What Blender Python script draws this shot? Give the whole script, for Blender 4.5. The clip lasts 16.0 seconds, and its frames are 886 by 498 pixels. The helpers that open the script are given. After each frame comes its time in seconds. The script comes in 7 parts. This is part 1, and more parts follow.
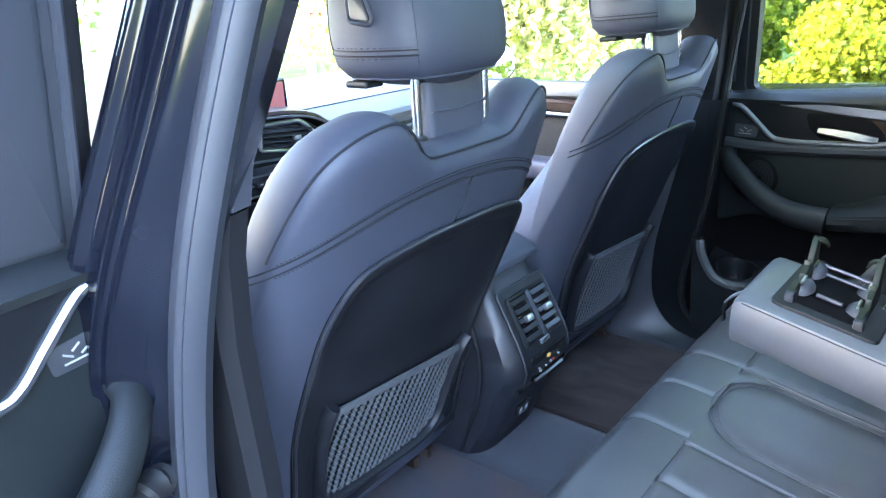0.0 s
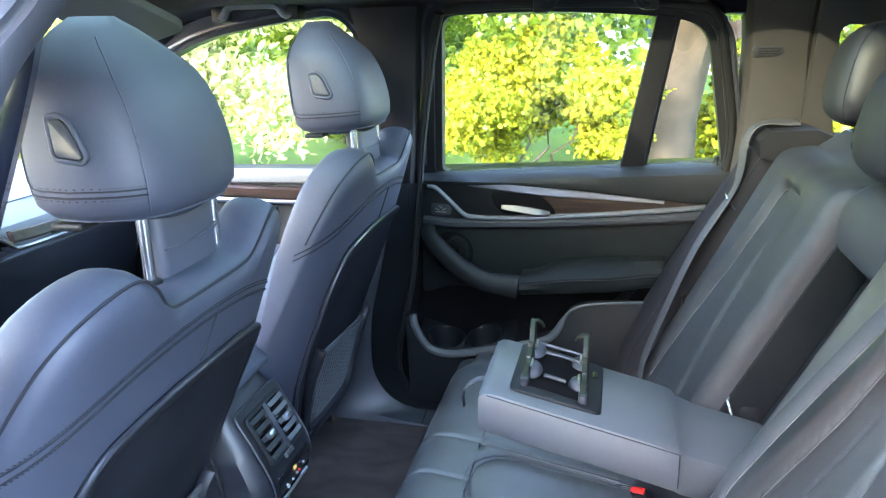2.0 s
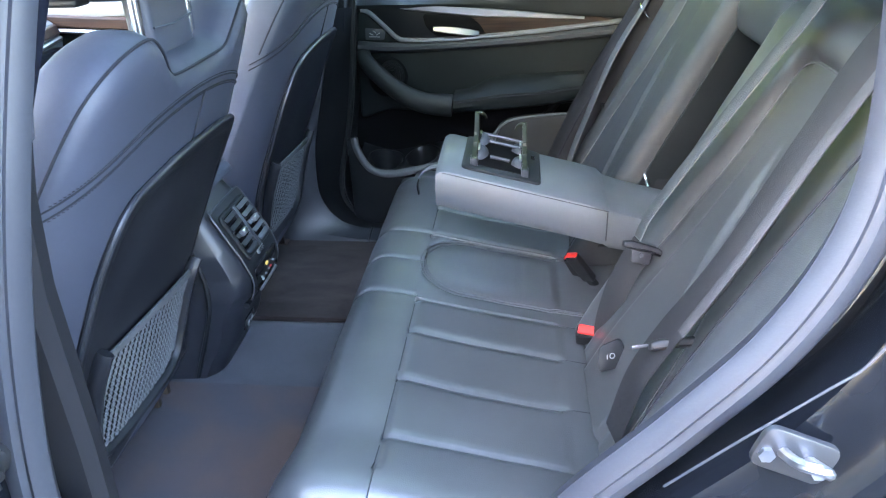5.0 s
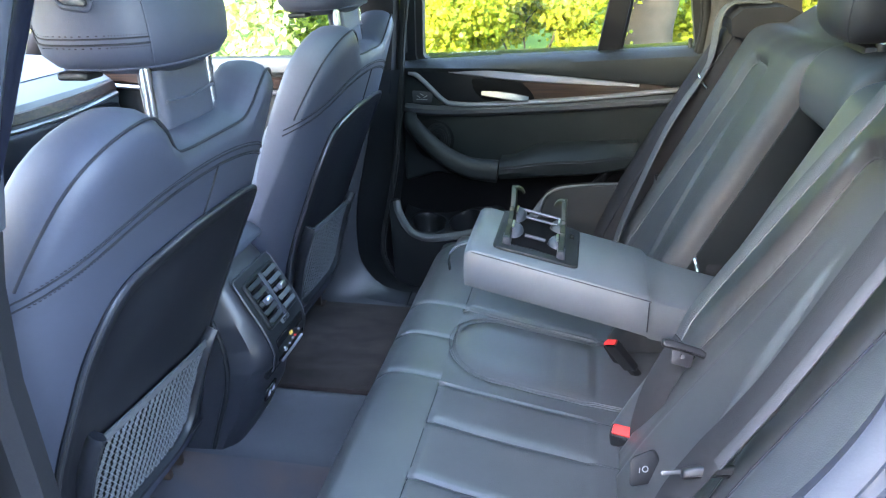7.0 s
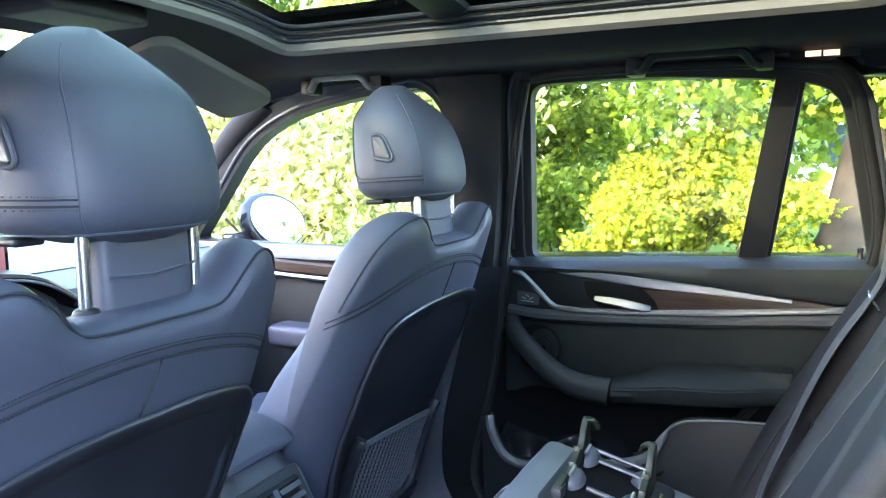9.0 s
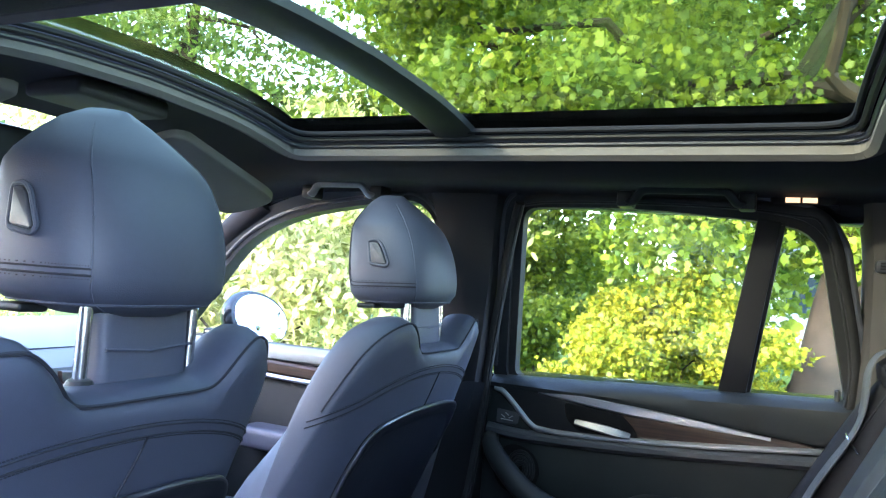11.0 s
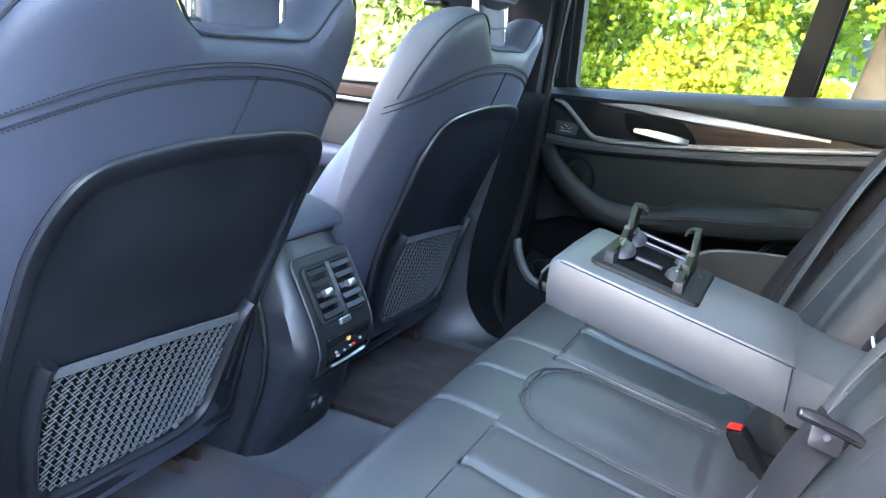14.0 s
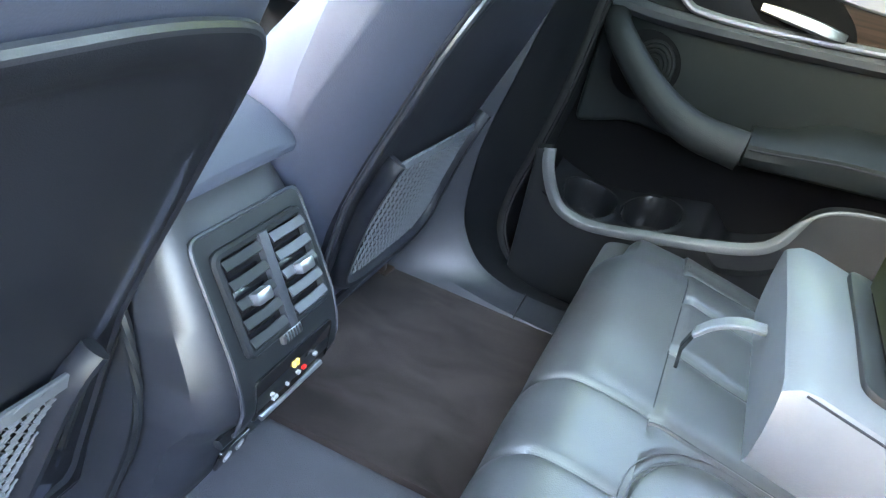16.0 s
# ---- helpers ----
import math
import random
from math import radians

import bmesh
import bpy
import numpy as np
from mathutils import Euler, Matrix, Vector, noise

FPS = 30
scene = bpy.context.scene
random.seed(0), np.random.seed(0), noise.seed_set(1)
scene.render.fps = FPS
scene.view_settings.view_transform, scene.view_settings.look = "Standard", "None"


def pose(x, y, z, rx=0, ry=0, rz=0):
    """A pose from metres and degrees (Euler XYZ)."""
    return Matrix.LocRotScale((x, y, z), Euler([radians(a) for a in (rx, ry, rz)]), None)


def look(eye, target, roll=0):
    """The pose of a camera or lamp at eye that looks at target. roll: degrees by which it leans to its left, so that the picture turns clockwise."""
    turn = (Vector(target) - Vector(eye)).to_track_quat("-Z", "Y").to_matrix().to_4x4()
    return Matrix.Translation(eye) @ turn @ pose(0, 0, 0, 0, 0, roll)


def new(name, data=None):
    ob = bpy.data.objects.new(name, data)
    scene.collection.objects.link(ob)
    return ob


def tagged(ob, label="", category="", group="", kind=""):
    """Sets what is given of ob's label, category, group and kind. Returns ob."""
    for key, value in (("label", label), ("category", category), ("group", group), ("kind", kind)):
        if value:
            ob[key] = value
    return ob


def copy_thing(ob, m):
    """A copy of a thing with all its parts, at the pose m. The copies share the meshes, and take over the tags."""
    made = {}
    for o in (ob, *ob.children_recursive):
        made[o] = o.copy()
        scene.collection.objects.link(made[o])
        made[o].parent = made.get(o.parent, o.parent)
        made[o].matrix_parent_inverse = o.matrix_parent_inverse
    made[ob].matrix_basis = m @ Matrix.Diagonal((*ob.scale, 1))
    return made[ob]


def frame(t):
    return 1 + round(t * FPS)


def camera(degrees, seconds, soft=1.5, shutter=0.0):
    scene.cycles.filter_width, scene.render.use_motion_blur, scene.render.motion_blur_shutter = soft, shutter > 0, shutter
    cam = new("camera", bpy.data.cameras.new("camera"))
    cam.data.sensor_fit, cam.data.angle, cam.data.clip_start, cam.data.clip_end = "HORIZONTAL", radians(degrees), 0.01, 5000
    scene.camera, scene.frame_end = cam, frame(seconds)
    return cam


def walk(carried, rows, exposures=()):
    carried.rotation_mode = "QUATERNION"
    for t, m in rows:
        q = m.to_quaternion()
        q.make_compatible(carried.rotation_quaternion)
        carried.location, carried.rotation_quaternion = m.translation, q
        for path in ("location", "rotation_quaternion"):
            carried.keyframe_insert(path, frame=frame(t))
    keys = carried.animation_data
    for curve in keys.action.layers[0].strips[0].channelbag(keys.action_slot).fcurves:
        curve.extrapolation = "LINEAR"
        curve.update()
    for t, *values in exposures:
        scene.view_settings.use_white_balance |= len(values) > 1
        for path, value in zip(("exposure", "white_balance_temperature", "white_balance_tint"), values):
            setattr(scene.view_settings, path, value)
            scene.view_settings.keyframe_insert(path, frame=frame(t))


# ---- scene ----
cam = camera(62.4, 16.0, soft=1.2)
PATH = [
    (0, (-1.132, -0.694, 1.352), (0.32, 0.51, 0.686), -3.2),
    (0.5, (-1.026, -0.618, 1.367), (0.57, 0.413, 0.74), -2.6),
    (1, (-1.015, -0.604, 1.41), (0.698, 0.239, 0.813), -2.1),
    (1.5, (-1.066, -0.602, 1.441), (0.742, 0.03, 0.862), -1.6),
    (2, (-1.118, -0.575, 1.447), (0.748, -0.138, 0.872), -1.4),
    (2.5, (-1.166, -0.55, 1.436), (0.728, -0.276, 0.855), -1.7),
    (3, (-1.205, -0.53, 1.423), (0.69, -0.355, 0.806), -2.2),
    (3.5, (-1.243, -0.529, 1.406), (0.633, -0.388, 0.726), -2.5),
    (4, (-1.28, -0.533, 1.393), (0.561, -0.385, 0.627), -2.5),
    (4.5, (-1.312, -0.532, 1.37), (0.489, -0.36, 0.516), -2.3),
    (4.7, (-1.32, -0.527, 1.358), (0.464, -0.348, 0.47), -2.1),
    (6.8, (-1.251, -0.562, 1.379), (0.546, -0.239, 0.561), -1.7),
    (7, (-1.215, -0.576, 1.379), (0.591, -0.213, 0.6), -1.6),
    (7.5, (-1.08, -0.675, 1.353), (0.743, -0.16, 0.713), -1.6),
    (8, (-0.969, -0.724, 1.352), (0.848, -0.075, 0.826), -0.9),
    (8.5, (-0.919, -0.712, 1.33), (0.878, 0.075, 0.942), -1.2),
    (9, (-0.9, -0.715, 1.32), (0.883, 0.156, 1.074), -0.6),
    (9.5, (-0.903, -0.717, 1.323), (0.876, 0.19, 1.207), 0.3),
    (9.7, (-0.907, -0.719, 1.324), (0.87, 0.196, 1.253), 0.8),
    (11.8, (-0.958, -0.682, 1.258), (0.878, 0.1, 1.382), 5.4),
    (12, (-0.965, -0.678, 1.245), (0.878, 0.091, 1.35), 5.6),
    (12.5, (-0.976, -0.671, 1.217), (0.878, 0.08, 1.229), 6.0),
    (13, (-0.983, -0.661, 1.19), (0.863, 0.094, 1.052), 6.0),
    (13.3, (-0.987, -0.66, 1.176), (0.839, 0.116, 0.924), 5.7),
    (13.5, (-0.993, -0.653, 1.167), (0.815, 0.13, 0.825), 5.6),
    (14, (-1.002, -0.66, 1.154), (0.739, 0.168, 0.62), 4.3),
    (14.5, (-0.995, -0.678, 1.158), (0.675, 0.181, 0.469), 3.0),
    (15, (-0.873, -0.597, 1.158), (0.778, 0.209, 0.368), 3.2),
    (15.5, (-0.67, -0.411, 1.134), (0.993, 0.248, 0.241), 6.4),
    (16, (-0.491, -0.289, 1.128), (1.173, 0.236, 0.151), 13.0),
]
walk(cam, [(t, look(eye, target, roll)) for t, eye, target, roll in PATH],
     [(0.0, 3.4, 6300, 16), (2.5, 3.42, 6400, 16), (4.5, 3.47, 6600, 15), (7.0, 3.47, 6400, 15), (9.0, 3.32, 6250, 17), (12.0, 2.7, 5800, 20), (13.3, 3.05, 6100, 18), (14.5, 3.98, 6850, 14), (15.5, 4.25, 7350, 13), (16.0, 4.5, 7500, 13)])

# ---- world, sun ----
SUN_WAY = Vector((-1.0, 0.55, 0.50)).normalized()      # towards the sun
world = bpy.data.worlds.new("world")
scene.world = world
world.use_nodes = True
wn = world.node_tree.nodes
sky = wn.new("ShaderNodeTexSky")
sky.sky_type = "NISHITA"
sky.sun_disc = False
sky.dust_density, sky.ozone_density = 1.0, 1.0
sky.sun_elevation = math.asin(SUN_WAY.z)
sky.sun_rotation = math.atan2(SUN_WAY.x, SUN_WAY.y)
wn["Background"].inputs[1].default_value = 0.78
world.node_tree.links.new(sky.outputs[0], wn["Background"].inputs[0])
sun = new("sun", bpy.data.lights.new("sun", "SUN"))
sun.data.energy, sun.data.angle, sun.data.color = 1.5, radians(0.6), (1.0, 0.92, 0.78)
sun.matrix_world = look((0, 0, 0), -SUN_WAY)


# ---- materials ----
def material(name, base, rough=0.5, metal=0.0, spec=0.5, grain=0.0, grain_size=400.0, bump=0.0, bump_size=300.0, stain=0.0,
             stain_size=4.0, second=None, wave=None, emit=None, strength=0.0, coat=0.0, voronoi=False, sheen=0.0, island=0.0,
             trans=0.0):
    """A procedural surface: fine grain, broad stains, relief; object coordinates in metres."""
    m = bpy.data.materials.new(name)
    m.use_nodes = True
    nt = m.node_tree
    n, ln = nt.nodes, nt.links
    b = n["Principled BSDF"]
    b.inputs["Roughness"].default_value = rough
    b.inputs["Metallic"].default_value = metal
    b.inputs["Specular IOR Level"].default_value = spec
    b.inputs["Coat Weight"].default_value = coat
    b.inputs["Sheen Weight"].default_value = sheen
    b.inputs["Base Color"].default_value = (*base, 1)
    geo = n.new("ShaderNodeNewGeometry")
    place = geo.outputs["Position"]
    last = None
    other = second or tuple(min(1, c * 1.7 + 0.004) for c in base)
    if stain or grain or wave or island:
        mix = n.new("ShaderNodeMix")
        mix.data_type = "RGBA"
        mix.inputs["A"].default_value = (*base, 1)
        mix.inputs["B"].default_value = (*other, 1)
        acc = None

        def add(socket, weight):
            nonlocal acc
            k = n.new("ShaderNodeMath")
            k.operation = "MULTIPLY_ADD"
            ln.new(socket, k.inputs[0])
            k.inputs[1].default_value = weight
            if acc is None:
                k.inputs[2].default_value = 0.0
            else:
                ln.new(acc, k.inputs[2])
            acc = k.outputs[0]
        if stain:
            t = n.new("ShaderNodeTexNoise")
            t.inputs["Scale"].default_value = stain_size
            t.inputs["Detail"].default_value = 5
            ln.new(place, t.inputs["Vector"])
            r = n.new("ShaderNodeMapRange")
            r.inputs["From Min"].default_value, r.inputs["From Max"].default_value = 0.4, 0.68
            ln.new(t.outputs["Fac"], r.inputs["Value"])
            add(r.outputs[0], stain)
            rr = n.new("ShaderNodeMapRange")
            rr.inputs["To Min"].default_value, rr.inputs["To Max"].default_value = rough * 0.88, min(1, rough * 1.15)
            ln.new(t.outputs["Fac"], rr.inputs["Value"])
            ln.new(rr.outputs[0], b.inputs["Roughness"])
        if grain:
            t = n.new("ShaderNodeTexNoise")
            t.inputs["Scale"].default_value = grain_size
            t.inputs["Detail"].default_value = 3
            ln.new(place, t.inputs["Vector"])
            add(t.outputs["Fac"], grain)
        if wave:
            mp = n.new("ShaderNodeMapping")
            mp.inputs["Scale"].default_value = wave
            ln.new(place, mp.inputs["Vector"])
            t = n.new("ShaderNodeTexNoise")
            t.inputs["Scale"].default_value = 1.0
            t.inputs["Detail"].default_value = 6
            t.inputs["Distortion"].default_value = 0.6
            ln.new(mp.outputs[0], t.inputs["Vector"])
            r = n.new("ShaderNodeMapRange")
            r.inputs["From Min"].default_value, r.inputs["From Max"].default_value = 0.35, 0.65
            ln.new(t.outputs["Fac"], r.inputs["Value"])
            add(r.outputs[0], 1.0)
        if island:
            add(geo.outputs["Random Per Island"], island)
        ln.new(acc, mix.inputs["Factor"])
        ln.new(mix.outputs["Result"], b.inputs["Base Color"])
        last = mix.outputs["Result"]
    if bump:
        if voronoi:
            t = n.new("ShaderNodeTexVoronoi")
            out = t.outputs["Distance"]
        else:
            t = n.new("ShaderNodeTexNoise")
            t.inputs["Detail"].default_value = 3
            out = t.outputs["Fac"]
        t.inputs["Scale"].default_value = bump_size
        ln.new(place, t.inputs["Vector"])
        bp = n.new("ShaderNodeBump")
        bp.inputs["Strength"].default_value = bump
        bp.inputs["Distance"].default_value = 0.001
        ln.new(out, bp.inputs["Height"])
        ln.new(bp.outputs[0], b.inputs["Normal"])
    if trans:
        tr = n.new("ShaderNodeBsdfTranslucent")
        ms = n.new("ShaderNodeMixShader")
        ms.inputs[0].default_value = trans
        if last:
            ln.new(last, tr.inputs["Color"])
        else:
            tr.inputs["Color"].default_value = (*base, 1)
        ln.new(b.outputs[0], ms.inputs[1])
        ln.new(tr.outputs[0], ms.inputs[2])
        ln.new(ms.outputs[0], n["Material Output"].inputs["Surface"])
    if emit:
        b.inputs["Emission Color"].default_value = (*emit, 1)
        b.inputs["Emission Strength"].default_value = strength
    return m


def glass(name, tint, gloss=0.05):
    """Thin pane: see-through with a tint and a faint mirror image."""
    m = bpy.data.materials.new(name)
    m.use_nodes = True
    n, ln = m.node_tree.nodes, m.node_tree.links
    n.remove(n["Principled BSDF"])
    t, g, mix = n.new("ShaderNodeBsdfTransparent"), n.new("ShaderNodeBsdfGlossy"), n.new("ShaderNodeMixShader")
    t.inputs[0].default_value = (*tint, 1)
    g.inputs["Roughness"].default_value = 0.0
    mix.inputs[0].default_value = gloss
    ln.new(t.outputs[0], mix.inputs[1])
    ln.new(g.outputs[0], mix.inputs[2])
    ln.new(mix.outputs[0], n["Material Output"].inputs["Surface"])
    return m


LEATHER = material("black_leather", (0.026, 0.030, 0.046), 0.55, spec=0.48, grain=0.25, grain_size=160, bump=0.10, bump_size=650, stain=0.3, stain_size=7, voronoi=True)
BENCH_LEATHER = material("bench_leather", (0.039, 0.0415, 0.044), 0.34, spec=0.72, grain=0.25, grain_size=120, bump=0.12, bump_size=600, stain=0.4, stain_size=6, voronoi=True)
# darker copy of the bench leather, with shade put into its colour
BENCH_SHADED = material("shaded_bench_leather", (0.025, 0.027, 0.030), 0.50, spec=0.30, grain=0.25, grain_size=120, bump=0.12, bump_size=600, stain=0.3, stain_size=6, voronoi=True)
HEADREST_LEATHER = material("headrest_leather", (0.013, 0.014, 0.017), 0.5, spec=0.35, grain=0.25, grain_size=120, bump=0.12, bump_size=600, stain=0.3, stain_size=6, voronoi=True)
ARM_LEATHER = material("armrest_leather", (0.066, 0.072, 0.079), 0.38, spec=0.6, grain=0.2, grain_size=150, bump=0.08, bump_size=650, stain=0.25, voronoi=True)
PALE_SEAM = material("pale_seam_thread", (0.062, 0.066, 0.070), 0.6, spec=0.4, bump=0.5, bump_size=900)
THREAD = material("seam_thread", (0.015, 0.016, 0.021), 0.7, spec=0.2, bump=0.5, bump_size=900)
PLASTIC = material("black_plastic", (0.007, 0.008, 0.0095), 0.48, spec=0.25, grain=0.3, grain_size=300, bump=0.15, bump_size=900, stain=0.3)
PANEL_PLASTIC = material("seat_panel_plastic", (0.0065, 0.0072, 0.010), 0.42, spec=0.28, grain=0.2, bump=0.2, bump_size=1200, stain=0.4, stain_size=9)
DOOR_LEATHER = material("door_leather", (0.0075, 0.0095, 0.0105), 0.5, spec=0.16, grain=0.25, grain_size=160, bump=0.10, bump_size=650, stain=0.3, stain_size=7, voronoi=True)
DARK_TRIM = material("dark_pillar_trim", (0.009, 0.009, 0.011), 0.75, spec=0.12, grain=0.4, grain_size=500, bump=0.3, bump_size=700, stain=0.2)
SOFT_PLASTIC = material("soft_door_plastic", (0.009, 0.0105, 0.0115), 0.5, spec=0.2, grain=0.3, grain_size=250, bump=0.3, bump_size=800, stain=0.25, voronoi=True)
GREY_PLASTIC = material("grey_satin_plastic", (0.023, 0.025, 0.031), 0.42, spec=0.45, grain=0.2, bump=0.15, bump_size=900, stain=0.2)
WOVEN_TRIM = material("woven_pillar_trim", (0.030, 0.032, 0.043), 0.62, spec=0.4, grain=0.45, grain_size=420, bump=0.35, bump_size=520, stain=0.15)
PILLAR_TRIM = material("pillar_trim", (0.026, 0.024, 0.023), 0.7, spec=0.3, grain=0.4, grain_size=500, bump=0.3, bump_size=700, stain=0.2)
HEADLINER = material("headliner_cloth", (0.011, 0.011, 0.014), 0.95, spec=0.1, grain=0.5, grain_size=700, bump=0.6, bump_size=900, stain=0.2, sheen=0.05)
GLOSS_BLACK = material("gloss_black", (0.006, 0.006, 0.007), 0.07, spec=0.6, stain=0.3, stain_size=20)
BODY_PAINT = material("black_car_paint", (0.004, 0.005, 0.007), 0.16, spec=0.25, coat=0.0, stain=0.4, stain_size=9)
JAMB_PAINT = material("black_jamb_paint", (0.004, 0.005, 0.009), 0.12, spec=0.32, stain=0.4, stain_size=9)
DARK_PLASTIC = material("black_belt_plastic", (0.010, 0.010, 0.012), 0.4, spec=0.4, grain=0.2, bump=0.1, bump_size=900)
RUBBER = material("rubber_seal", (0.022, 0.024, 0.031), 0.48, spec=0.38, grain=0.3, grain_size=200, bump=0.1, bump_size=400, stain=0.3)
DARK_RUBBER = material("dark_rubber", (0.008, 0.008, 0.009), 0.6, spec=0.3, grain=0.3, bump=0.2)
CARPET = material("carpet", (0.030, 0.031, 0.037), 0.95, spec=0.1, grain=0.7, grain_size=500, bump=1.0, bump_size=900, stain=0.6, stain_size=6, sheen=0.15)
MAT_CLOTH = material("mat_cloth", (0.014, 0.0095, 0.009), 0.85, spec=0.12, wave=(11, 6, 8), bump=0.9, bump_size=700, second=(0.050, 0.037, 0.035), sheen=0.05)
DUSTY_MAT = material("dusty_mat_cloth", (0.034, 0.036, 0.046), 0.9, spec=0.1, grain=0.4, grain_size=500, bump=0.9, bump_size=700, stain=0.9, stain_size=5.5, second=(0.072, 0.048, 0.042), sheen=0.1)
HANDLE_METAL = material("dull_handle_metal", (0.20, 0.205, 0.215), 0.36, metal=1.0, grain=0.1, bump=0.05)
SATIN = material("satin_silver", (0.50, 0.51, 0.53), 0.28, metal=1.0, grain=0.1, bump=0.05)
CHROME = material("chrome", (0.62, 0.63, 0.66), 0.2, metal=1.0)
STEEL = material("plated_steel", (0.55, 0.56, 0.58), 0.3, metal=1.0, stain=0.4, stain_size=40)
BRONZE = material("rail_steel", (0.06, 0.042, 0.032), 0.35, metal=0.6, stain=0.5, stain_size=20)
WOOD = material("dark_ash_wood", (0.009, 0.006, 0.005), 0.33, spec=0.3, wave=(60, 5, 160), second=(0.036, 0.020, 0.013), bump=0.15, bump_size=300, coat=0.0)
BELT = material("belt_webbing", (0.050, 0.052, 0.057), 0.62, spec=0.4, grain=0.35, grain_size=900, bump=0.7, bump_size=1400)
# darker copies of the belt webbing, shade put into their colour
BELT_RIGHT = material("dimmed_belt_webbing", (0.04, 0.041, 0.045), 0.6, spec=0.4, grain=0.35, grain_size=900, bump=0.7, bump_size=1400)
BELT_SHADED = material("shaded_belt_webbing", (0.014, 0.014, 0.016), 0.55, spec=0.4, grain=0.3, grain_size=900, bump=0.7, bump_size=1400)
NET = material("pocket_net", (0.046, 0.049, 0.054), 0.6, spec=0.4, grain=0.4, grain_size=800)
RED = material("red_plastic", (0.50, 0.016, 0.012), 0.35, spec=0.5, grain=0.15, stain=0.15)
WHITE = material("white_print", (0.24, 0.24, 0.24), 0.5, grain=0.1)
LIGHT_ON = material("lit_lamp_lens", (0.9, 0.8, 0.65), 0.4, emit=(1.0, 0.62, 0.30), strength=0.28, grain=0.1)
AMBER_ON = material("amber_readout", (0.3, 0.2, 0.05), 0.4, emit=(1.0, 0.75, 0.2), strength=0.045)
SCREEN = material("screen_glow", (0.05, 0.05, 0.06), 0.2, emit=(0.55, 0.2, 0.22), strength=0.09, grain=0.3, grain_size=60)
DASH_TOP = material("dash_top", (0.11, 0.12, 0.12), 0.6, grain=0.1, grain_size=500, bump=0.1, bump_size=900, stain=0.06, voronoi=True)
GLASS = glass("window_glass", (0.95, 0.97, 0.95), 0.03)
ROOF_GLASS = glass("tinted_roof_glass", (0.68, 0.71, 0.60), 0.06)
# tint added to cut light through the unseen tailgate pane
DARK_GLASS = glass("light_cutting_glass", (0.22, 0.24, 0.23), 0.05)
FRONT_GLASS = glass("clear_glass", (0.97, 0.985, 0.975), 0.03)
HOLDER = material("dull_chrome_plastic", (0.06, 0.062, 0.068), 0.38, metal=0.7, grain=0.1, stain=0.2)
# pale warm tone holds the sunlight on the roof lip; visors share it
SUN_PALE_CLOTH = material("sun_pale_cloth", (0.105, 0.095, 0.088), 0.9, spec=0.2, grain=0.3, grain_size=600, bump=0.4, bump_size=900, stain=0.15)
# black plastic with the green reflection of the trees mixed into its colour
LEAF_CAST = material("leaf_cast_plastic", (0.010, 0.012, 0.005), 0.38, spec=0.3, grain=0.2, bump=0.1, bump_size=900, stain=0.2)
RIM_GREY = material("grey_pocket_rim", (0.055, 0.058, 0.062), 0.42, spec=0.5, grain=0.2, bump=0.15, bump_size=900, stain=0.2)
# near-black that puts the shade of recesses into the colour
RECESS_SHADE = material("recess_shade_black", (0.0035, 0.0035, 0.0042), 0.95, spec=0.05, grain=0.4, grain_size=600, bump=0.4, bump_size=900)
GLOSS_TRIM = material("glossy_dark_trim", (0.006, 0.0065, 0.008), 0.3, spec=0.3, grain=0.2, bump=0.1, bump_size=900, stain=0.3)
RIM_PLASTIC = material("satin_rim_plastic", (0.016, 0.017, 0.021), 0.3, spec=0.6, grain=0.2, bump=0.1, bump_size=900, stain=0.3)
CONSOLE_PLASTIC = material("console_plastic", (0.013, 0.014, 0.018), 0.42, spec=0.45, grain=0.2, bump=0.1, bump_size=900, stain=0.3)
MIRROR = material("mirror_silver", (0.9, 0.9, 0.9), 0.02, metal=1.0)


# ---- mesh helpers ----
def part(name, bm, mat, parent=None, label="", flat=False):
    """Links a bmesh as one mesh object, under a thing where one is given (points are in the world's metres)."""
    bmesh.ops.remove_doubles(bm, verts=bm.verts, dist=1e-6)
    bmesh.ops.recalc_face_normals(bm, faces=bm.faces)
    me = bpy.data.meshes.new(name)
    bm.to_mesh(me)
    bm.free()
    me.materials.append(mat)
    if not flat:
        me.polygons.foreach_set("use_smooth", [True] * len(me.polygons))
        me.set_sharp_from_angle(angle=radians(38))
    ob = new(name, me)
    if parent is not None:
        ob.parent = parent
        if parent.parent is None and parent.data is None:
            ob.matrix_parent_inverse = Matrix.Translation(-Vector(parent.location))
    if label:
        tagged(ob, label)
    return ob


def thing(name, label, category, at=(0, 0, 0), group="", kind=""):
    ob = new(name)
    ob.location = at
    ob.empty_display_size = 0.05
    return tagged(ob, label, category, group, kind)


def solo(name, bm, mat, label, category, group="", kind="", flat=False):
    return tagged(part(name, bm, mat, None, "", flat), label, category, group, kind)


def loft(rings, cap=True, bm=None, closed=True):
    """Skin over rings of equal count."""
    bm = bm or bmesh.new()
    vs = [[bm.verts.new(p) for p in r] for r in rings]
    n = len(rings[0])
    for a, b in zip(vs, vs[1:]):
        for i in range(n if closed else n - 1):
            j = (i + 1) % n
            try:
                bm.faces.new((a[i], a[j], b[j], b[i]))
            except ValueError:
                pass
    if cap and closed:
        for r in (vs[0], vs[-1]):
            bm.faces.new(r)
    return bm


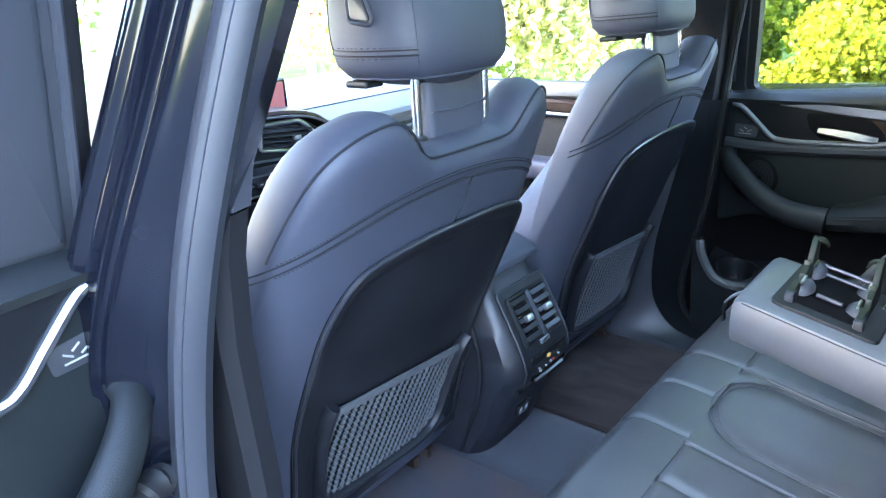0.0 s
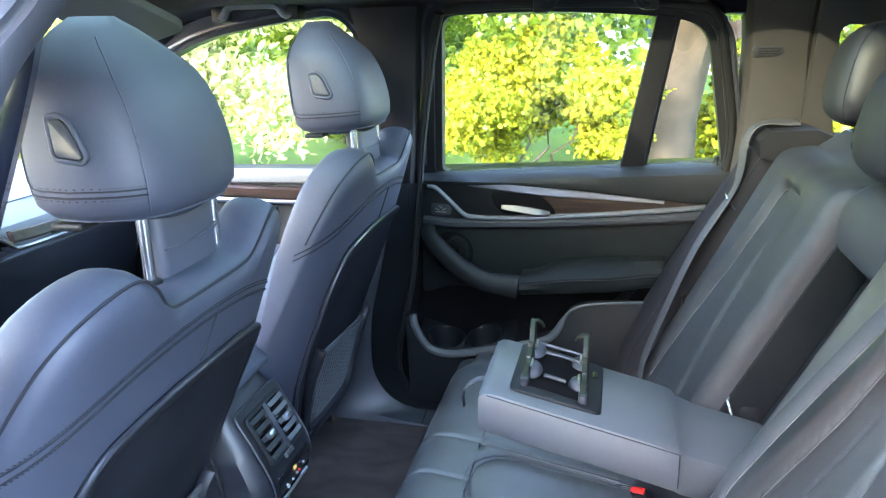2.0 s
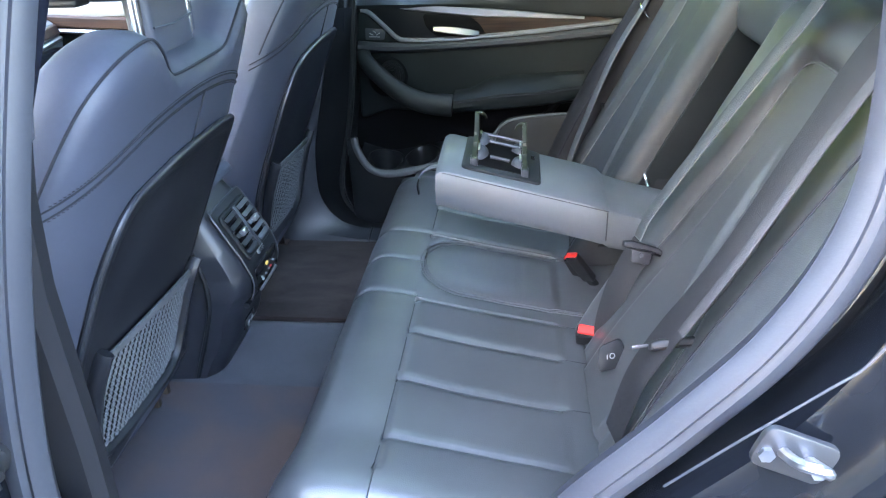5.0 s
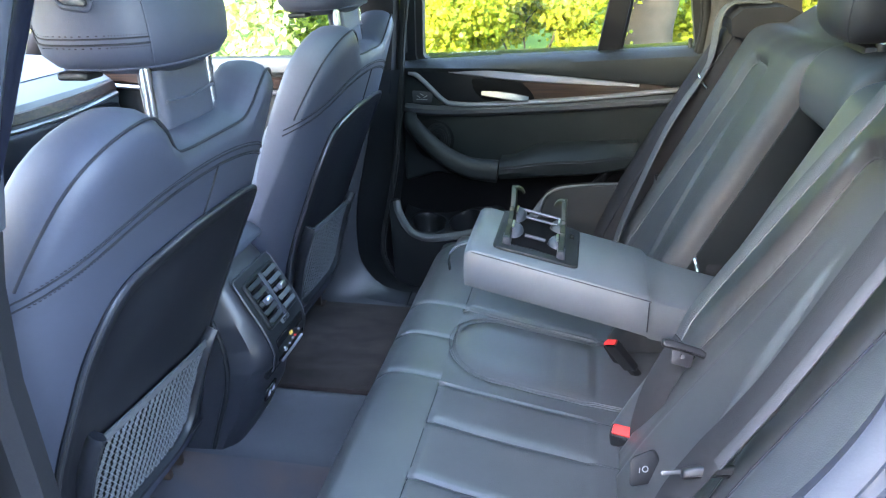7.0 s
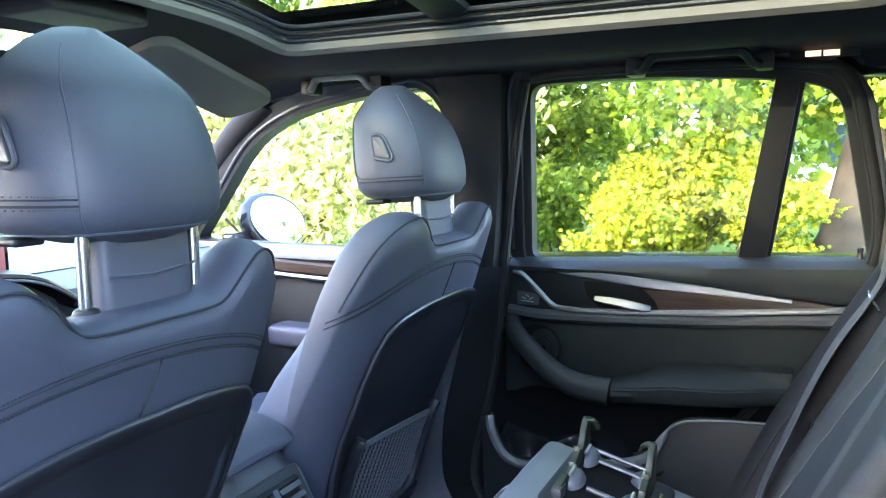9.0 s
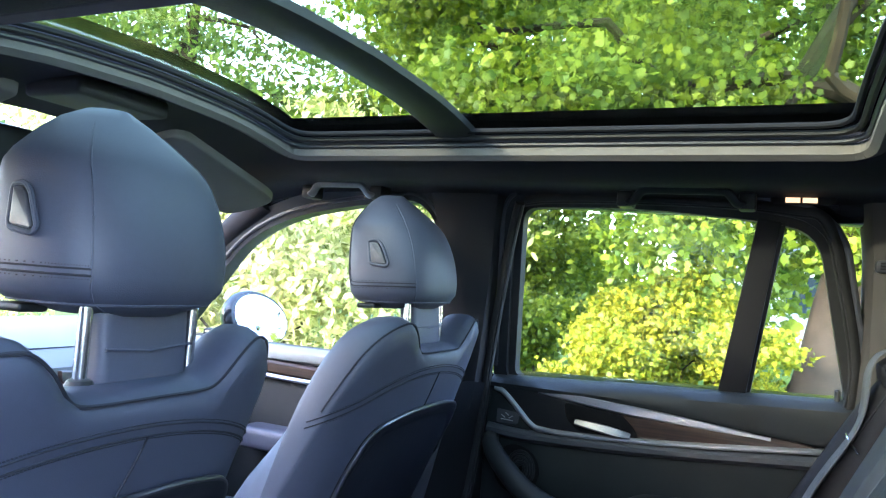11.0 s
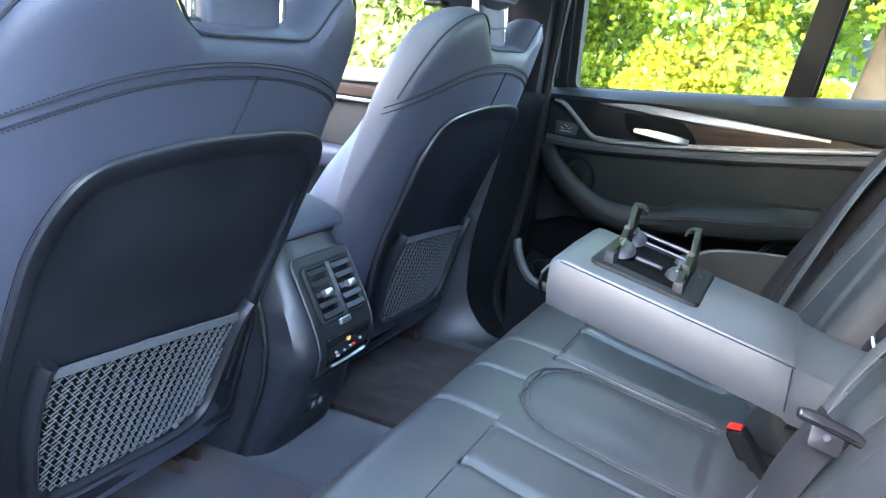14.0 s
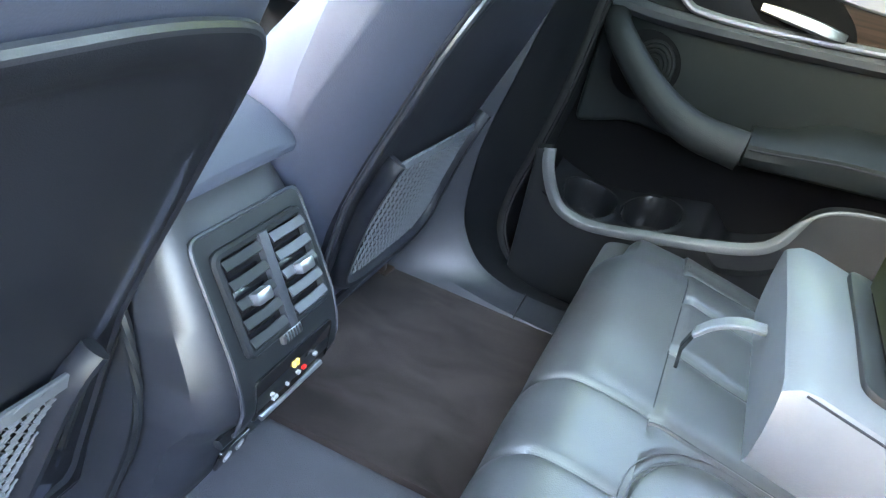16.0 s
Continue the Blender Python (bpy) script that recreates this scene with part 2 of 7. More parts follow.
def box(lo, hi, bevel=0.004, seg=2, bm=None, warp=None):
    """A box with rounded edges; warp(v) bends it afterwards."""
    own = bmesh.new()
    bmesh.ops.create_cube(own, size=1.0)
    lo, hi = Vector(lo), Vector(hi)
    for v in own.verts:
        v.co = Vector([(l + h) / 2 + c * (h - l) for l, h, c in zip(lo, hi, v.co)])
    if bevel:
        bmesh.ops.bevel(own, geom=own.edges[:], offset=bevel, segments=seg, profile=0.6, affect="EDGES")
    if warp:
        for v in own.verts:
            v.co = warp(v.co)
    return merge(bm, own)


def merge(bm, own):
    if bm is None:
        return own
    me = bpy.data.meshes.new("tmp")
    own.to_mesh(me)
    own.free()
    bm.from_mesh(me)
    bpy.data.meshes.remove(me)
    return bm


def smooth_path(pts, n=8, closed=False):
    """Catmull-Rom through pts."""
    pts = [Vector(p) for p in pts]
    out = []
    k = len(pts)
    for i in range(k if closed else k - 1):
        if closed:
            a, b, c, d = pts[i - 1], pts[i], pts[(i + 1) % k], pts[(i + 2) % k]
        else:
            b, c = pts[i], pts[i + 1]
            a = pts[i - 1] if i else b * 2 - c
            d = pts[i + 2] if i + 2 < k else c * 2 - b
        for j in range(n):
            t = j / n
            out.append(0.5 * (2 * b + (c - a) * t + (2 * a - 5 * b + 4 * c - d) * t * t + (3 * b - a - 3 * c + d) * t ** 3))
    if not closed:
        out.append(pts[-1])
    return out


def sweep(path, shape, normal, bm=None, closed=False, scale=None):
    """Carries a cross-section [(side, out), ...] along a path; 'out' follows normal (a vector or a function of the point)."""
    rings = []
    k = len(path)
    for i, p in enumerate(path):
        if closed:
            d = path[(i + 1) % k] - path[i - 1]
        else:
            d = path[min(i + 1, k - 1)] - path[max(i - 1, 0)]
        d.normalize()
        o = Vector(normal(p) if callable(normal) else normal)
        o = (o - d * o.dot(d)).normalized()
        s = d.cross(o)
        f = scale(i / (k - 1)) if scale else 1.0
        rings.append([p + s * a * f + o * b * f for a, b in shape])
    if closed:
        rings.append([v.copy() for v in rings[0]])
    return loft(rings, not closed, bm)


def circle(r, n=8, squash=1.0):
    return [(r * math.cos(2 * math.pi * i / n), r * squash * math.sin(2 * math.pi * i / n)) for i in range(n)]


def tube(path, r, bm=None, n=8, normal=(0.13, 0.21, 0.97), closed=False, squash=1.0, scale=None):
    return sweep(path, circle(r, n, squash), normal, bm, closed, scale)


def ribbon(w, t, r=0.3):
    """A flat cross-section with softened edges."""
    return [(-w / 2, -t / 2), (-w / 2, t * 0.2), (-w / 2 + t * r, t / 2), (w / 2 - t * r, t / 2), (w / 2, t * 0.2), (w / 2, -t / 2)]


def prism(outline, put, depth, bevel=0.004, seg=2, bm=None):
    """A plate cut to a 2D outline; put(a, b, d) places it, d running from 0 (back) to depth (front). Front edges are rounded."""
    own = bmesh.new()
    area = sum(a[0] * b[1] - b[0] * a[1] for a, b in zip(outline, outline[1:] + outline[:1]))
    if area < 0:
        outline = outline[::-1]
    n = len(outline)

    def inset(r):
        res = []
        for i in range(n):
            p0, p1, p2 = Vector(outline[i - 1]), Vector(outline[i]), Vector(outline[(i + 1) % n])
            d1, d2 = (p1 - p0).normalized(), (p2 - p1).normalized()
            n1, n2 = Vector((-d1.y, d1.x)), Vector((-d2.y, d2.x))
            res.append(p1 + (n1 + n2) * (r / max(0.4, 1 + n1.dot(n2))))
        return res
    rings = [[put(x, y, 0.0) for x, y in outline], [put(x, y, depth - bevel) for x, y in outline]]
    for k in range(1, seg + 1):
        a = math.pi / 2 * k / seg
        rings.append([put(p.x, p.y, depth - bevel + bevel * math.sin(a)) for p in inset(bevel * (1 - math.cos(a)))])
    loft(rings, True, own)
    return merge(bm, own)


def grid(fn, us, vs, bm=None):
    """An open sheet through fn(u, v)."""
    return loft([[Vector(fn(u, v)) for v in vs] for u in us], False, bm, closed=False)


def lin(a, b, n):
    return [a + (b - a) * i / (n - 1) for i in range(n)]


def rounded(pts, r, seg=4):
    """A 2D outline with rounded corners; r may be a list."""
    out = []
    k = len(pts)
    for i in range(k):
        rr = r[i] if isinstance(r, (list, tuple)) else r
        p0, p1, p2 = Vector(pts[i - 1]), Vector(pts[i]), Vector(pts[(i + 1) % k])
        a, b = (p0 - p1), (p2 - p1)
        la, lb = a.length, b.length
        q = min(rr, la * 0.49, lb * 0.49)
        s, e = p1 + a.normalized() * q, p1 + b.normalized() * q
        if q < 1e-5:
            out.append((p1.x, p1.y))
            continue
        for j in range(seg + 1):
            t = j / seg
            p = s * (1 - t) ** 2 + p1 * 2 * t * (1 - t) + e * t * t
            out.append((p.x, p.y))
    return out


def ss(a, b, x):
    t = max(0.0, min(1.0, (x - a) / (b - a)))
    return t * t * (3 - 2 * t)


def table(rows, x):
    """Smooth-ish interpolation in rows of (x, value)."""
    if x <= rows[0][0]:
        return rows[0][1]
    n = len(rows)
    for i, ((a, p), (b, q)) in enumerate(zip(rows, rows[1:])):
        if x <= b:
            m0 = (q - rows[i - 1][1]) / (b - rows[i - 1][0]) if i else (q - p) / (b - a)
            m1 = (rows[i + 2][1] - p) / (rows[i + 2][0] - a) if i + 2 < n else (q - p) / (b - a)
            t, w = (x - a) / (b - a), b - a
            return (2 * t ** 3 - 3 * t * t + 1) * p + (t ** 3 - 2 * t * t + t) * w * m0 + (3 * t * t - 2 * t ** 3) * q + (t ** 3 - t * t) * w * m1
    return rows[-1][1]


def ring_between(outer, inner, put, d0, d1, bm=None):
    """A frame between two outlines of equal count, from depth d0 to d1."""
    rings = [[put(*p, d0) for p in inner], [put(*p, d1) for p in inner], [put(*p, d1) for p in outer], [put(*p, d0) for p in outer]]
    rings.append([v.copy() for v in rings[0]])
    return loft(rings, False, bm)


# ---- car shell ----
def window_x(z):
    """Inner face of the side windows: upright at the belt, leaning in above it."""
    return 0.80 - 0.33 * max(0.0, z - 1.09)


WINDOW = rounded([(-0.13, 1.078), (-0.168, 1.478), (-0.41, 1.484), (-0.66, 1.466), (-0.775, 1.446), (-0.845, 1.108), (-0.60, 1.098)],
                 [0.02, 0.035, 0.1, 0.1, 0.06, 0.02, 0.1], 5)


def grown(outline, r):
    area = sum(a[0] * b[1] - b[0] * a[1] for a, b in zip(outline, outline[1:] + outline[:1]))
    s = -1 if area > 0 else 1
    res = []
    n = len(outline)
    for i in range(n):
        p0, p1, p2 = Vector(outline[i - 1]), Vector(outline[i]), Vector(outline[(i + 1) % n])
        d1, d2 = (p1 - p0).normalized(), (p2 - p1).normalized()
        n1, n2 = Vector((-d1.y, d1.x)), Vector((-d2.y, d2.x))
        q = p1 + (n1 + n2) * (s * r / max(0.4, 1 + n1.dot(n2)))
        res.append((q.x, q.y))
    return res


def rear_door(name, label, xf, glazed):
    """A rear car door with its trim, built for the car's right side and carried by xf."""
    def give(nm, bm, mat, parent, lab="", flat=False):
        for v in bm.verts:
            v.co = xf(v.co)
        return part(nm, bm, mat, parent, lab, flat)
    door = thing(name, label, "car door", xf(Vector((0.86, -0.45, 0.38))), kind="structure")

    def at(x0):
        return lambda y, z, d: Vector((x0 - d, y, z))

    def on_glass(off):
        return lambda y, z, d: Vector((window_x(z) + off - d, y, z))
    shell = rounded([(-0.03, 0.37), (-0.55, 0.37), (-0.68, 0.52), (-0.83, 0.76), (-0.90, 0.98), (-0.90, 1.11), (-0.05, 1.075)], [0.08, 0.1, 0.1, 0.1, 0.05, 0.02, 0.02])
    give("door_skin", prism(shell, at(0.91), 0.115, 0.006), BODY_PAINT, door, "black painted door skin")
    # panel colour holds the shade inside the map pocket
    give("inner_panel", prism(grown(shell, -0.012), at(0.795), 0.022, 0.008, 3), RECESS_SHADE, door, "lower panel coloured near-black for the shade in the pocket")
    frame = bmesh.new()
    ring_between(grown(WINDOW, 0.05), grown(WINDOW, 0.018), on_glass(0.035), 0.0, 0.055, frame)
    # closed door's frame gets a darker copy, its shade put into the colour
    fr = give("window_frame", frame, PLASTIC if name == "door_1" else GREY_PLASTIC, door)
    if name == "door_2":
        wide = rounded([(-0.098, 1.075), (-0.138, 1.49), (-0.275, 1.49), (-0.235, 1.075)], 0.015)
        give("front_frame_cover", prism(wide, on_glass(0.05), 0.075, 0.012, 3), GREY_PLASTIC, fr, "wide grey front frame cover")
        for off, w, mt in ((0.0, 0.022, DARK_RUBBER), (0.026, 0.030, DARK_TRIM)):
            edge = [on_glass(0.03)(-0.088 + off - 0.0964 * (z - 1.075), z, 0.02) for z in lin(1.075, 1.49, 20)]
            give("edge_seal", sweep(edge, [(w / 2 * math.cos(a), 0.016 * math.sin(a)) for a in lin(0, 2 * math.pi, 15)[:-1]], (-1, 0, 0)), mt, fr, "dark rubber edge seal")
    seal = bmesh.new()
    ring_between(grown(WINDOW, 0.022), WINDOW, on_glass(0.03), 0.0, 0.035, seal)
    give("glass_seal", seal, DARK_RUBBER, fr)
    lip = bmesh.new()
    edge = [on_glass(-0.02)(y, z, 0) for y, z in grown(WINDOW, 0.045) if z > 1.09]
    tube(edge, 0.006, lip)
    give("frame_lip", lip, RUBBER, fr)
    bar = [(-0.598, 1.09), (-0.664, 1.47), (-0.708, 1.462), (-0.655, 1.09)]
    give("divider", prism(bar, on_glass(0.03), 0.045, 0.004), DARK_TRIM, door, "black window divider bar")
    strip = [(-0.651, 1.09), (-0.704, 1.465), (-0.716, 1.462), (-0.663, 1.09)]
    give("divider_rubber", prism(strip, on_glass(0.03), 0.032, 0.003), DARK_RUBBER, door)
    if glazed:
        pane = [(-0.12, 1.06), (-0.155, 1.49), (-0.41, 1.495), (-0.685, 1.475), (-0.63, 1.06)]
        g1 = give("window_pane", prism(pane, on_glass(0.024), 0.004, 0.001, 1), GLASS, door, "clear side window pane", True)
        quarter = [(-0.635, 1.08), (-0.69, 1.475), (-0.79, 1.455), (-0.86, 1.09)]
        g2 = give("quarter_pane", prism(quarter, on_glass(0.024), 0.004, 0.001, 1), GLASS, door, "clear quarter pane", True)
        g1.visible_shadow = g2.visible_shadow = False
    # belt pad
    rings = []
    for y in lin(-0.085, -0.885, 30):
        top = 1.076 + 0.04 * (-(y + 0.085)) / 0.8
        low = 1.052 - 0.03 * ss(0.35, 0.8, -y)
        k = 1 - 0.8 * ss(0.8, 0.9, -y)
        rings.append([Vector(p) for p in ((0.80, y, top - 0.012), (0.795, y, top), (0.775, y, top), (0.757, y, top - 0.006), (0.742, y, top - 0.02),
                                          (0.738, y, low + 0.01), (0.742, y, low), (0.80, y, low))])
    give("belt_pad", loft(rings), SOFT_PLASTIC, door, "soft black belt pad")
    # trim plates
    mid = rounded([(-0.075, 1.05), (-0.075, 0.735), (-0.16, 0.765), (-0.34, 0.755), (-0.74, 0.785), (-0.86, 0.82), (-0.885, 1.03), (-0.5, 1.055)], 0.02)
    give("mid_panel", prism(mid, at(0.775), 0.018, 0.008, 3), DOOR_LEATHER, door, "black leather door insert")
    bar_low = smooth_path([(-0.085, 0.95, 0), (-0.2, 0.944, 0), (-0.5, 0.958, 0), (-0.82, 0.985, 0)], 6)
    bm = sweep([Vector((0.757, p.x, p.y)) for p in bar_low], ribbon(0.028, 0.03), (-1, 0, 0))
    if name == "door_1":
        give("ledge", bm, GREY_PLASTIC, door, "satin grey ledge under the silver strip")
    low_line = [(-0.10, 1.050), (-0.125, 1.040), (-0.165, 1.003), (-0.196, 0.974), (-0.225, 0.966), (-0.32, 0.966), (-0.55, 0.982), (-0.81, 1.009)]
    wood = [(-0.10, 1.052)] + low_line[1:] + [(-0.80, 1.013), (-0.70, 1.028), (-0.52, 1.046), (-0.30, 1.058)]
    ins = give("wood_inlay", prism(wood, at(0.768), 0.02, 0.003), WOOD, door, "dark grained wood inlay")
    gloss = [(-0.10, 1.052)] + low_line[1:6] + [(-0.445, 0.974), (-0.43, 1.0), (-0.395, 1.028), (-0.33, 1.046), (-0.205, 1.056)]
    give("gloss_inlay", prism(gloss, at(0.768), 0.0212, 0.003), GLOSS_TRIM, ins, "black trim round the handle")
    path = [Vector((0.748, p.x, p.y)) for p in smooth_path([(a, b, 0) for a, b in low_line], 6)]
    give("lower_silver_strip", sweep(path, ribbon(0.0125, 0.014), (-1, 0, 0)), SATIN, door, "satin silver trim strip")
    band = smooth_path([(-0.205, 1.056, 0), (-0.26, 1.0535, 0), (-0.34, 1.046, 0), (-0.43, 1.038, 0), (-0.55, 1.031, 0), (-0.71, 1.019, 0)], 6)
    give("upper_silver_strip", sweep([Vector((0.7465, p.x, p.y)) for p in band], ribbon(0.024, 0.013), (-1, 0, 0), scale=lambda t: 0.3 + 0.7 * math.sin(math.pi * min(1, t * 1.05)) ** 0.6), SATIN, door, "tapering satin silver trim")
    cup = rounded([(-0.270, 1.036), (-0.278, 1.0), (-0.308, 0.974), (-0.446, 0.976), (-0.432, 1.002), (-0.398, 1.032)], 0.012)
    # flat dark plate, the handle recess is shaded by colour only
    give("handle_cup", prism(cup, at(0.76), 0.0145, 0.003), RECESS_SHADE, door, "near-black plate standing in for the shaded door pull recess")
    lever = [Vector((x, y, z)) for x, y, z in ((0.744, -0.300, 0.996), (0.740, -0.33, 0.994), (0.737, -0.37, 0.990), (0.737, -0.405, 0.985), (0.742, -0.426, 0.982))]
    give("door_handle", sweep(smooth_path(lever, 4), ribbon(0.020, 0.008), (-1, 0, 0.3), scale=lambda t: 0.45 + 0.55 * math.sin(math.pi * (0.08 + 0.8 * t))), HANDLE_METAL, door, "satin silver door handle")
    icon = bmesh.new()
    for a, b in (((-0.118, 0.985), (-0.128, 0.979)), ((-0.137, 0.979), (-0.147, 0.985)), ((-0.128, 0.991), (-0.137, 0.985)), ((-0.117, 0.975), (-0.147, 0.974))):
        tube([Vector((0.7555, *a)), Vector((0.7555, *b))], 0.0012, icon, 5)
    give("lock_mark", icon, WHITE, door)
    sw = prism(rounded([(-0.105, 1.0), (-0.105, 0.965), (-0.16, 0.965), (-0.165, 0.995)], 0.006), at(0.768), 0.0115, 0.002)
    give("lock_switch", sw, GREY_PLASTIC, door)
    # speaker behind the pull
    sp = bmesh.new()
    for r, d in ((0.042, 0.001), (0.034, 0.002), (0.026, 0.001), (0.018, 0.002), (0.01, 0.001)):
        tube([Vector((0.757 - d, -0.175 + r * math.cos(a) * 0.8, 0.865 + r * math.sin(a))) for a in lin(0, 2 * math.pi, 25)[:-1]], 0.0035, sp, 6, (1, 0, 0), True)
    if name == "door_1":
        hole = [(-0.160 + 0.060 * math.cos(a) * (0.9 if math.cos(a) > 0 else 1.0), 0.862 + 0.058 * math.sin(a)) for a in lin(0, 2 * math.pi, 33)[:-1]]
        # flat dark disc paints the shade behind the pull
        give("pull_shade_disc", prism(hole, at(0.765), 0.0098, 0.002), RECESS_SHADE, door, "flat dark disc standing in for the shaded recess behind the pull handle")
        give("speaker_grille", sp, PLASTIC, door, "round black speaker grille")
    # pull and armrest
    pull = smooth_path([(0.752, -0.098, 0.935), (0.728, -0.105, 0.918), (0.706, -0.14, 0.885), (0.692, -0.20, 0.838), (0.684, -0.27, 0.806), (0.682, -0.352, 0.797)], 6)
    give("pull_handle", sweep(pull, [(0.026 * math.cos(a), 0.018 * math.sin(a)) for a in lin(0, 2 * math.pi, 15)[:-1]], (-1, 0, 0.25), scale=lambda t: 0.75 + 0.45 * t), SOFT_PLASTIC, door, "curved soft pull handle")
    rings = []
    for y in lin(-0.356, -0.716, 18):
        t = (y + 0.356) / -0.36
        tip = 1 - 0.5 * ss(0.93, 1.0, t)
        top, low, x0 = 0.822 + 0.022 * t + 0.01 * ss(0.0, 0.4, t), 0.768 + 0.03 * t, 0.668 + 0.035 * ss(0.6, 1.0, t)
        rings.append([Vector(p) for p in ((0.765, y, low), (0.765, y, top + 0.022 * ss(0.08, 0.3, t)), (0.72, y, top + 0.004 + 0.016 * ss(0.08, 0.3, t)), (x0 + 0.016, y, top), (x0 + 0.004, y, top - 0.009), (x0, y, top - 0.028),
                                          (x0 + 0.008, y, low + 0.012), (x0 + 0.03, y, low + 0.002))])
    arm = give("armrest", loft(rings), DOOR_LEATHER, door, "stitched black leather door armrest")
    give("armrest_seam", tube([Vector((0.668 + 0.035 * ss(0.6, 1.0, t), -0.358 - 0.352 * t, 0.815 + 0.022 * t + 0.01 * ss(0, 0.4, t) - 0.008)) for t in lin(0, 1, 12)], 0.0016, None, 6), THREAD, arm)
    give("window_switch", prism([(0.685, -0.325), (0.685, -0.35), (0.70, -0.35), (0.70, -0.322)], lambda a, b, d: Vector((a, b, 0.811 + d)), 0.006, 0.002), CHROME, arm)
    # map pocket
    rim = smooth_path([(0.675, -0.066, 0.705), (0.668, -0.073, 0.675), (0.666, -0.093, 0.634), (0.665, -0.12, 0.608), (0.665, -0.172, 0.600), (0.665, -0.27, 0.618), (0.665, -0.358, 0.638), (0.665, -0.422, 0.658), (0.665, -0.452, 0.681), (0.667, -0.474, 0.722), (0.668, -0.49, 0.744), (0.67, -0.525, 0.761), (0.675, -0.60, 0.770), (0.69, -0.76, 0.775)], 6)
    lower = [(p.y, p.z) for p in rim] + [(-0.80, 0.76), (-0.67, 0.53), (-0.55, 0.385), (-0.045, 0.385), (-0.045, 0.70)]
    give("pocket_wall", prism(lower, lambda y, z, d: Vector((0.725 - d - 0.028 * ss(0.4, 0.62, z), y, z)), 0.028, 0.004), PLASTIC, door, "dark plastic pocket wall")
    give("pocket_rim", sweep(rim, ribbon(0.02, 0.016, 0.5), lambda p: (-1, 0, 0.5), scale=lambda t: 1 - 0.7 * ss(0.62, 0.75, t)), RIM_GREY, door, "grey pocket rim")
    def shelf(u, v):
        """Pocket floor with two cup wells and a fillet against the back."""
        y, x = -0.075 - 0.40 * v, 0.668 + 0.104 * u
        z = table([(0.06, 0.63), (0.105, 0.612), (0.172, 0.600), (0.27, 0.618), (0.43, 0.655), (0.50, 0.70)], -y) + 0.004 + 0.034 * u
        for yc, r in ((-0.150, 0.047), (-0.258, 0.047)):
            q = math.hypot((x - 0.716) / 0.043, (y - yc) / r)
            z += 0.004 * math.exp(-((q - 1.06) / 0.08) ** 2) - 0.05 * ss(1.02, 0.86, q)
        return (x, y, z - 0.05 * ss(0.66, 0.80, v))
    give("cup_shelf", grid(shelf, lin(0, 1, 44), lin(0, 1, 140)), GLOSS_TRIM, door, "dark moulded pocket floor with two cup wells")
    flap = prism(rounded([(-0.50, 0.69), (-0.53, 0.752), (-0.75, 0.765), (-0.69, 0.62), (-0.56, 0.60)], 0.01), at(0.715), 0.012, 0.004)
    give("rear_pocket_panel", flap, GREY_PLASTIC, door)
    pin = tube([Vector((0.775, -0.829, z)) for z in (1.10, 1.118, 1.121, 1.131, 1.134)], 0.006, None, 10, (1, 0, 0), scale=lambda t: (1.8, 0.8, 0.8, 1.0, 0.5)[round(t * 4)])
    give("lock_pin", pin, PLASTIC, door)
    return door


rear_door("door_1", "closed rear car door with black leather, wood inlay and silver trim", lambda v: Vector(v), True)
CORNER, SHUT = Vector((-0.83, -0.01, 0.055)), Vector((-0.74, -0.10, 0.0))
OPEN = Matrix.Rotation(radians(-82), 4, "Z")


def swung(v):
    """The left door, swung open about its front edge, shifted and raised to fit the camera's view."""
    return CORNER + OPEN @ (Vector((-v.x, v.y, v.z)) - SHUT)


rear_door("door_2", "open rear car door with wood inlay and curved silver strip", swung, True)


# floor pan, sills
def floor_z(x, y):
    tunnel = 0.07 * ss(0.20, 0.10, abs(x))
    foot = 0.0 if y < 0.25 else 0.02 * ss(0.25, 0.5, y)
    return 0.405 + tunnel * 0.35 + foot + 0.003 * noise.noise((x * 9, y * 9, 0))


solo("floor", grid(lambda x, y: (x, y, floor_z(x, y)), lin(-0.74, 0.74, 75), lin(-1.75, 1.6, 120)), CARPET, "dark grey carpeted car floor", "floor", kind="structure")
solo("floor_pan", box((-0.85, -1.8, 0.30), (0.85, 1.7, 0.37), 0.01), BODY_PAINT, "black painted floor pan", "floor", kind="structure")
for side, lab in ((1, "right"), (-1, "left")):
    prof = [(0.60, 0.40), (0.615, 0.445), (0.655, 0.462), (0.70, 0.465), (0.725, 0.45), (0.735, 0.42), (0.80, 0.40), (0.86, 0.37), (0.88, 0.30), (0.60, 0.30)]
    if side > 0:
        prof = [(x + (0.02 if z > 0.41 and x < 0.7 else 0.0), z - 0.056 if z > 0.41 else z - 0.02) for x, z in prof]
    rings = [[Vector((side * x, y, z)) for x, z in prof] for y in (-0.62, -0.2, -0.11, -0.1, 0.4, 1.0)]
    solo("sill_trim", loft(rings), GREY_PLASTIC, "grey plastic door sill trim", "sill", kind="structure")
    if side > 0:
        continue
    seam = tube([Vector((side * (x - 0.0015 if z > 0.42 else x), -0.105, z + 0.0015)) for x, z in prof[:5]], 0.002, None, 6, (0, 1, 0))
    solo("trim", seam, DARK_RUBBER, "thin dark joint in the sill trim", "joint", kind="structure")
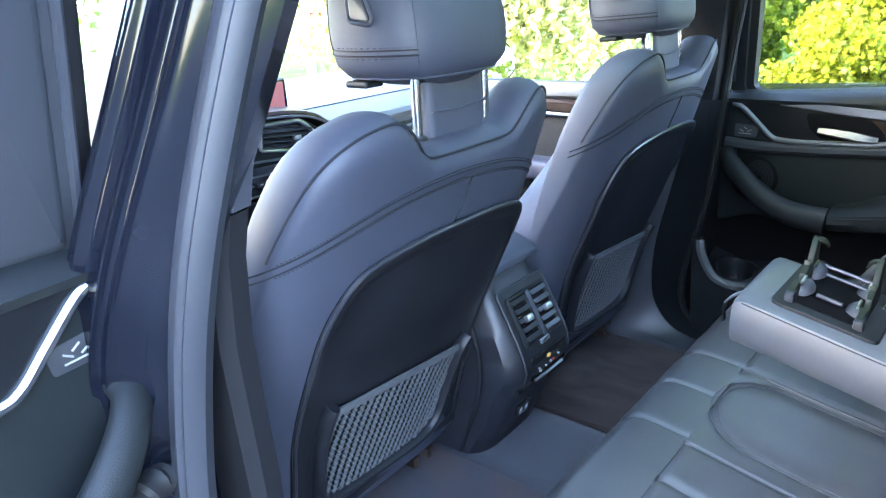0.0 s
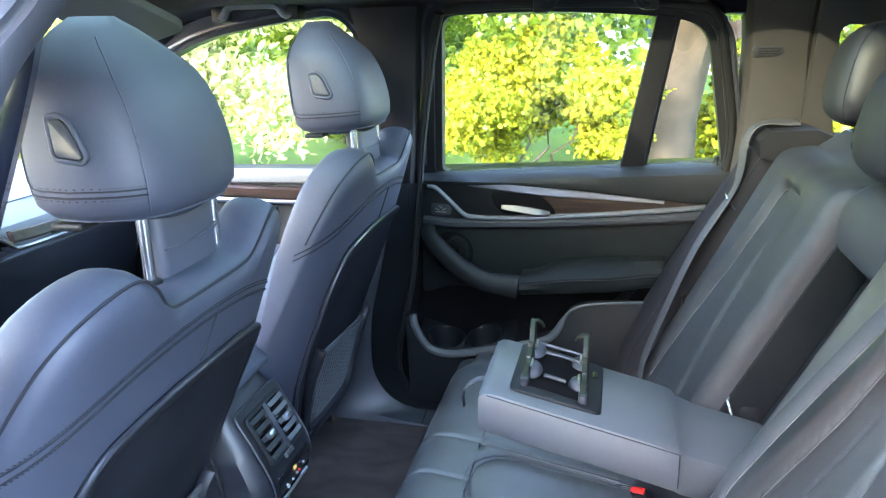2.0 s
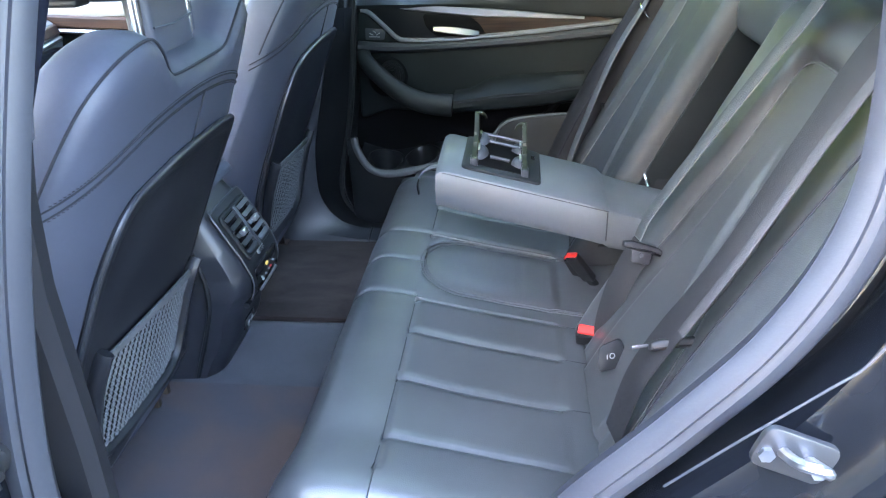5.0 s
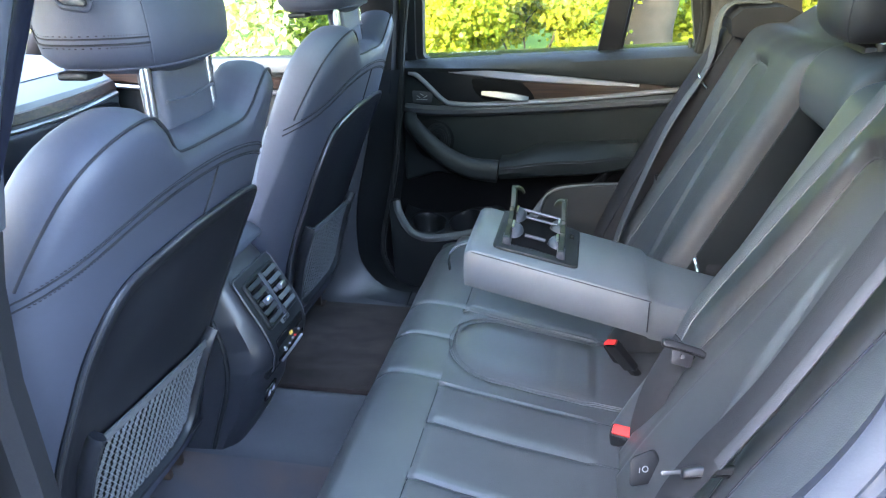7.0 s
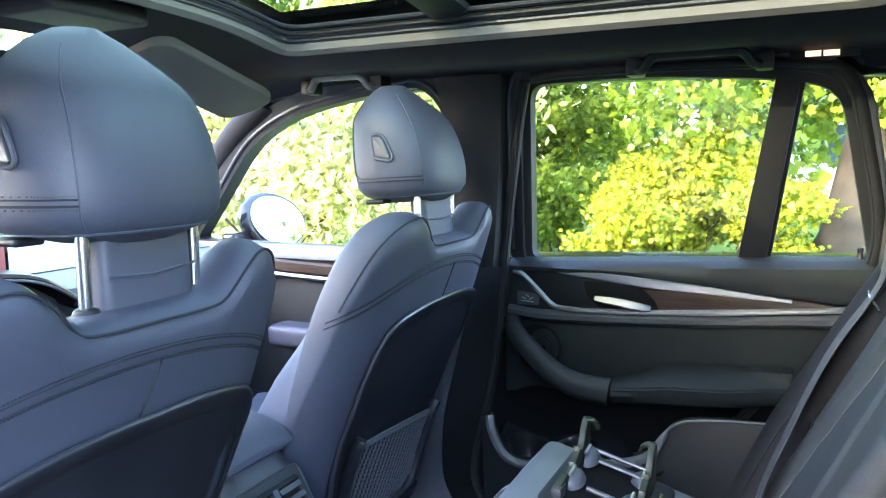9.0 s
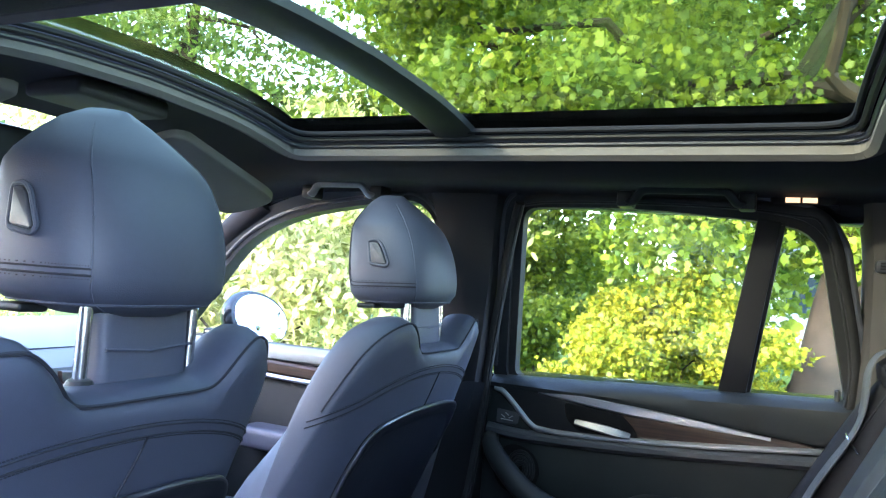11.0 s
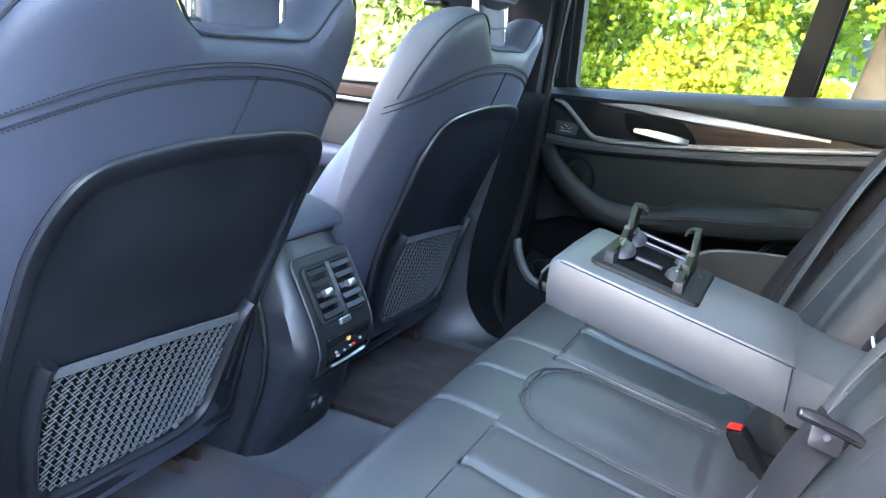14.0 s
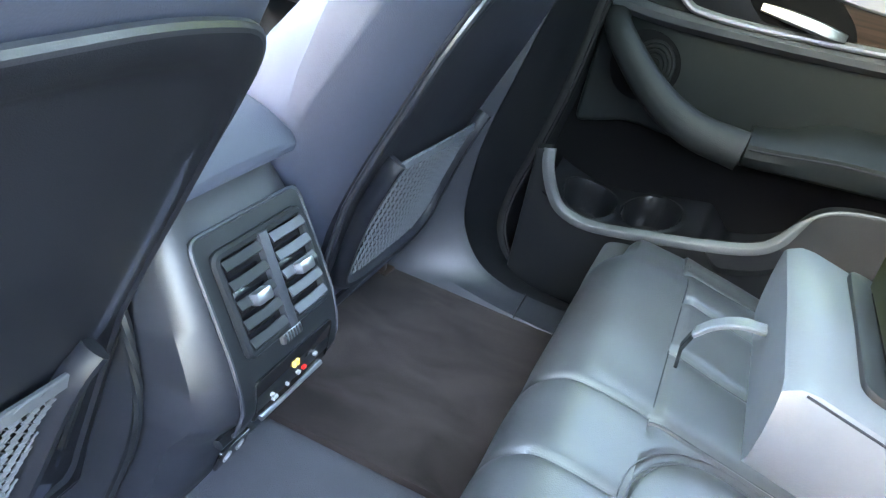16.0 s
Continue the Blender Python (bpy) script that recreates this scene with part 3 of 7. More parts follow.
# B pillars
for side in (1, -1):
    rings = []
    flare = 0.0 if side > 0 else 0.15
    for z, y0, y1, xi in ((0.40, -0.03 - 0.13 * flare, 0.26, 0.60), (0.44, -0.03 - 0.10 * flare, 0.22, 0.615), (0.48, -0.04 - 0.045 * flare, 0.19, 0.635), (0.54, -0.055, 0.16, 0.655), (0.62, -0.045, 0.13, 0.668), (0.80, -0.055, 0.11, 0.675), (1.0, -0.065, 0.10, 0.69), (1.10, -0.075, 0.095, 0.69), (1.30, -0.10, 0.06, 0.662), (1.42, -0.115, 0.04, 0.632), (1.50, -0.13, 0.05, 0.60)):
        o = (0.15 if z < 1.09 else 0.085) if side > 0 else 0.055
        if side > 0:
            back_off = ss(1.0, 0.85, z)
            xi, y0, y1 = xi + 0.045 * back_off, y0 + 0.06 * back_off, y1 + 0.06 * back_off
        rings.append([Vector((side * x, y, z)) for x, y in ((xi + o, y0 + 0.01), (xi + 0.04, y0), (xi + 0.012, y0 + 0.008), (xi, y0 + 0.03), (xi - 0.004, (y0 + y1) / 2), (xi, y1 - 0.03), (xi + 0.015, y1 - 0.005), (xi + o, y1))])
    if side > 0:
        solo("wall_pillar_b", loft(rings), DARK_TRIM, "dark centre pillar trim of the car body", "pillar", kind="structure")
    else:
        joint = [p.lerp(q, 0.25) for p, q in zip(rings[7], rings[8])]
        solo("wall_pillar_b", loft(rings[:8] + [joint]), DARK_TRIM, "dark lower centre pillar trim of the car body", "pillar", kind="structure")
        lift = [p + Vector((0.0025, -0.002, 0.003)) for p in joint]
        solo("wall_pillar_b", loft([lift] + [[p + Vector((0.0025, -0.002, 0)) for p in r] for r in rings[8:]]), WOVEN_TRIM, "grey woven upper centre pillar trim", "pillar", kind="structure")
    ap = smooth_path([(side * 0.66, 0.56, 1.475), (side * 0.70, 0.72, 1.38), (side * 0.76, 0.92, 1.22), (side * 0.80, 1.12, 1.07)], 6)
    solo("wall_pillar_a", sweep(ap, [(0.034 * math.cos(a), 0.027 * math.sin(a)) for a in lin(0, 2 * math.pi, 15)[:-1]], (side * 1, 0, 0.5)), DARK_TRIM, "slanted windscreen pillar trim", "pillar", kind="structure")
# flared foot of the right centre pillar, running out into the sill
RIDGE = [(0.662, -0.035, 1.06), (0.655, -0.022, 0.98), (0.650, -0.002, 0.886), (0.647, 0.018, 0.798), (0.645, 0.040, 0.70), (0.643, 0.047, 0.602), (0.642, 0.038, 0.526), (0.642, -0.006, 0.464), (0.645, -0.064, 0.438), (0.648, -0.105, 0.432), (0.650, -0.20, 0.430), (0.650, -0.50, 0.430)]
EDGE = [(0.722, -0.080, 1.06), (0.722, -0.070, 0.98), (0.720, -0.060, 0.886), (0.716, -0.050, 0.798), (0.710, -0.032, 0.70), (0.705, -0.010, 0.602), (0.704, -0.004, 0.526), (0.704, -0.030, 0.470), (0.704, -0.080, 0.436), (0.704, -0.13, 0.424), (0.704, -0.22, 0.420), (0.704, -0.50, 0.420)]
INNER = [(0.655, 0.03, 1.06), (0.648, 0.05, 0.98), (0.640, 0.075, 0.886), (0.634, 0.10, 0.798), (0.630, 0.12, 0.70), (0.625, 0.130, 0.602), (0.614, 0.115, 0.50), (0.598, 0.06, 0.444), (0.590, -0.03, 0.428), (0.586, -0.10, 0.423), (0.584, -0.20, 0.420), (0.584, -0.50, 0.420)]
FLOOR_LINE = [(0.665, 0.14, 1.06), (0.658, 0.16, 0.98), (0.650, 0.19, 0.886), (0.640, 0.22, 0.798), (0.632, 0.25, 0.70), (0.618, 0.27, 0.602), (0.60, 0.26, 0.48), (0.575, 0.20, 0.412), (0.572, 0.05, 0.404), (0.570, -0.08, 0.402), (0.570, -0.20, 0.400), (0.570, -0.50, 0.400)]
lines = [smooth_path(v, 5) for v in (EDGE, RIDGE, INNER, FLOOR_LINE)]
foot = thing("wall_pillar_foot", "satin grey flared pillar foot running into the door sill", "pillar", (0.65, 0.02, 0.41), kind="structure")
band = [[e, e.lerp(r, 0.5) + Vector((-0.004, 0.006, 0.004)), r, r + Vector((0.02, 0.03, -0.02)), e + Vector((0.10, 0.05, -0.03)), e + Vector((0.10, -0.035 * ss(0.45, 0.52, e.z), -0.02))] for e, r in zip(lines[0], lines[1])]
part("jamb_band", loft(band), GLOSS_TRIM, foot, "dark glossy band beside the seal")
skin = []
for r, a, f in zip(*lines[1:]):
    mid = r.lerp(a, 0.5) + (r.lerp(a, 0.5) - Vector((0.70, 0.10, 0.60))).normalized() * 0.006
    skin.append([r + Vector((-0.001, 0.001, 0.001)), r.lerp(mid, 0.4) + Vector((-0.003, 0, 0.002)), mid, a, a.lerp(f, 0.5), f, f + Vector((0.03, 0.02, -0.02)), r + Vector((0.03, 0.03, -0.03))])
part("foot_cover", loft(skin), GREY_PLASTIC, foot, "satin grey plastic cover")
part("joint", tube([p + Vector((-0.0004, 0, 0.001)) for p in (Vector((0.572, -0.105, 0.404)), Vector((0.586, -0.105, 0.4235)), Vector((0.615, -0.105, 0.430)), Vector((0.648, -0.105, 0.434)))], 0.0018, None, 6, (0, 1, 0)), DARK_RUBBER, foot)
# door seals round the rear openings
for side in (1, -1):
    k = side
    back, out = (0.055, 0.0) if k > 0 else (0.0, 0.034)
    path = smooth_path([(k * 0.63 - out * 0.4, -0.17, 1.485), (k * 0.668 - out * 0.6, -0.145, 1.42), (k * 0.70 - out * 0.8, -0.118, 1.30), (k * 0.735 - out * 1.1, -0.085, 1.12)] + ([(0.73, -0.073, 0.95), (0.722, -0.058, 0.80), (0.715, -0.035, 0.68), (0.712, -0.014, 0.59), (0.711, -0.012, 0.515), (0.711, -0.045, 0.455), (0.711, -0.11, 0.425), (0.711, -0.24, 0.415), (0.711, -0.42, 0.43), (0.72, -0.52, 0.50)] if k > 0 else [(-0.789, -0.052, 0.95), (-0.793, -0.03, 0.78), (-0.778, -0.028, 0.62), (-0.745, -0.05, 0.52), (-0.71, -0.11, 0.472), (-0.705, -0.24, 0.458), (-0.705, -0.42, 0.462), (-0.72, -0.52, 0.52)]) + [(k * 0.745, -0.545, 0.65), (k * 0.765, -0.585 - back, 0.775), (k * 0.77, -0.685 - back, 0.90), (k * 0.768, -0.762 - back, 1.0), (k * 0.758, -0.81 - back * 0.7, 1.10), (k * 0.738, -0.825 - back * 0.5, 1.20), (k * 0.692, -0.82, 1.36), (k * 0.648, -0.785, 1.465)] + ([(k * 0.625, -0.70, 1.50)] if k < 0 else [(0.650, -0.73, 1.484), (0.650, -0.60, 1.496), (0.650, -0.40, 1.500), (0.644, -0.24, 1.497), (0.635, -0.18, 1.488)]), 8)
    shape = [(-0.021, -0.01), (-0.022, 0.008), (-0.014, 0.018), (-0.004, 0.0205), (-0.001, 0.0165), (0.002, 0.0165), (0.006, 0.019), (0.016, 0.014), (0.021, 0.004), (0.021, -0.01)]
    mid = Vector((k * 0.70, -0.45, 0.95))
    if k > 0:
        shape = [(a * 0.5, b * 0.55) for a, b in shape]
    bm = sweep(path, shape, lambda p: (-k * 0.25, (mid - p).y * 0.6, (mid - p).z * 0.6) if k > 0 else (-0.75, (mid - p).y, (mid - p).z))
    solo("trim", bm, RUBBER if k < 0 else DARK_RUBBER, "ribbed rubber seal round the door opening", "door seal", kind="structure")


# ---- roof ----
def roof_z(x, y):
    a = abs(x)
    z = table([(0, 1.60), (0.2, 1.592), (0.33, 1.576), (0.42, 1.556), (0.45, 1.540), (0.48, 1.524), (0.505, 1.516), (0.53, 1.514), (0.57, 1.515), (0.61, 1.514), (0.64, 1.506), (0.66, 1.490), (0.69, 1.45)], a)
    return z - 0.42 * max(0.0, y - 0.30) ** 2 - 0.10 * max(0.0, -0.85 - y) ** 2 * 2


RX, RY0, RY1 = 0.415, -0.835, 0.31
head = bmesh.new()
for xs, ys in ((lin(-0.645, 0.652, 60), lin(RY1, 0.60, 12)), (lin(-0.645, 0.652, 60), lin(-1.70, RY0, 22)), (lin(-0.645, -RX, 16), lin(RY0, RY1, 30)), (lin(RX, 0.652, 16), lin(RY0, RY1, 30))):
    grid(lambda x, y: (x, y, roof_z(x, y)), xs, ys, head)
for edge in ([(RX, y) for y in lin(RY0, RY1, 30)], [(-RX, y) for y in lin(RY0, RY1, 30)], [(x, RY0) for x in lin(-RX, RX, 30)], [(x, RY1) for x in lin(-RX, RX, 30)]):
    loft([[Vector((x, y, roof_z(x, y))) for x, y in edge], [Vector((x * 0.99, y, roof_z(x, y) + 0.004)) for x, y in edge], [Vector((x * 0.985, y * 0.995, roof_z(x, y) + 0.03)) for x, y in edge]], False, head, closed=False)
ceiling = solo("ceiling", head, HEADLINER, "dark cloth headliner round the glass roof", "headliner", kind="structure")
skin = bmesh.new()
for xs, ys in ((lin(-0.72, 0.72, 40), lin(RY1 - 0.02, 0.64, 8)), (lin(-0.72, 0.72, 40), lin(-1.75, RY0 + 0.02, 14)), (lin(-0.72, -RX + 0.03, 10), lin(RY0, RY1, 20)), (lin(RX - 0.03, 0.72, 10), lin(RY0, RY1, 20))):
    grid(lambda x, y: (x, y, roof_z(min(abs(x), 0.62), y) + 0.065 - 0.05 * ss(0.62, 0.72, abs(x))), xs, ys, skin)
solo("roof_panel", skin, BODY_PAINT, "black painted car roof", "roof", kind="structure")
for side in (1, -1):
    up, k = (0.0, 1.0) if side > 0 else (0.03, 0.62)
    rail = smooth_path([(side * 0.70, 0.60, 1.48 + up), (side * 0.705, 0.2, 1.515 + up), (side * 0.71, -0.4, 1.515 + up), (side * 0.70, -0.9, 1.495 + up), (side * 0.67, -1.7, 1.42 + up)], 6)
    solo("roof_rail", sweep(rail, [(0.05 * k * math.cos(a), 0.038 * k * math.sin(a)) for a in lin(0, 2 * math.pi, 13)[:-1]], (0, 0, 1)), BODY_PAINT, "black painted roof side rail", "roof rail", kind="structure")
# glass roof: two panes, cross bar, stepped lips
sun_roof = thing("glass_roof", "panoramic glass roof of two tinted panes with dark cross bar", "sunroof", (0, -0.26, 1.6))
for y0, y1, lab in ((-0.80, -0.14, "tinted rear roof pane"), (-0.06, 0.28, "tinted front roof pane")):
    bm = bmesh.new()
    loft([[Vector((x, y, roof_z(x * 0.9, 0) + o)) for x in lin(-0.43, 0.43, 20)] + [Vector((x, y, roof_z(x * 0.9, 0) + o + 0.004)) for x in lin(0.43, -0.43, 20)] for o, y in ((0.036, v) for v in lin(y0, y1, 8))], True, bm)
    g = part("roof_pane", bm, ROOF_GLASS, sun_roof, lab)
bm = bmesh.new()
loft([[Vector((x, y, roof_z(x * 0.93, 0) + dz)) for y, dz in ((-0.145, 0.034), (-0.144, 0.022), (-0.13, 0.014), (-0.10, 0.012), (-0.07, 0.014), (-0.056, 0.022), (-0.055, 0.034))] for x in lin(-0.40, 0.40, 24)], True, bm)
part("cross_bar", bm, PLASTIC, sun_roof)


def roof_loop(inset, dz, n=14):
    x, y0, y1 = RX - inset, RY0 + inset, RY1 - inset
    o = rounded([(x, y0), (x, y1), (-x, y1), (-x, y0)], 0.05, 5)
    pts = []
    for a, b in zip(o, o[1:] + o[:1]):
        for t in lin(0, 1, n)[:-1]:
            p = Vector(a).lerp(Vector(b), t)
            pts.append(Vector((p.x, p.y, roof_z(p.x, 0) + dz)))
    return pts


for inset, dz, r, mt, nm in ((-0.008, 0.003, 0.017, SUN_PALE_CLOTH, "lip"), (0.008, 0.012, 0.0055, GREY_PLASTIC, "guide_rail"), (0.02, 0.02, 0.006, DARK_RUBBER, "inner_seal"), (0.032, 0.028, 0.0055, DARK_TRIM, "glass_edge")):
    part(nm, tube(roof_loop(inset, dz), r, None, 7, (0, 0, 1), True), mt, sun_roof)


def grab(at, lab, grip):
    """Folding grab handle on the roof side."""
    x, y0, y1, z = at
    g = thing("grab_handle", lab, "grab handle", (x, (y0 + y1) / 2, z), group="grab handles")
    path = smooth_path([(x + 0.014, y0, z - 0.011), (x + 0.002, y0 - 0.010, z - 0.014), (x - 0.003, y0 - 0.020, z - 0.010), (x - 0.008, y0 - 0.036, z + 0.008), (x - 0.008, y0 - 0.06, z + 0.011), (x - 0.008, (y0 + y1) / 2, z + 0.011), (x - 0.008, y1 + 0.06, z + 0.011), (x - 0.008, y1 + 0.036, z + 0.008), (x - 0.003, y1 + 0.020, z - 0.010), (x + 0.002, y1 + 0.010, z - 0.014), (x + 0.014, y1, z - 0.011)], 5)
    part("grip", sweep(path, ribbon(0.018, 0.009, 0.5), (-0.55, 0, -0.8)), grip, g)
    for y in (y0, y1):
        part("mount", box((x, y - 0.016, z - 0.022), (x + 0.05, y + 0.016, z + 0.012), 0.006), PLASTIC, g)
    return g


grab((0.575, 0.37, 0.175, 1.499), "dark folded grab handle above the front passenger window", RIM_GREY)
grab((0.585, -0.41, -0.645, 1.499), "dark folded grab handle above the rear window", PLASTIC)
lamp = thing("reading_lamp", "small lit reading lamp in the headliner", "lamp", (0.64, -0.74, 1.51))
face = rounded([(-0.685, -0.019), (-0.80, -0.019), (-0.80, 0.016), (-0.685, 0.016)], 0.012)


def lamp_at(y, b, d):
    return Vector((0.625 + 0.02 - d * 0.75 + b * 0.35 - 0.005, y, 1.507 - b * 0.2 + 0.006 - d * 0.6 + b * 0.8 - 0.002))


part("housing", prism(face, lamp_at, 0.012, 0.004), PILLAR_TRIM, lamp)
for a, b in ((-0.712, -0.738), (-0.742, -0.768)):
    part("lens", prism([(a, -0.009), (b, -0.009), (b, 0.008), (a, 0.008)], lamp_at, 0.0145, 0.002), LIGHT_ON, lamp, "glowing warm lens")


# ---- front seats ----
CX = -0.362


def seat_d(x):
    """Distance from the seat's middle line, the outer side a little wider."""
    d = x - CX
    return d / 1.085 if d < 0 else d / 1.055


def seat_rear(x, z):
    """The back face of a front seat's backrest: y at x, z."""
    u = abs(seat_d(x)) / 0.275
    y = table([(0.40, 0.145), (0.50, 0.132), (0.60, 0.112), (0.70, 0.082), (0.78, 0.048), (0.86, 0.010), (0.95, -0.030), (1.05, -0.068), (1.13, -0.098), (1.20, -0.120), (1.26, -0.125)], z)
    return y + 0.065 * u ** 8 + 0.012 * u ** 2


def seat_top(x):
    d = seat_d(x)
    d = abs(d - 0.030 * ss(0.24, 0.12, abs(d)))
    return table([(0, 1.160), (0.080, 1.161), (0.098, 1.168), (0.126, 1.200), (0.152, 1.219), (0.178, 1.219), (0.205, 1.204), (0.228, 1.172), (0.246, 1.120), (0.26, 1.045), (0.27, 0.94), (0.276, 0.85)], d)


def front_seat():
    s = thing("front_seat", "black leather front car seat with hard back panel", "car seat", (CX, 0.2, 0.42), group="front seats")
    rings = []
    for d in [-0.2745, -0.272, -0.268, -0.262, -0.254, -0.244, -0.232, -0.218, -0.20, -0.18, -0.16, -0.145, -0.132, -0.12, -0.108, -0.096, -0.08, -0.05, 0, 0.05, 0.08, 0.096, 0.108, 0.12, 0.132, 0.145, 0.16, 0.18, 0.20, 0.218, 0.232, 0.244, 0.254, 0.262, 0.268, 0.272, 0.2745]:
        x = CX + (d * 1.085 if d < 0 else d * 1.055)
        u = abs(d) / 0.275
        top = seat_top(x)
        fat = math.sqrt(max(0.0, 1 - u ** 7))
        ring = []
        rnd = 0.030 * fat + 0.004
        for z in lin(0.505, top - rnd, 30):
            ring.append(Vector((x, seat_rear(x, z), z)))
        th_top = 0.085 * fat + 0.008
        yr = seat_rear(x, top - rnd)
        for a in lin(0, math.pi, 9)[1:-1]:
            ring.append(Vector((x, yr + th_top / 2 - th_top / 2 * abs(math.cos(a)) ** 0.8 * (1 if a < math.pi / 2 else -1), top - rnd + rnd * math.sin(a) ** 0.8)))
        for z in lin(top - rnd, 0.505, 10):
            th = table([(0.45, 0.18), (0.8, 0.15), (1.1, 0.10), (1.3, 0.10)], z) + 0.05 * ss(0.5, 0.85, u)
            th = th * fat + 0.008
            ring.append(Vector((x, seat_rear(x, z) + th_top + (th - th_top) * ss(top - rnd - 0.01, top - rnd - 0.26, z), z)))
        rings.append(ring)
    back = part("backrest", loft(rings), LEATHER, s, "black leather backrest with stitched seams")

    def on(x, z, off=0.0):
        return Vector((x, seat_rear(x, z) - off, z))
    # stitched seams
    for dz, nm in ((0.0, "seam"), (0.011, "seam")):
        pts = [on(CX + d, 1.106 + dz - 0.6 * d * d - 3 * abs(d) ** 4, 0.0014) for d in lin(-0.295, 0.285, 60)]
        part(nm, tube(pts, 0.0013, None, 6), THREAD, back)
    stitch = bmesh.new()
    for off in (-0.0035, 0.0145):
        for d in lin(-0.275, 0.272, 150):
            z = 1.106 + off - 0.6 * d * d - 3 * abs(d) ** 4
            tube([on(CX + d, z, 0.0004), on(CX + d + 0.0024, z, 0.0004)], 0.0006, stitch, 4)
    tagged(part("stitching", stitch, THREAD, back), kind="stuff")
    part("seam", tube([on(CX + 0.034, 1.105, 0.0006), on(CX + 0.028, 1.068, 0.0006), on(CX + 0.018, 1.028, 0.0006)], 0.0015, None, 6), THREAD, back)
    rim = [Vector((CX + d, seat_rear(CX + d, seat_top(CX + d) - 0.03) + 0.004, seat_top(CX + d) - 0.0125)) for d in lin(-0.278, 0.262, 90)]
    part("top_seam", tube(rim, 0.0020, None, 6), THREAD, back)
    # hard panel, dished, with a rolled edge
    out = rounded([(-0.192, 0.515), (-0.218, 0.80), (-0.214, 0.945), (-0.176, 1.016), (-0.05, 1.036), (0.13, 1.034), (0.222, 1.016), (0.264, 0.94), (0.268, 0.80), (0.258, 0.515)],
                  [0.02, 0.1, 0.06, 0.06, 0.1, 0.1, 0.05, 0.06, 0.1, 0.02], 6)
    cz = 0.76
    rings = []
    for k, off in ((1.0, -0.004), (1.0, 0.006), (0.992, 0.0115), (0.975, 0.0115), (0.93, 0.0085), (0.915, 0.003), (0.89, 0.001), (0.7, 0.002), (0.4, 0.002), (0.12, 0.002), (0.01, 0.002)):
        rings.append([on(CX + d * k, cz + (z - cz) * k, off) for d, z in out])
    part("back_panel", loft(rings), PANEL_PLASTIC, s, "hard black plastic back panel")
    part("panel_rim", tube([on(CX + d * 0.998, cz + (z - cz) * 0.998, 0.0075) for d, z in out], 0.0042, None, 8, (0, -1, 0), True), RIM_PLASTIC, s, "rolled satin panel edge")
    # net pocket
    fr = smooth_path([Vector((a, b, 0)) for a, b in ((-0.160, 0.786), (-0.164, 0.768), (-0.163, 0.70), (-0.156, 0.63), (-0.147, 0.588), (-0.11, 0.571), (0.0, 0.566), (0.09, 0.564), (0.134, 0.582), (0.154, 0.635), (0.165, 0.70), (0.172, 0.735), (0.186, 0.757))], 6)
    pts = [on(CX + p.x, p.y, 0.012) for p in fr]
    pocket = part("pocket_frame", tube(pts, 0.0095, None, 10, (0, -1, 0), squash=1.5), PANEL_PLASTIC, s, "raised black pocket frame")
    net = bmesh.new()

    def corner(u, v):
        """u across, v up, inside the frame"""
        lo = 0.574 + 0.05 * max(0, u - 0.75) ** 2 * 16 * 0.5
        hi = 0.765 - 0.031 * u + 0.004 * math.sin(u * 3)
        l, r = -0.156 + 0.01 * (1 - v), 0.135 + 0.03 * v
        return on(CX + l + (r - l) * u, lo + (hi - lo) * v, 0.014 + 0.006 * math.sin(math.pi * v) * math.sin(math.pi * u))
    def strip(lean, c, v0, v1, n, wide, thick):
        vs = [v for v in lin(v0, v1, n) if 0 <= c + lean * v <= 1]
        if len(vs) > 1:
            sweep([corner(c + lean * v, v) for v in vs], [(-wide, -0.0005), (-wide * 0.6, thick * 0.7), (0.0, thick), (wide * 0.6, thick * 0.7), (wide, -0.0005)], (0, -1, 0), net)
    for i in range(-32, 60):
        # thick dashes of cord along one slant, thin cross threads along the other
        for j in range(-1, 15):
            v0 = (j + 0.38 * i % 1) / 14
            strip(0.92, i / 29, max(0.0, v0), min(1.0, v0 + 0.044), 3, 0.0011, 0.0012)
        strip(-0.50, i / 29, 0.0, 1.0, 16, 0.0005, 0.0006)
    # black sheet stands in for the shade behind the net
    part("net_shade_sheet", grid(lambda u, v: corner(u, v) + Vector((0, 0.008, 0)), lin(0, 1, 14), lin(0, 1, 10)), RECESS_SHADE, pocket)
    tagged(part("net", net, NET, pocket, "grey elastic pocket net"), kind="stuff")
    part("net_hem", sweep([corner(u, 1.0) + Vector((0, -0.001, 0.003)) for u in lin(0, 1, 20)], ribbon(0.012, 0.004), (0, -1, 0)), NET, pocket)
    part("latch_cover", tube([on(CX + 0.205, 0.60, 0.004), on(CX + 0.214, 0.66, 0.004), on(CX + 0.218, 0.70, 0.004)], 0.004, None, 7), PLASTIC, s)
    # headrest
    hr = []
    for h in lin(0, 1, 17):
        z = 1.231 + 0.241 * h
        end = math.sin(math.pi * min(1, max(0, (h * 0.985 + 0.0075)))) ** 0.28 if h in (0.0, 1.0) else 1.0
        edge = min(1.0, ((h + 0.012) / 0.10)) ** 0.35 * min(1.0, ((1.012 - h) / 0.30)) ** 0.42
        w = table([(0, 0.126), (0.2, 0.134), (0.4, 0.133), (0.65, 0.122), (0.85, 0.108), (1, 0.098)], h) * edge
        rear = table([(0, -0.058), (0.1, -0.072), (0.3, -0.074), (0.55, -0.060), (0.75, -0.034), (0.9, -0.002), (1, 0.022)], h)
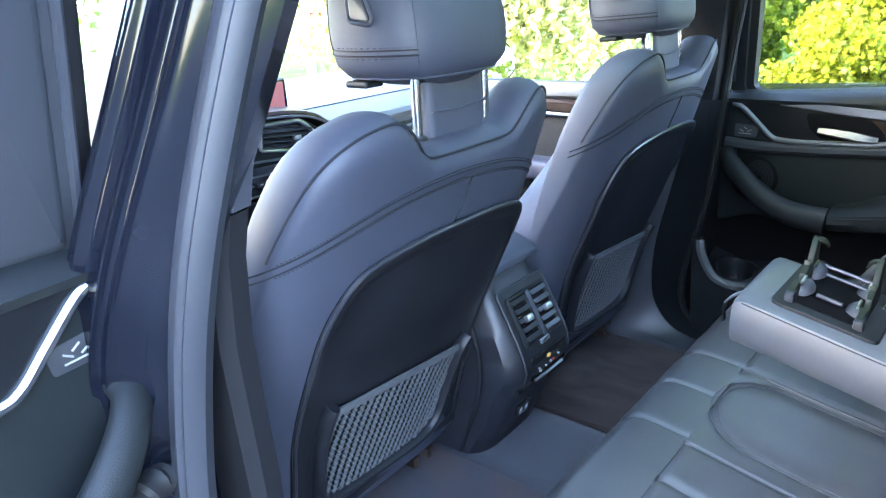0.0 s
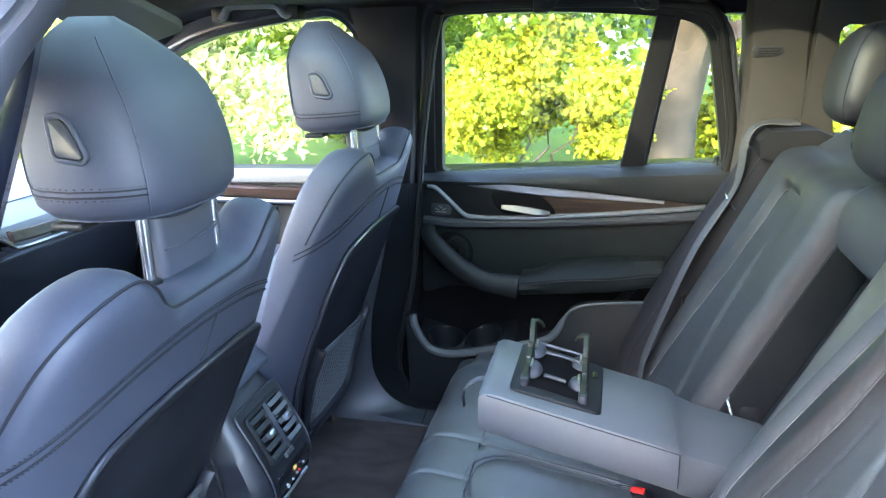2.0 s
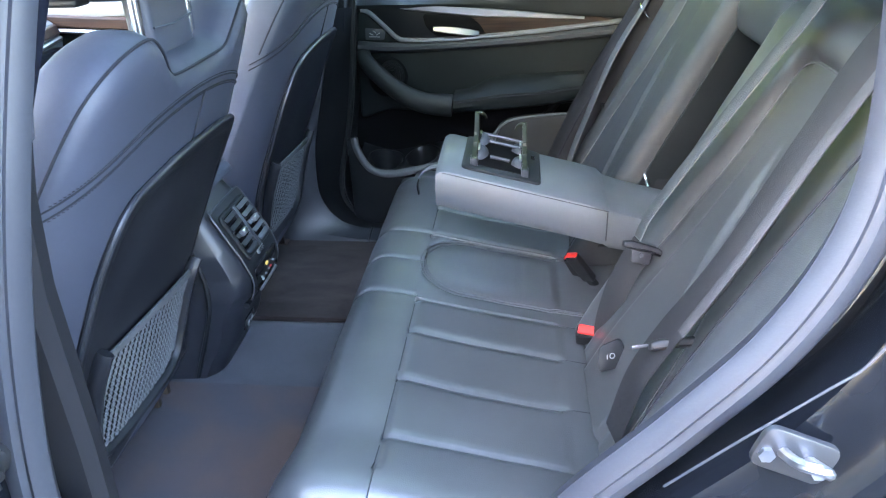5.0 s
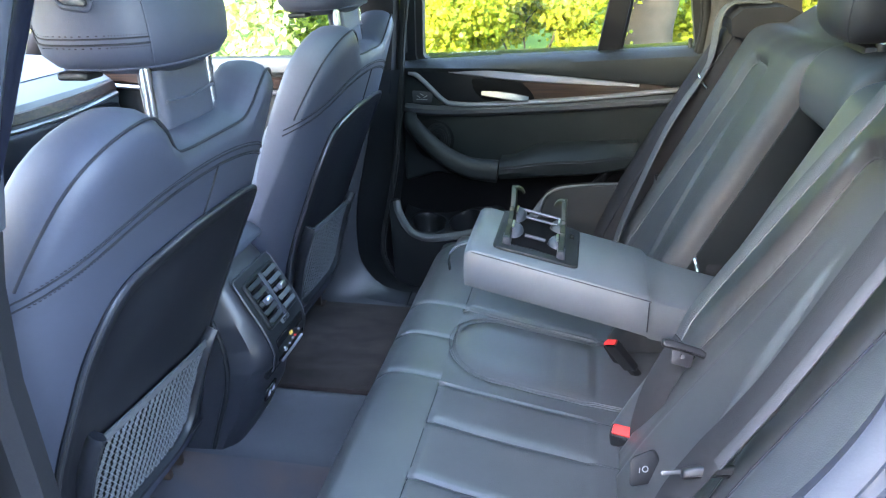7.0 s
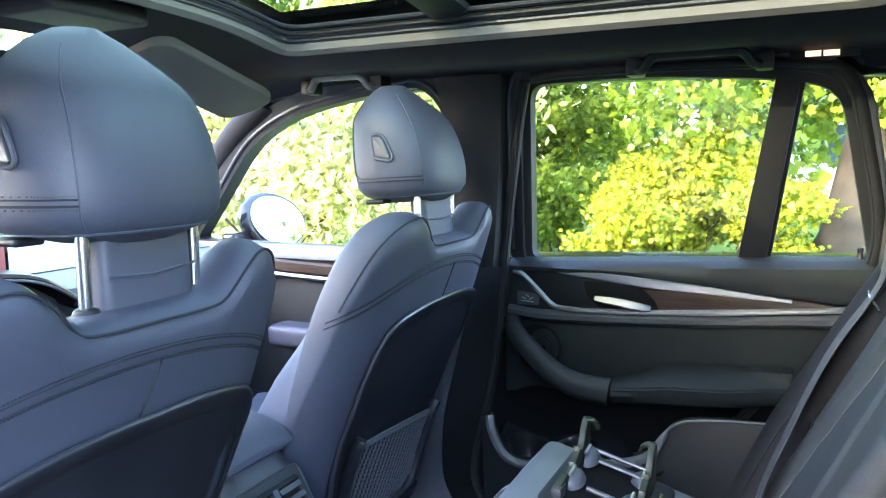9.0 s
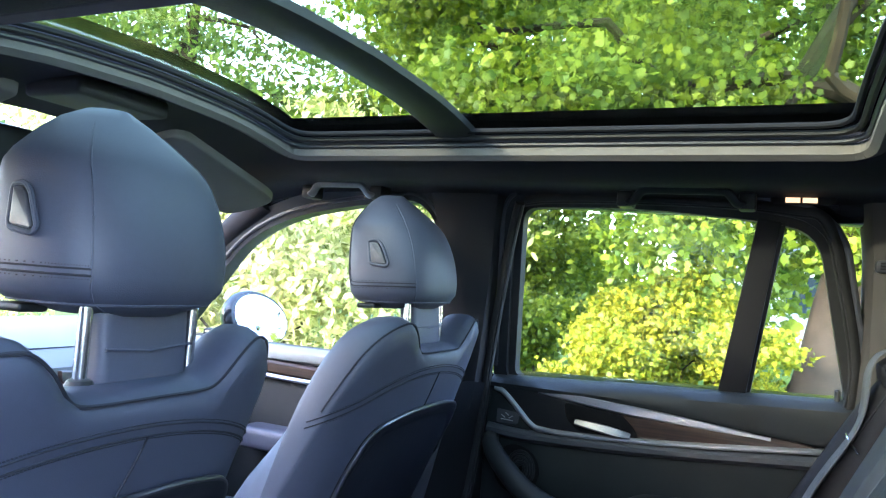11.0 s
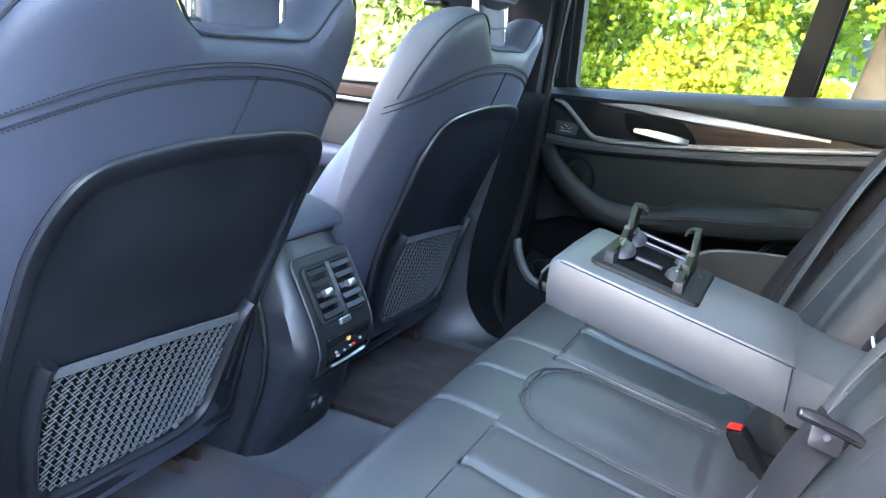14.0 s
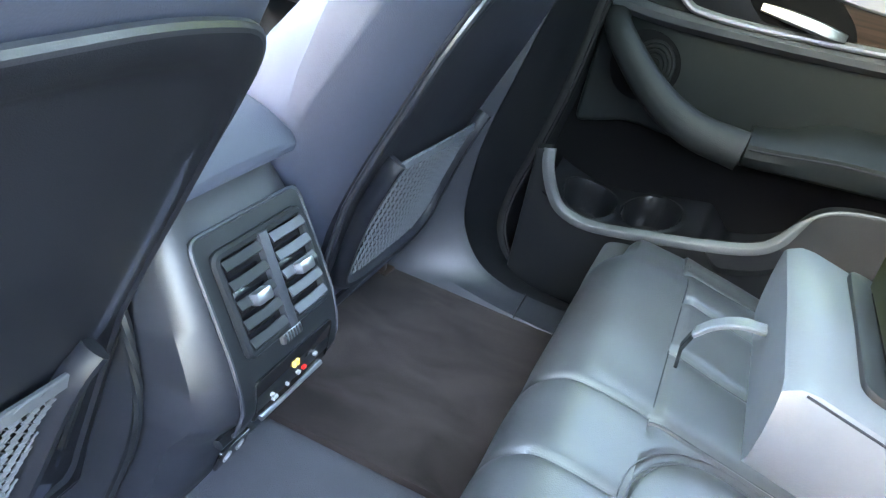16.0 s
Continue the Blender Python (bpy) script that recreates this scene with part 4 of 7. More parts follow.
        fore = table([(0, 0.074), (0.1, 0.092), (0.5, 0.102), (0.8, 0.098), (1, 0.080)], h)
        yc, dp = (rear + fore) / 2, (fore - rear) / 2 * (0.45 + 0.55 * edge)
        ring = []
        for a in lin(0, 2 * math.pi, 41)[:-1]:
            c, q = math.cos(a), math.sin(a)
            e = 2 / 4.2
            px_, py_ = abs(c) ** e * (1 if c > 0 else -1), abs(q) ** e * (1 if q > 0 else -1)
            wide = 1 - (0.08 if q > 0 else 0.15) * abs(py_)
            ring.append(Vector((CX + 0.061 + w * px_ * wide, yc + dp * py_ - 0.012 * (1 - px_ * px_) * (1 if q < 0 else 0), z)))
        hr.append(ring)
    head_r = part("headrest", loft(hr), LEATHER, s, "rounded black leather headrest with side button")

    def hr_ring(h, k):
        i = min(15, int(h * 16))
        f = h * 16 - i
        return hr[i][k].lerp(hr[i + 1][k], f)
    # ring index 0 is +x, 20 is -x, 30 is the rear
    for k in (25, 35):
        part("seam", tube([hr_ring(h, k) for h in lin(0.02, 0.90, 24)], 0.0012, None, 6), LEATHER, head_r)
    def turn(low, far):
        """Runs along the cheek above the lower band, then turns up its front edge."""
        run = [(low, 25.0 - 0.5 * i) for i in range(int((25.0 - far) * 2) - 2)]
        return run + [(low + 0.006, far + 0.7), (low + 0.025, far + 0.3), (low + 0.06, far + 0.05)] + [(h, far) for h in lin(low + 0.10, 0.88, 14)]

    def hr_at(h, k):
        lo_k = int(k)
        return hr_ring(h, lo_k).lerp(hr_ring(h, lo_k + 1), k - lo_k)
    part("seam", tube([hr_at(h, k) for h, k in turn(0.185, 16.2)], 0.0015, None, 6), THREAD, head_r)
    part("seam", tube([hr_at(h, k) for h, k in turn(0.213, 16.6)], 0.0012, None, 6), THREAD, head_r)
    fine = bmesh.new()
    for low, far in ((0.17, 15.9), (0.228, 16.9)):
        path = smooth_path([hr_at(h, k) for h, k in turn(low, far)], 6)
        for p, q in zip(path[::3], path[1::3]):
            tube([p, p.lerp(q, 0.8)], 0.0007, fine, 4)
    tagged(part("stitching", fine, THREAD, head_r), kind="stuff")
    part("seam", tube([hr_ring(0.06, k) for k in list(range(18, 40))], 0.0022, None, 6), LEATHER, head_r)
    bx = min(v.x for v in hr[8])
    oval = rounded([(0.024, 0.024), (0.002, 0.026), (-0.010, 0.016), (-0.026, -0.020), (-0.021, -0.027), (0.014, -0.022)], [0.006, 0.008, 0.010, 0.006, 0.006, 0.008])

    def side(u, v, d):
        """On the headrest's left cheek."""
        h = (1.342 + v - 1.231) / 0.241
        i = min(15, int(h * 16))
        f = h * 16 - i
        edge_x = hr[i][20].x * (1 - f) + hr[i + 1][20].x * f
        return Vector((edge_x + 0.004 - d + 6 * u * u, 0.008 + u, 1.342 + v))
    part("button_rim", tube([side(u, v, 0.004) for u, v in oval], 0.0032, None, 8, (-1, 0, 0), True), LEATHER, head_r, "raised leather button rim")
    part("button", prism(grown(oval, -0.004), side, 0.0065, 0.002), GREY_PLASTIC, head_r, "dark adjusting button")
    for d in (-0.017, 0.139):
        part("headrest_post", tube([Vector((CX + d, -0.036, 1.13)), Vector((CX + d, -0.037, 1.20)), Vector((CX + d, -0.038, 1.26))], 0.0075, None, 14, (1, 0, 0)), CHROME, s, "chrome headrest post")
        part("post_collar", tube([Vector((CX + d, -0.037, y_z)) for y_z in (1.130, 1.156, 1.164, 1.166)], 0.0125, None, 14, (1, 0, 0), scale=lambda t: 1.3 if t < 0.5 else (1.0 if t < 0.9 else 0.6)), PLASTIC, s)
    part("post_shroud", box((CX + 0.002, -0.046, 1.14), (CX + 0.131, -0.01, 1.25), 0.012, 3, warp=lambda v: Vector((v.x, v.y + 0.04 * (v.z - 1.17), v.z))), LEATHER, s)
    part("shroud_fold", tube([Vector((CX + 0.004, -0.0475, 1.196)), Vector((CX + 0.066, -0.0485, 1.192)), Vector((CX + 0.129, -0.0475, 1.197))], 0.0020, None, 6), LEATHER, s)
    part("button_release", box((CX - 0.052, 0.02, 1.231), (CX - 0.016, 0.062, 1.241), 0.005, 3), PLASTIC, s)
    # cushion and base
    rings = []
    for y in lin(0.19, 0.66, 20):
        t = (y - 0.10) / 0.56
        zt = 0.66 + 0.035 * t - 0.05 * ss(0.9, 1.0, t)
        ring = []
        for d in lin(-0.26, 0.26, 21):
            u = abs(d) / 0.26
            ring.append(Vector((CX + d, y, zt + 0.03 * ss(0.55, 0.85, u) - 0.09 * ss(0.88, 1.0, u))))
        ring += [Vector((CX + 0.25, y, 0.50)), Vector((CX - 0.25, y, 0.50))]
        rings.append(ring)
    part("seat_cushion", loft(rings), LEATHER, s)
    part("seat_base", box((CX - 0.235, 0.21, 0.452), (CX + 0.235, 0.60, 0.53), 0.02), PLASTIC, s)
    part("back_skirt", box((CX - 0.20, 0.142, 0.500), (CX + 0.25, 0.185, 0.545), 0.012), PANEL_PLASTIC, s)
    for d in (-0.19, 0.175):
        rail = box((CX + d - 0.030, 0.165, 0.412), (CX + d + 0.030, 0.62, 0.430), 0.003)
        box((CX + d - 0.028, 0.172, 0.430), (CX + d - 0.014, 0.62, 0.458), 0.003, bm=rail)
        box((CX + d + 0.014, 0.172, 0.430), (CX + d + 0.028, 0.62, 0.458), 0.003, bm=rail)
        part("seat_rail", rail, BRONZE, s, "dull brown metal seat rail")
    part("side_valance", box((CX - 0.275, 0.12, 0.47), (CX - 0.235, 0.60, 0.60), 0.015, 3), PLASTIC, s)
    return s


driver = front_seat()
copy_thing(driver, pose(*(Vector(driver.location) + Vector((0.765, -0.033, -0.008))), rx=-2.8))

# ---- centre console ----
con = thing("centre_console", "dark rear centre console with air vents, climate panel and charging ports", "console", (0.01, 0.1, 0.42))


def con_y(z):
    return table([(0.42, 0.085), (0.47, 0.062), (0.50, 0.043), (0.575, 0.022), (0.60, 0.004), (0.63, -0.010), (0.68, 0.0), (0.78, 0.053), (0.81, 0.075)], z)


KX = 0.012
rings = []
for z in lin(0.405, 0.818, 26):
    w = table([(0.40, 0.122), (0.47, 0.112), (0.56, 0.105), (0.66, 0.108), (0.76, 0.098), (0.81, 0.088), (0.82, 0.078)], z)
    yf = con_y(z) + 0.008
    ring = []
    for a in lin(-1, 1, 15):
        e = abs(a) ** 6
        ring.append(Vector((KX + w * a, yf + 0.03 * e, z)))
    ring += [Vector((KX + w * 1.03, yf + 0.10, z)), Vector((KX + w * 1.05, 0.62, z)), Vector((KX - w * 1.05, 0.62, z)), Vector((KX - w * 1.03, yf + 0.10, z))]
    rings.append(ring)
part("console_body", loft(rings), CONSOLE_PLASTIC, con, "satin black console body")
part("side_cheek", tube(smooth_path([(KX - 0.112, 0.13, 0.80), (KX - 0.121, 0.085, 0.70), (KX - 0.123, 0.08, 0.60), (KX - 0.128, 0.13, 0.44)], 6), 0.005, None, 7), PLASTIC, con)
lid = bmesh.new()
rings = []
for y in [0.068 + 0.432 * (i / 27) ** 2 for i in range(28)]:
    t = (y - 0.068) / 0.432
    k = math.sqrt(max(0.015, 1 - (1 - min(1, t * 3.4 + 0.008)) ** 2))
    w = 0.104 - 0.030 * (1 - min(1.0, k * 1.15)) ** 1.5
    rings.append([Vector((KX + w * math.sin(a * math.pi / 2), y, 0.834 + (0.052 + 0.02 * t) * k * max(0.0, 1 - abs(math.sin(a * math.pi / 2)) ** 3.2) ** 0.6)) for a in lin(-1, 1, 25)] + [Vector((KX + w * 0.97, y, 0.829)), Vector((KX - w * 0.97, y, 0.829))])
loft(rings, True, lid)
part("lid_gap", box((KX - 0.084, 0.088, 0.812), (KX + 0.084, 0.50, 0.834), 0.004), DARK_RUBBER, con, "dark gap under the armrest lid")
solo("console_armrest", lid, LEATHER, "black leather armrest lid on the centre console", "armrest")


def face(a, z, d):
    """On the console's rear face: a across, z up, d out."""
    s = (con_y(z + 0.01) - con_y(z - 0.01)) / 0.02
    nrm = Vector((0, -1, s)).normalized()
    return Vector((KX + a, con_y(z) + 0.007, z)) + nrm * d


surround = rounded([(-0.080, 0.79), (-0.083, 0.67), (-0.078, 0.60), (0.078, 0.60), (0.083, 0.67), (0.080, 0.79)], [0.012, 0.03, 0.012, 0.012, 0.03, 0.012])


def plate(outline, depth, bevel, n=1):
    return prism(outline, lambda a, b, d: face(a, b, d), depth, bevel)


bm = bmesh.new()
grid(lambda a, z: face(a * (0.080 + 0.003 * math.sin((z - 0.6) / 0.19 * math.pi)), z, 0.0035), lin(-1, 1, 9), lin(0.60, 0.79, 22), bm)
part("face_plate", bm, PLASTIC, con)
part("face_edge", tube([face(a, z, 0.003) for a, z in surround], 0.0022, None, 6, (0, -1, 0), True), GREY_PLASTIC, con)
vent = part("vent_frame", tube([face(a, z, 0.006) for a, z in rounded([(-0.062, 0.772), (-0.062, 0.688), (0.064, 0.688), (0.064, 0.772)], 0.006)], 0.005, None, 8, (0, -1, 0), True), PLASTIC, con, "black air vent frame")
part("vent_well", grid(lambda a, z: face(a, z, 0.0042), lin(-0.062, 0.064, 4), lin(0.688, 0.772, 12)), GLOSS_BLACK, vent)
part("vent_divider", prism([(-0.006, 0.772), (-0.006, 0.686), (0.007, 0.686), (0.007, 0.772)], face, 0.013, 0.002), GREY_PLASTIC, vent)
for x0, x1 in ((-0.060, -0.008), (0.009, 0.062)):
    for i in range(5):
        z = 0.697 + 0.0165 * i
        sl = [face(x0, z, 0.011), face((x0 + x1) / 2, z, 0.0125), face(x1, z, 0.011)]
        part("vent_slat", sweep(sl, ribbon(0.010, 0.0026), (0, -0.6, 0.8)), GREY_PLASTIC if x0 > 0 else PLASTIC, vent)
    m = (x0 + x1) / 2
    part("vent_tab", box((-0.011, -0.008, -0.0055), (0.011, 0.004, 0.0055), 0.003, warp=lambda v: face(m + v.x, 0.729 + v.z, 0.014 - v.y)), STEEL, vent, "pale metal vent tab")
part("vent_wheel", prism(rounded([(0.016, 0.684), (0.016, 0.674), (-0.016, 0.674), (-0.016, 0.684)], 0.003), face, 0.008, 0.002), SATIN, con, "small satin vent wheel")
for dx in lin(-0.011, 0.011, 6):
    part("wheel_rib", prism([(dx - 0.0008, 0.683), (dx - 0.0008, 0.675), (dx + 0.0008, 0.675), (dx + 0.0008, 0.683)], face, 0.0092, 0.0004, 1), PLASTIC, con)
clim = part("climate_panel", prism(rounded([(-0.064, 0.662), (-0.062, 0.614), (0.066, 0.614), (0.068, 0.662)], 0.006), face, 0.0065, 0.002), GLOSS_BLACK, con, "gloss black rear climate panel")
num = bmesh.new()
for a in (-0.004, 0.0015):
    prism([(a, 0.650), (a, 0.644), (a + 0.0035, 0.644), (a + 0.0035, 0.650)], face, 0.0072, 0.0004, 1, num)
part("readout", num, AMBER_ON, clim, "amber climate readout")
for a, z, w in ((-0.04, 0.636, 0.004), (-0.036, 0.629, 0.007), (-0.014, 0.632, 0.0025), (0.004, 0.634, 0.004), (0.014, 0.634, 0.005), (0.034, 0.638, 0.005)):
    part("key_mark", prism([(a, z), (a, z - 0.0028), (a + w, z - 0.0028), (a + w, z)], face, 0.0072, 0.0003, 1), WHITE if a != 0.014 else RED, clim)
part("climate_strip", tube([face(a, 0.617 - 0.004 * math.cos(a * 20), 0.0085) for a in lin(-0.05, 0.056, 12)], 0.0028, None, 7, (0, -1, 0)), SATIN, clim, "satin silver rocker strip")
part("lower_ledge", tube([face(a, 0.592, 0.001) for a in lin(-0.085, 0.085, 10)], 0.006, None, 8, (0, -1, 0)), PLASTIC, con)
usb = part("port_plate", prism(rounded([(-0.050, 0.537), (-0.050, 0.507), (-0.002, 0.507), (-0.002, 0.537)], 0.003), face, 0.004, 0.001), GLOSS_BLACK, con, "black charging port plate")
for a in (-0.044, -0.023):
    part("port", tube([face(a + 0.008 + 0.0055 * math.cos(t), 0.5215 + 0.0075 * math.sin(t), 0.0045) for t in lin(0, 2 * math.pi, 19)[:-1]], 0.0007, None, 5, (0, -1, 0), True), WHITE, usb)
    part("port_slot", prism([(a + 0.0045, 0.5245), (a + 0.0045, 0.5185), (a + 0.0115, 0.5185), (a + 0.0115, 0.5245)], face, 0.005, 0.0006, 1), STEEL, usb)

# floor mats
for x0, x1, y0, y1, lab in ((0.13, 0.62, -0.20, 0.36, "brown-black rear floor mat, dusty"), (-0.62, -0.13, -0.20, 0.36, "brown-black rear floor mat, scuffed")):
    o = rounded([(x0, y0), (x1, y0), (x1, y1), (x0, y1)], 0.04)
    solo("floor_mat", prism(o, lambda a, b, d: Vector((a, b, floor_z(a, b) + d)), 0.012, 0.004), MAT_CLOTH if x0 > 0 else DUSTY_MAT, lab, "floor mat", group="floor mats")

# ---- rear bench ----
BENCH = [(-0.215, 0.42), (-0.205, 0.50), (-0.205, 0.58), (-0.215, 0.625), (-0.235, 0.65), (-0.265, 0.662), (-0.33, 0.656), (-0.36, 0.650), (-0.45, 0.632), (-0.55, 0.612), (-0.65, 0.594), (-0.72, 0.588), (-0.78, 0.60)]
BP = smooth_path([(y, z, 0) for y, z in BENCH], 6)


def groove(d, w=0.006, depth=0.006):
    return -depth * math.exp(-(d / w) ** 2)


def bench_off(x, y, z):
    """Quilting of the bench: hollows along the seams and puffed panels, in metres."""
    o = 0.0
    if z > 0.60:
        front = y > -0.345
        if x > 0.10:
            lines = (0.155, 0.295, 0.43, 0.56)
        else:
            lines = (-0.135, -0.243, -0.38, -0.52)
        if not front:
            if not (-0.13 < x < 0.15):
                for l in lines:
                    o += groove(x - l, 0.006, 0.006)
                o += 0.006
            for a in (-0.345,):
                if abs(x) > 0.13 and abs(x) < 0.60:
                    o += groove(y - a, 0.007, 0.006)
            if -0.13 < x < 0.17:
                u = (x - 0.03) / 0.11
                edge = math.sqrt(u * u + max(0.0, (y + 0.43) / 0.09) ** 2 if y > -0.43 else u * u)
                o += groove(edge - 1.0, 0.06, 0.006) + 0.004 * ss(1.0, 0.6, edge)
                o += groove(y + 0.545, 0.004, 0.003) if edge < 1 else 0
        else:
            for l in (-0.115, 0.028, 0.158):
                o += groove(x - l, 0.005, 0.005)
        # raised outer bolsters, hollow seats
        o += (0.012 * ss(0.50, 0.62, -x) - 0.034 * ss(0.46, 0.60, x)) - 0.008 * math.exp(-((abs(x) - 0.33) / 0.14) ** 2) * ss(-0.3, -0.45, y)
    o += 0.0016 * noise.noise((x * 14, y * 14, z * 14))
    return o


bench = thing("rear_bench", "black leather rear bench seat with stitched panels and split backrest", "car seat", (0, -0.45, 0.42))
xs = sorted(set([round(v, 4) for v in lin(-0.67, 0.67, 135)] + [l + e for l in (-0.135, -0.243, -0.38, -0.52, 0.155, 0.295, 0.43, 0.56, -0.115, 0.028, 0.158) for e in (-0.006, -0.003, 0, 0.003, 0.006)]))
dense = []
for a, b in zip(BP, BP[1:]):
    dense += [a.lerp(b, t) for t in (0, 0.5)]
dense.append(BP[-1])
rings = []
for x in xs:
    ring = []
    end = ss(0.67, 0.60, abs(x))
    for i, p in enumerate(dense):
        q = dense[min(i + 1, len(dense) - 1)] - dense[max(i - 1, 0)]
        nr = Vector((q.y * -1, q.x, 0)).normalized() * -1
        o = bench_off(x, p.x, p.y) - 0.045 * (1 - math.sqrt(max(0.0, 1 - (1 - end) ** 2.2)))
        y, z = p.x + nr.x * o, p.y + nr.y * o
        ring.append(Vector((x, y, max(0.41, z))))
    rings.append(ring + [Vector((x, -0.80, 0.45)), Vector((x, -0.24, 0.415))])
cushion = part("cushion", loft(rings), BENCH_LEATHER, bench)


TOP_LINE = sorted((p.x, p.y) for p in dense if p.y > 0.585 and p.x < -0.225)


def on_bench(x, y, off=0.0):
    z = float(np.interp(y, [p[0] for p in TOP_LINE], [p[1] for p in TOP_LINE]))
    return Vector((x, y, z + bench_off(x, y, z) + off))


for off in (-0.005, 0.0, 0.007):
    loop = [on_bench(0.03 + (0.11 + off) * math.sin(a), -0.43 + (0.088 + off) * math.cos(a), 0.001) for a in lin(-math.pi / 2, math.pi / 2, 26)]
    loop = [on_bench(0.03 - (0.11 + off), y, 0.001) for y in lin(-0.68, -0.44, 16)] + loop + [on_bench(0.03 + 0.11 + off, y, 0.001) for y in lin(-0.44, -0.66, 14)]
    part("loop_seam", tube(loop, 0.0010, None, 6), PALE_SEAM, cushion)
for x0, y0, x1, y1 in ((-0.60, -0.345, -0.135, -0.345), (0.158, -0.345, 0.60, -0.345), (-0.135, -0.345, -0.135, -0.69), (-0.243, -0.345, -0.243, -0.69), (-0.38, -0.345, -0.38, -0.69), (0.155, -0.345, 0.155, -0.69), (0.295, -0.345, 0.295, -0.69), (-0.08, -0.545, 0.14, -0.545)):
    part("seam", tube([on_bench(x0 + (x1 - x0) * t, y0 + (y1 - y0) * t, -0.0004) for t in lin(0, 1, 26)], 0.0010, None, 6), THREAD, cushion)
part("piping", tube([Vector((-0.66 + 0.02 * t, y, 0.59 + 0.035 * math.sin(math.pi * t))) for t, y in zip(lin(0, 1, 12), lin(-0.23, -0.36, 12))], 0.003, None, 6), BENCH_LEATHER, cushion)


def back_y(z):
    return -0.748 - 0.49 * (z - 0.79)


def back_section(name, label, x0, x1, panel, ztop, mat=BENCH_LEATHER, flip=1):
    """One folding section of the rear backrest with its stitched centre panel."""
    pc, pw0, pw1 = panel
    xs = sorted(lin(x0, x1, 104) + [x0 + 0.001, x0 + 0.003, x1 - 0.003, x1 - 0.001])
    zs = lin(0.60, ztop, 96)

    def half_at(z):
        return pw0 + (pw1 - pw0) * ss(0.66, 1.10, z)

    def surf(x, z):
        u = (x - (x0 + x1) / 2) / ((x1 - x0) / 2)
        half = half_at(z)
        cap = max(0.0, (z - 1.075) / 0.06)
        side = abs(x - pc) / half
        e = (side ** 4 + cap ** 4) ** 0.25
        o = groove(e - 1, 0.045, 0.006) + 0.011 * ss(1.0, 1.3, e) - 0.003 * ss(1.0, 0.85, e)
        # two creases run up the insert and meet towards its top
        crease = 0.62 - 0.30 * ss(0.64, 1.08, z)
        o += (0.006 * ss(crease + 0.06, crease - 0.10, side) - 0.003 * math.exp(-((side - crease) / 0.05) ** 2)) * ss(1.06, 0.96, z)
        o -= 0.034 * (1 - math.sqrt(max(0, 1 - max(0, abs(u) - 0.88) ** 2 / 0.12 ** 2)))
        o -= 0.06 * max(0.0, (z - (ztop - 0.06)) / 0.06) ** 2.5
        o += 0.0015 * noise.noise((x * 13, 5, z * 13))
        return Vector((x, back_y(z) + o * 0.9, z + o * 0.44))
    rings = []
    for x in xs:
        front = [surf(x, z) for z in zs]
        yb = back_y(ztop) - 0.12
        rings.append(front + [Vector((x, front[-1].y - 0.05, ztop + 0.012)), Vector((x, yb, ztop - 0.005)), Vector((x, back_y(0.6) - 0.14, 0.60))])
    b = part(name, loft(rings), mat, bench, label)
    path = [(pc - half_at(z), z) for z in lin(0.66, 1.075, 30)]
    path += [(pc + half_at(1.1) * (1 if math.cos(t) > 0 else -1) * abs(math.cos(t)) ** 0.5, 1.075 + 0.06 * abs(math.sin(t)) ** 0.5) for t in lin(math.pi, 0, 26)[1:-1]]
    path += [(pc + half_at(z), z) for z in lin(1.075, 0.66, 30)]
    part("panel_seam", tube([surf(x, z) + Vector((0, 0.0028, 0.0012)) for x, z in path], 0.0017, None, 6), PALE_SEAM, b)
    inner = x0 if abs(x0) < abs(x1) else x1
    k = 1 if inner < (x0 + x1) / 2 else -1
    outline = [(back_y(z) - 0.036, z) for z in lin(0.64, ztop - 0.03, 10)] + [(back_y(z) - 0.118, z) for z in lin(ztop - 0.03, 0.64, 10)]
    # dark plate puts the shade between the sections into the colour
    part("inner_side", prism(outline, lambda y, z, d: Vector((inner + k * (0.002 - d), y, z)), 0.005, 0.0015, 1), DOOR_LEATHER, b, "thin plate darkened for the shade between the backrest sections")
    return b, surf


# right section takes the shaded leather copy, left section the lighter one
sr, surf_r = back_section("backrest", "black leather rear backrest with tapering stitched panel", 0.125, 0.585, (0.355, 0.155, 0.075), 1.215, BENCH_SHADED)
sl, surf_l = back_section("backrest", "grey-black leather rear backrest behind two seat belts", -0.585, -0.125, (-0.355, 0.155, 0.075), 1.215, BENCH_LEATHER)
part("recess", prism(rounded([(-0.12, 0.66), (0.12, 0.66), (0.12, 1.13), (-0.12, 1.13)], 0.02), lambda a, z, d: Vector((a, back_y(z) - 0.14 + d, z)), 0.03, 0.006), PLASTIC, bench, "dark recess behind the folded armrest")
pad_line = smooth_path([Vector((0, y, z)) for y, z in ((-0.98, 1.09), (-0.932, 1.10), (-0.926, 1.15), (-0.945, 1.192), (-0.985, 1.21), (-1.04, 1.21), (-1.085, 1.185), (-1.085, 1.10))], 5, True)
rings = []
for x in lin(-0.122, 0.122, 29):
    e = max(0.0, abs(x) / 0.122 - 0.72) / 0.28
    k = 0.72 + 0.28 * math.sqrt(max(0.0, 1 - e * e))
    rings.append([Vector((x, -1.0 + (p.y + 1.0) * k, 1.14 + (p.z - 1.14) * k)) for p in pad_line])
part("top_pad", loft(rings), BENCH_SHADED, bench)
part("belt_slot", box((-0.015, -1.005, 1.196), (0.085, -0.975, 1.218), 0.006), PLASTIC, bench, "black plastic belt slot")

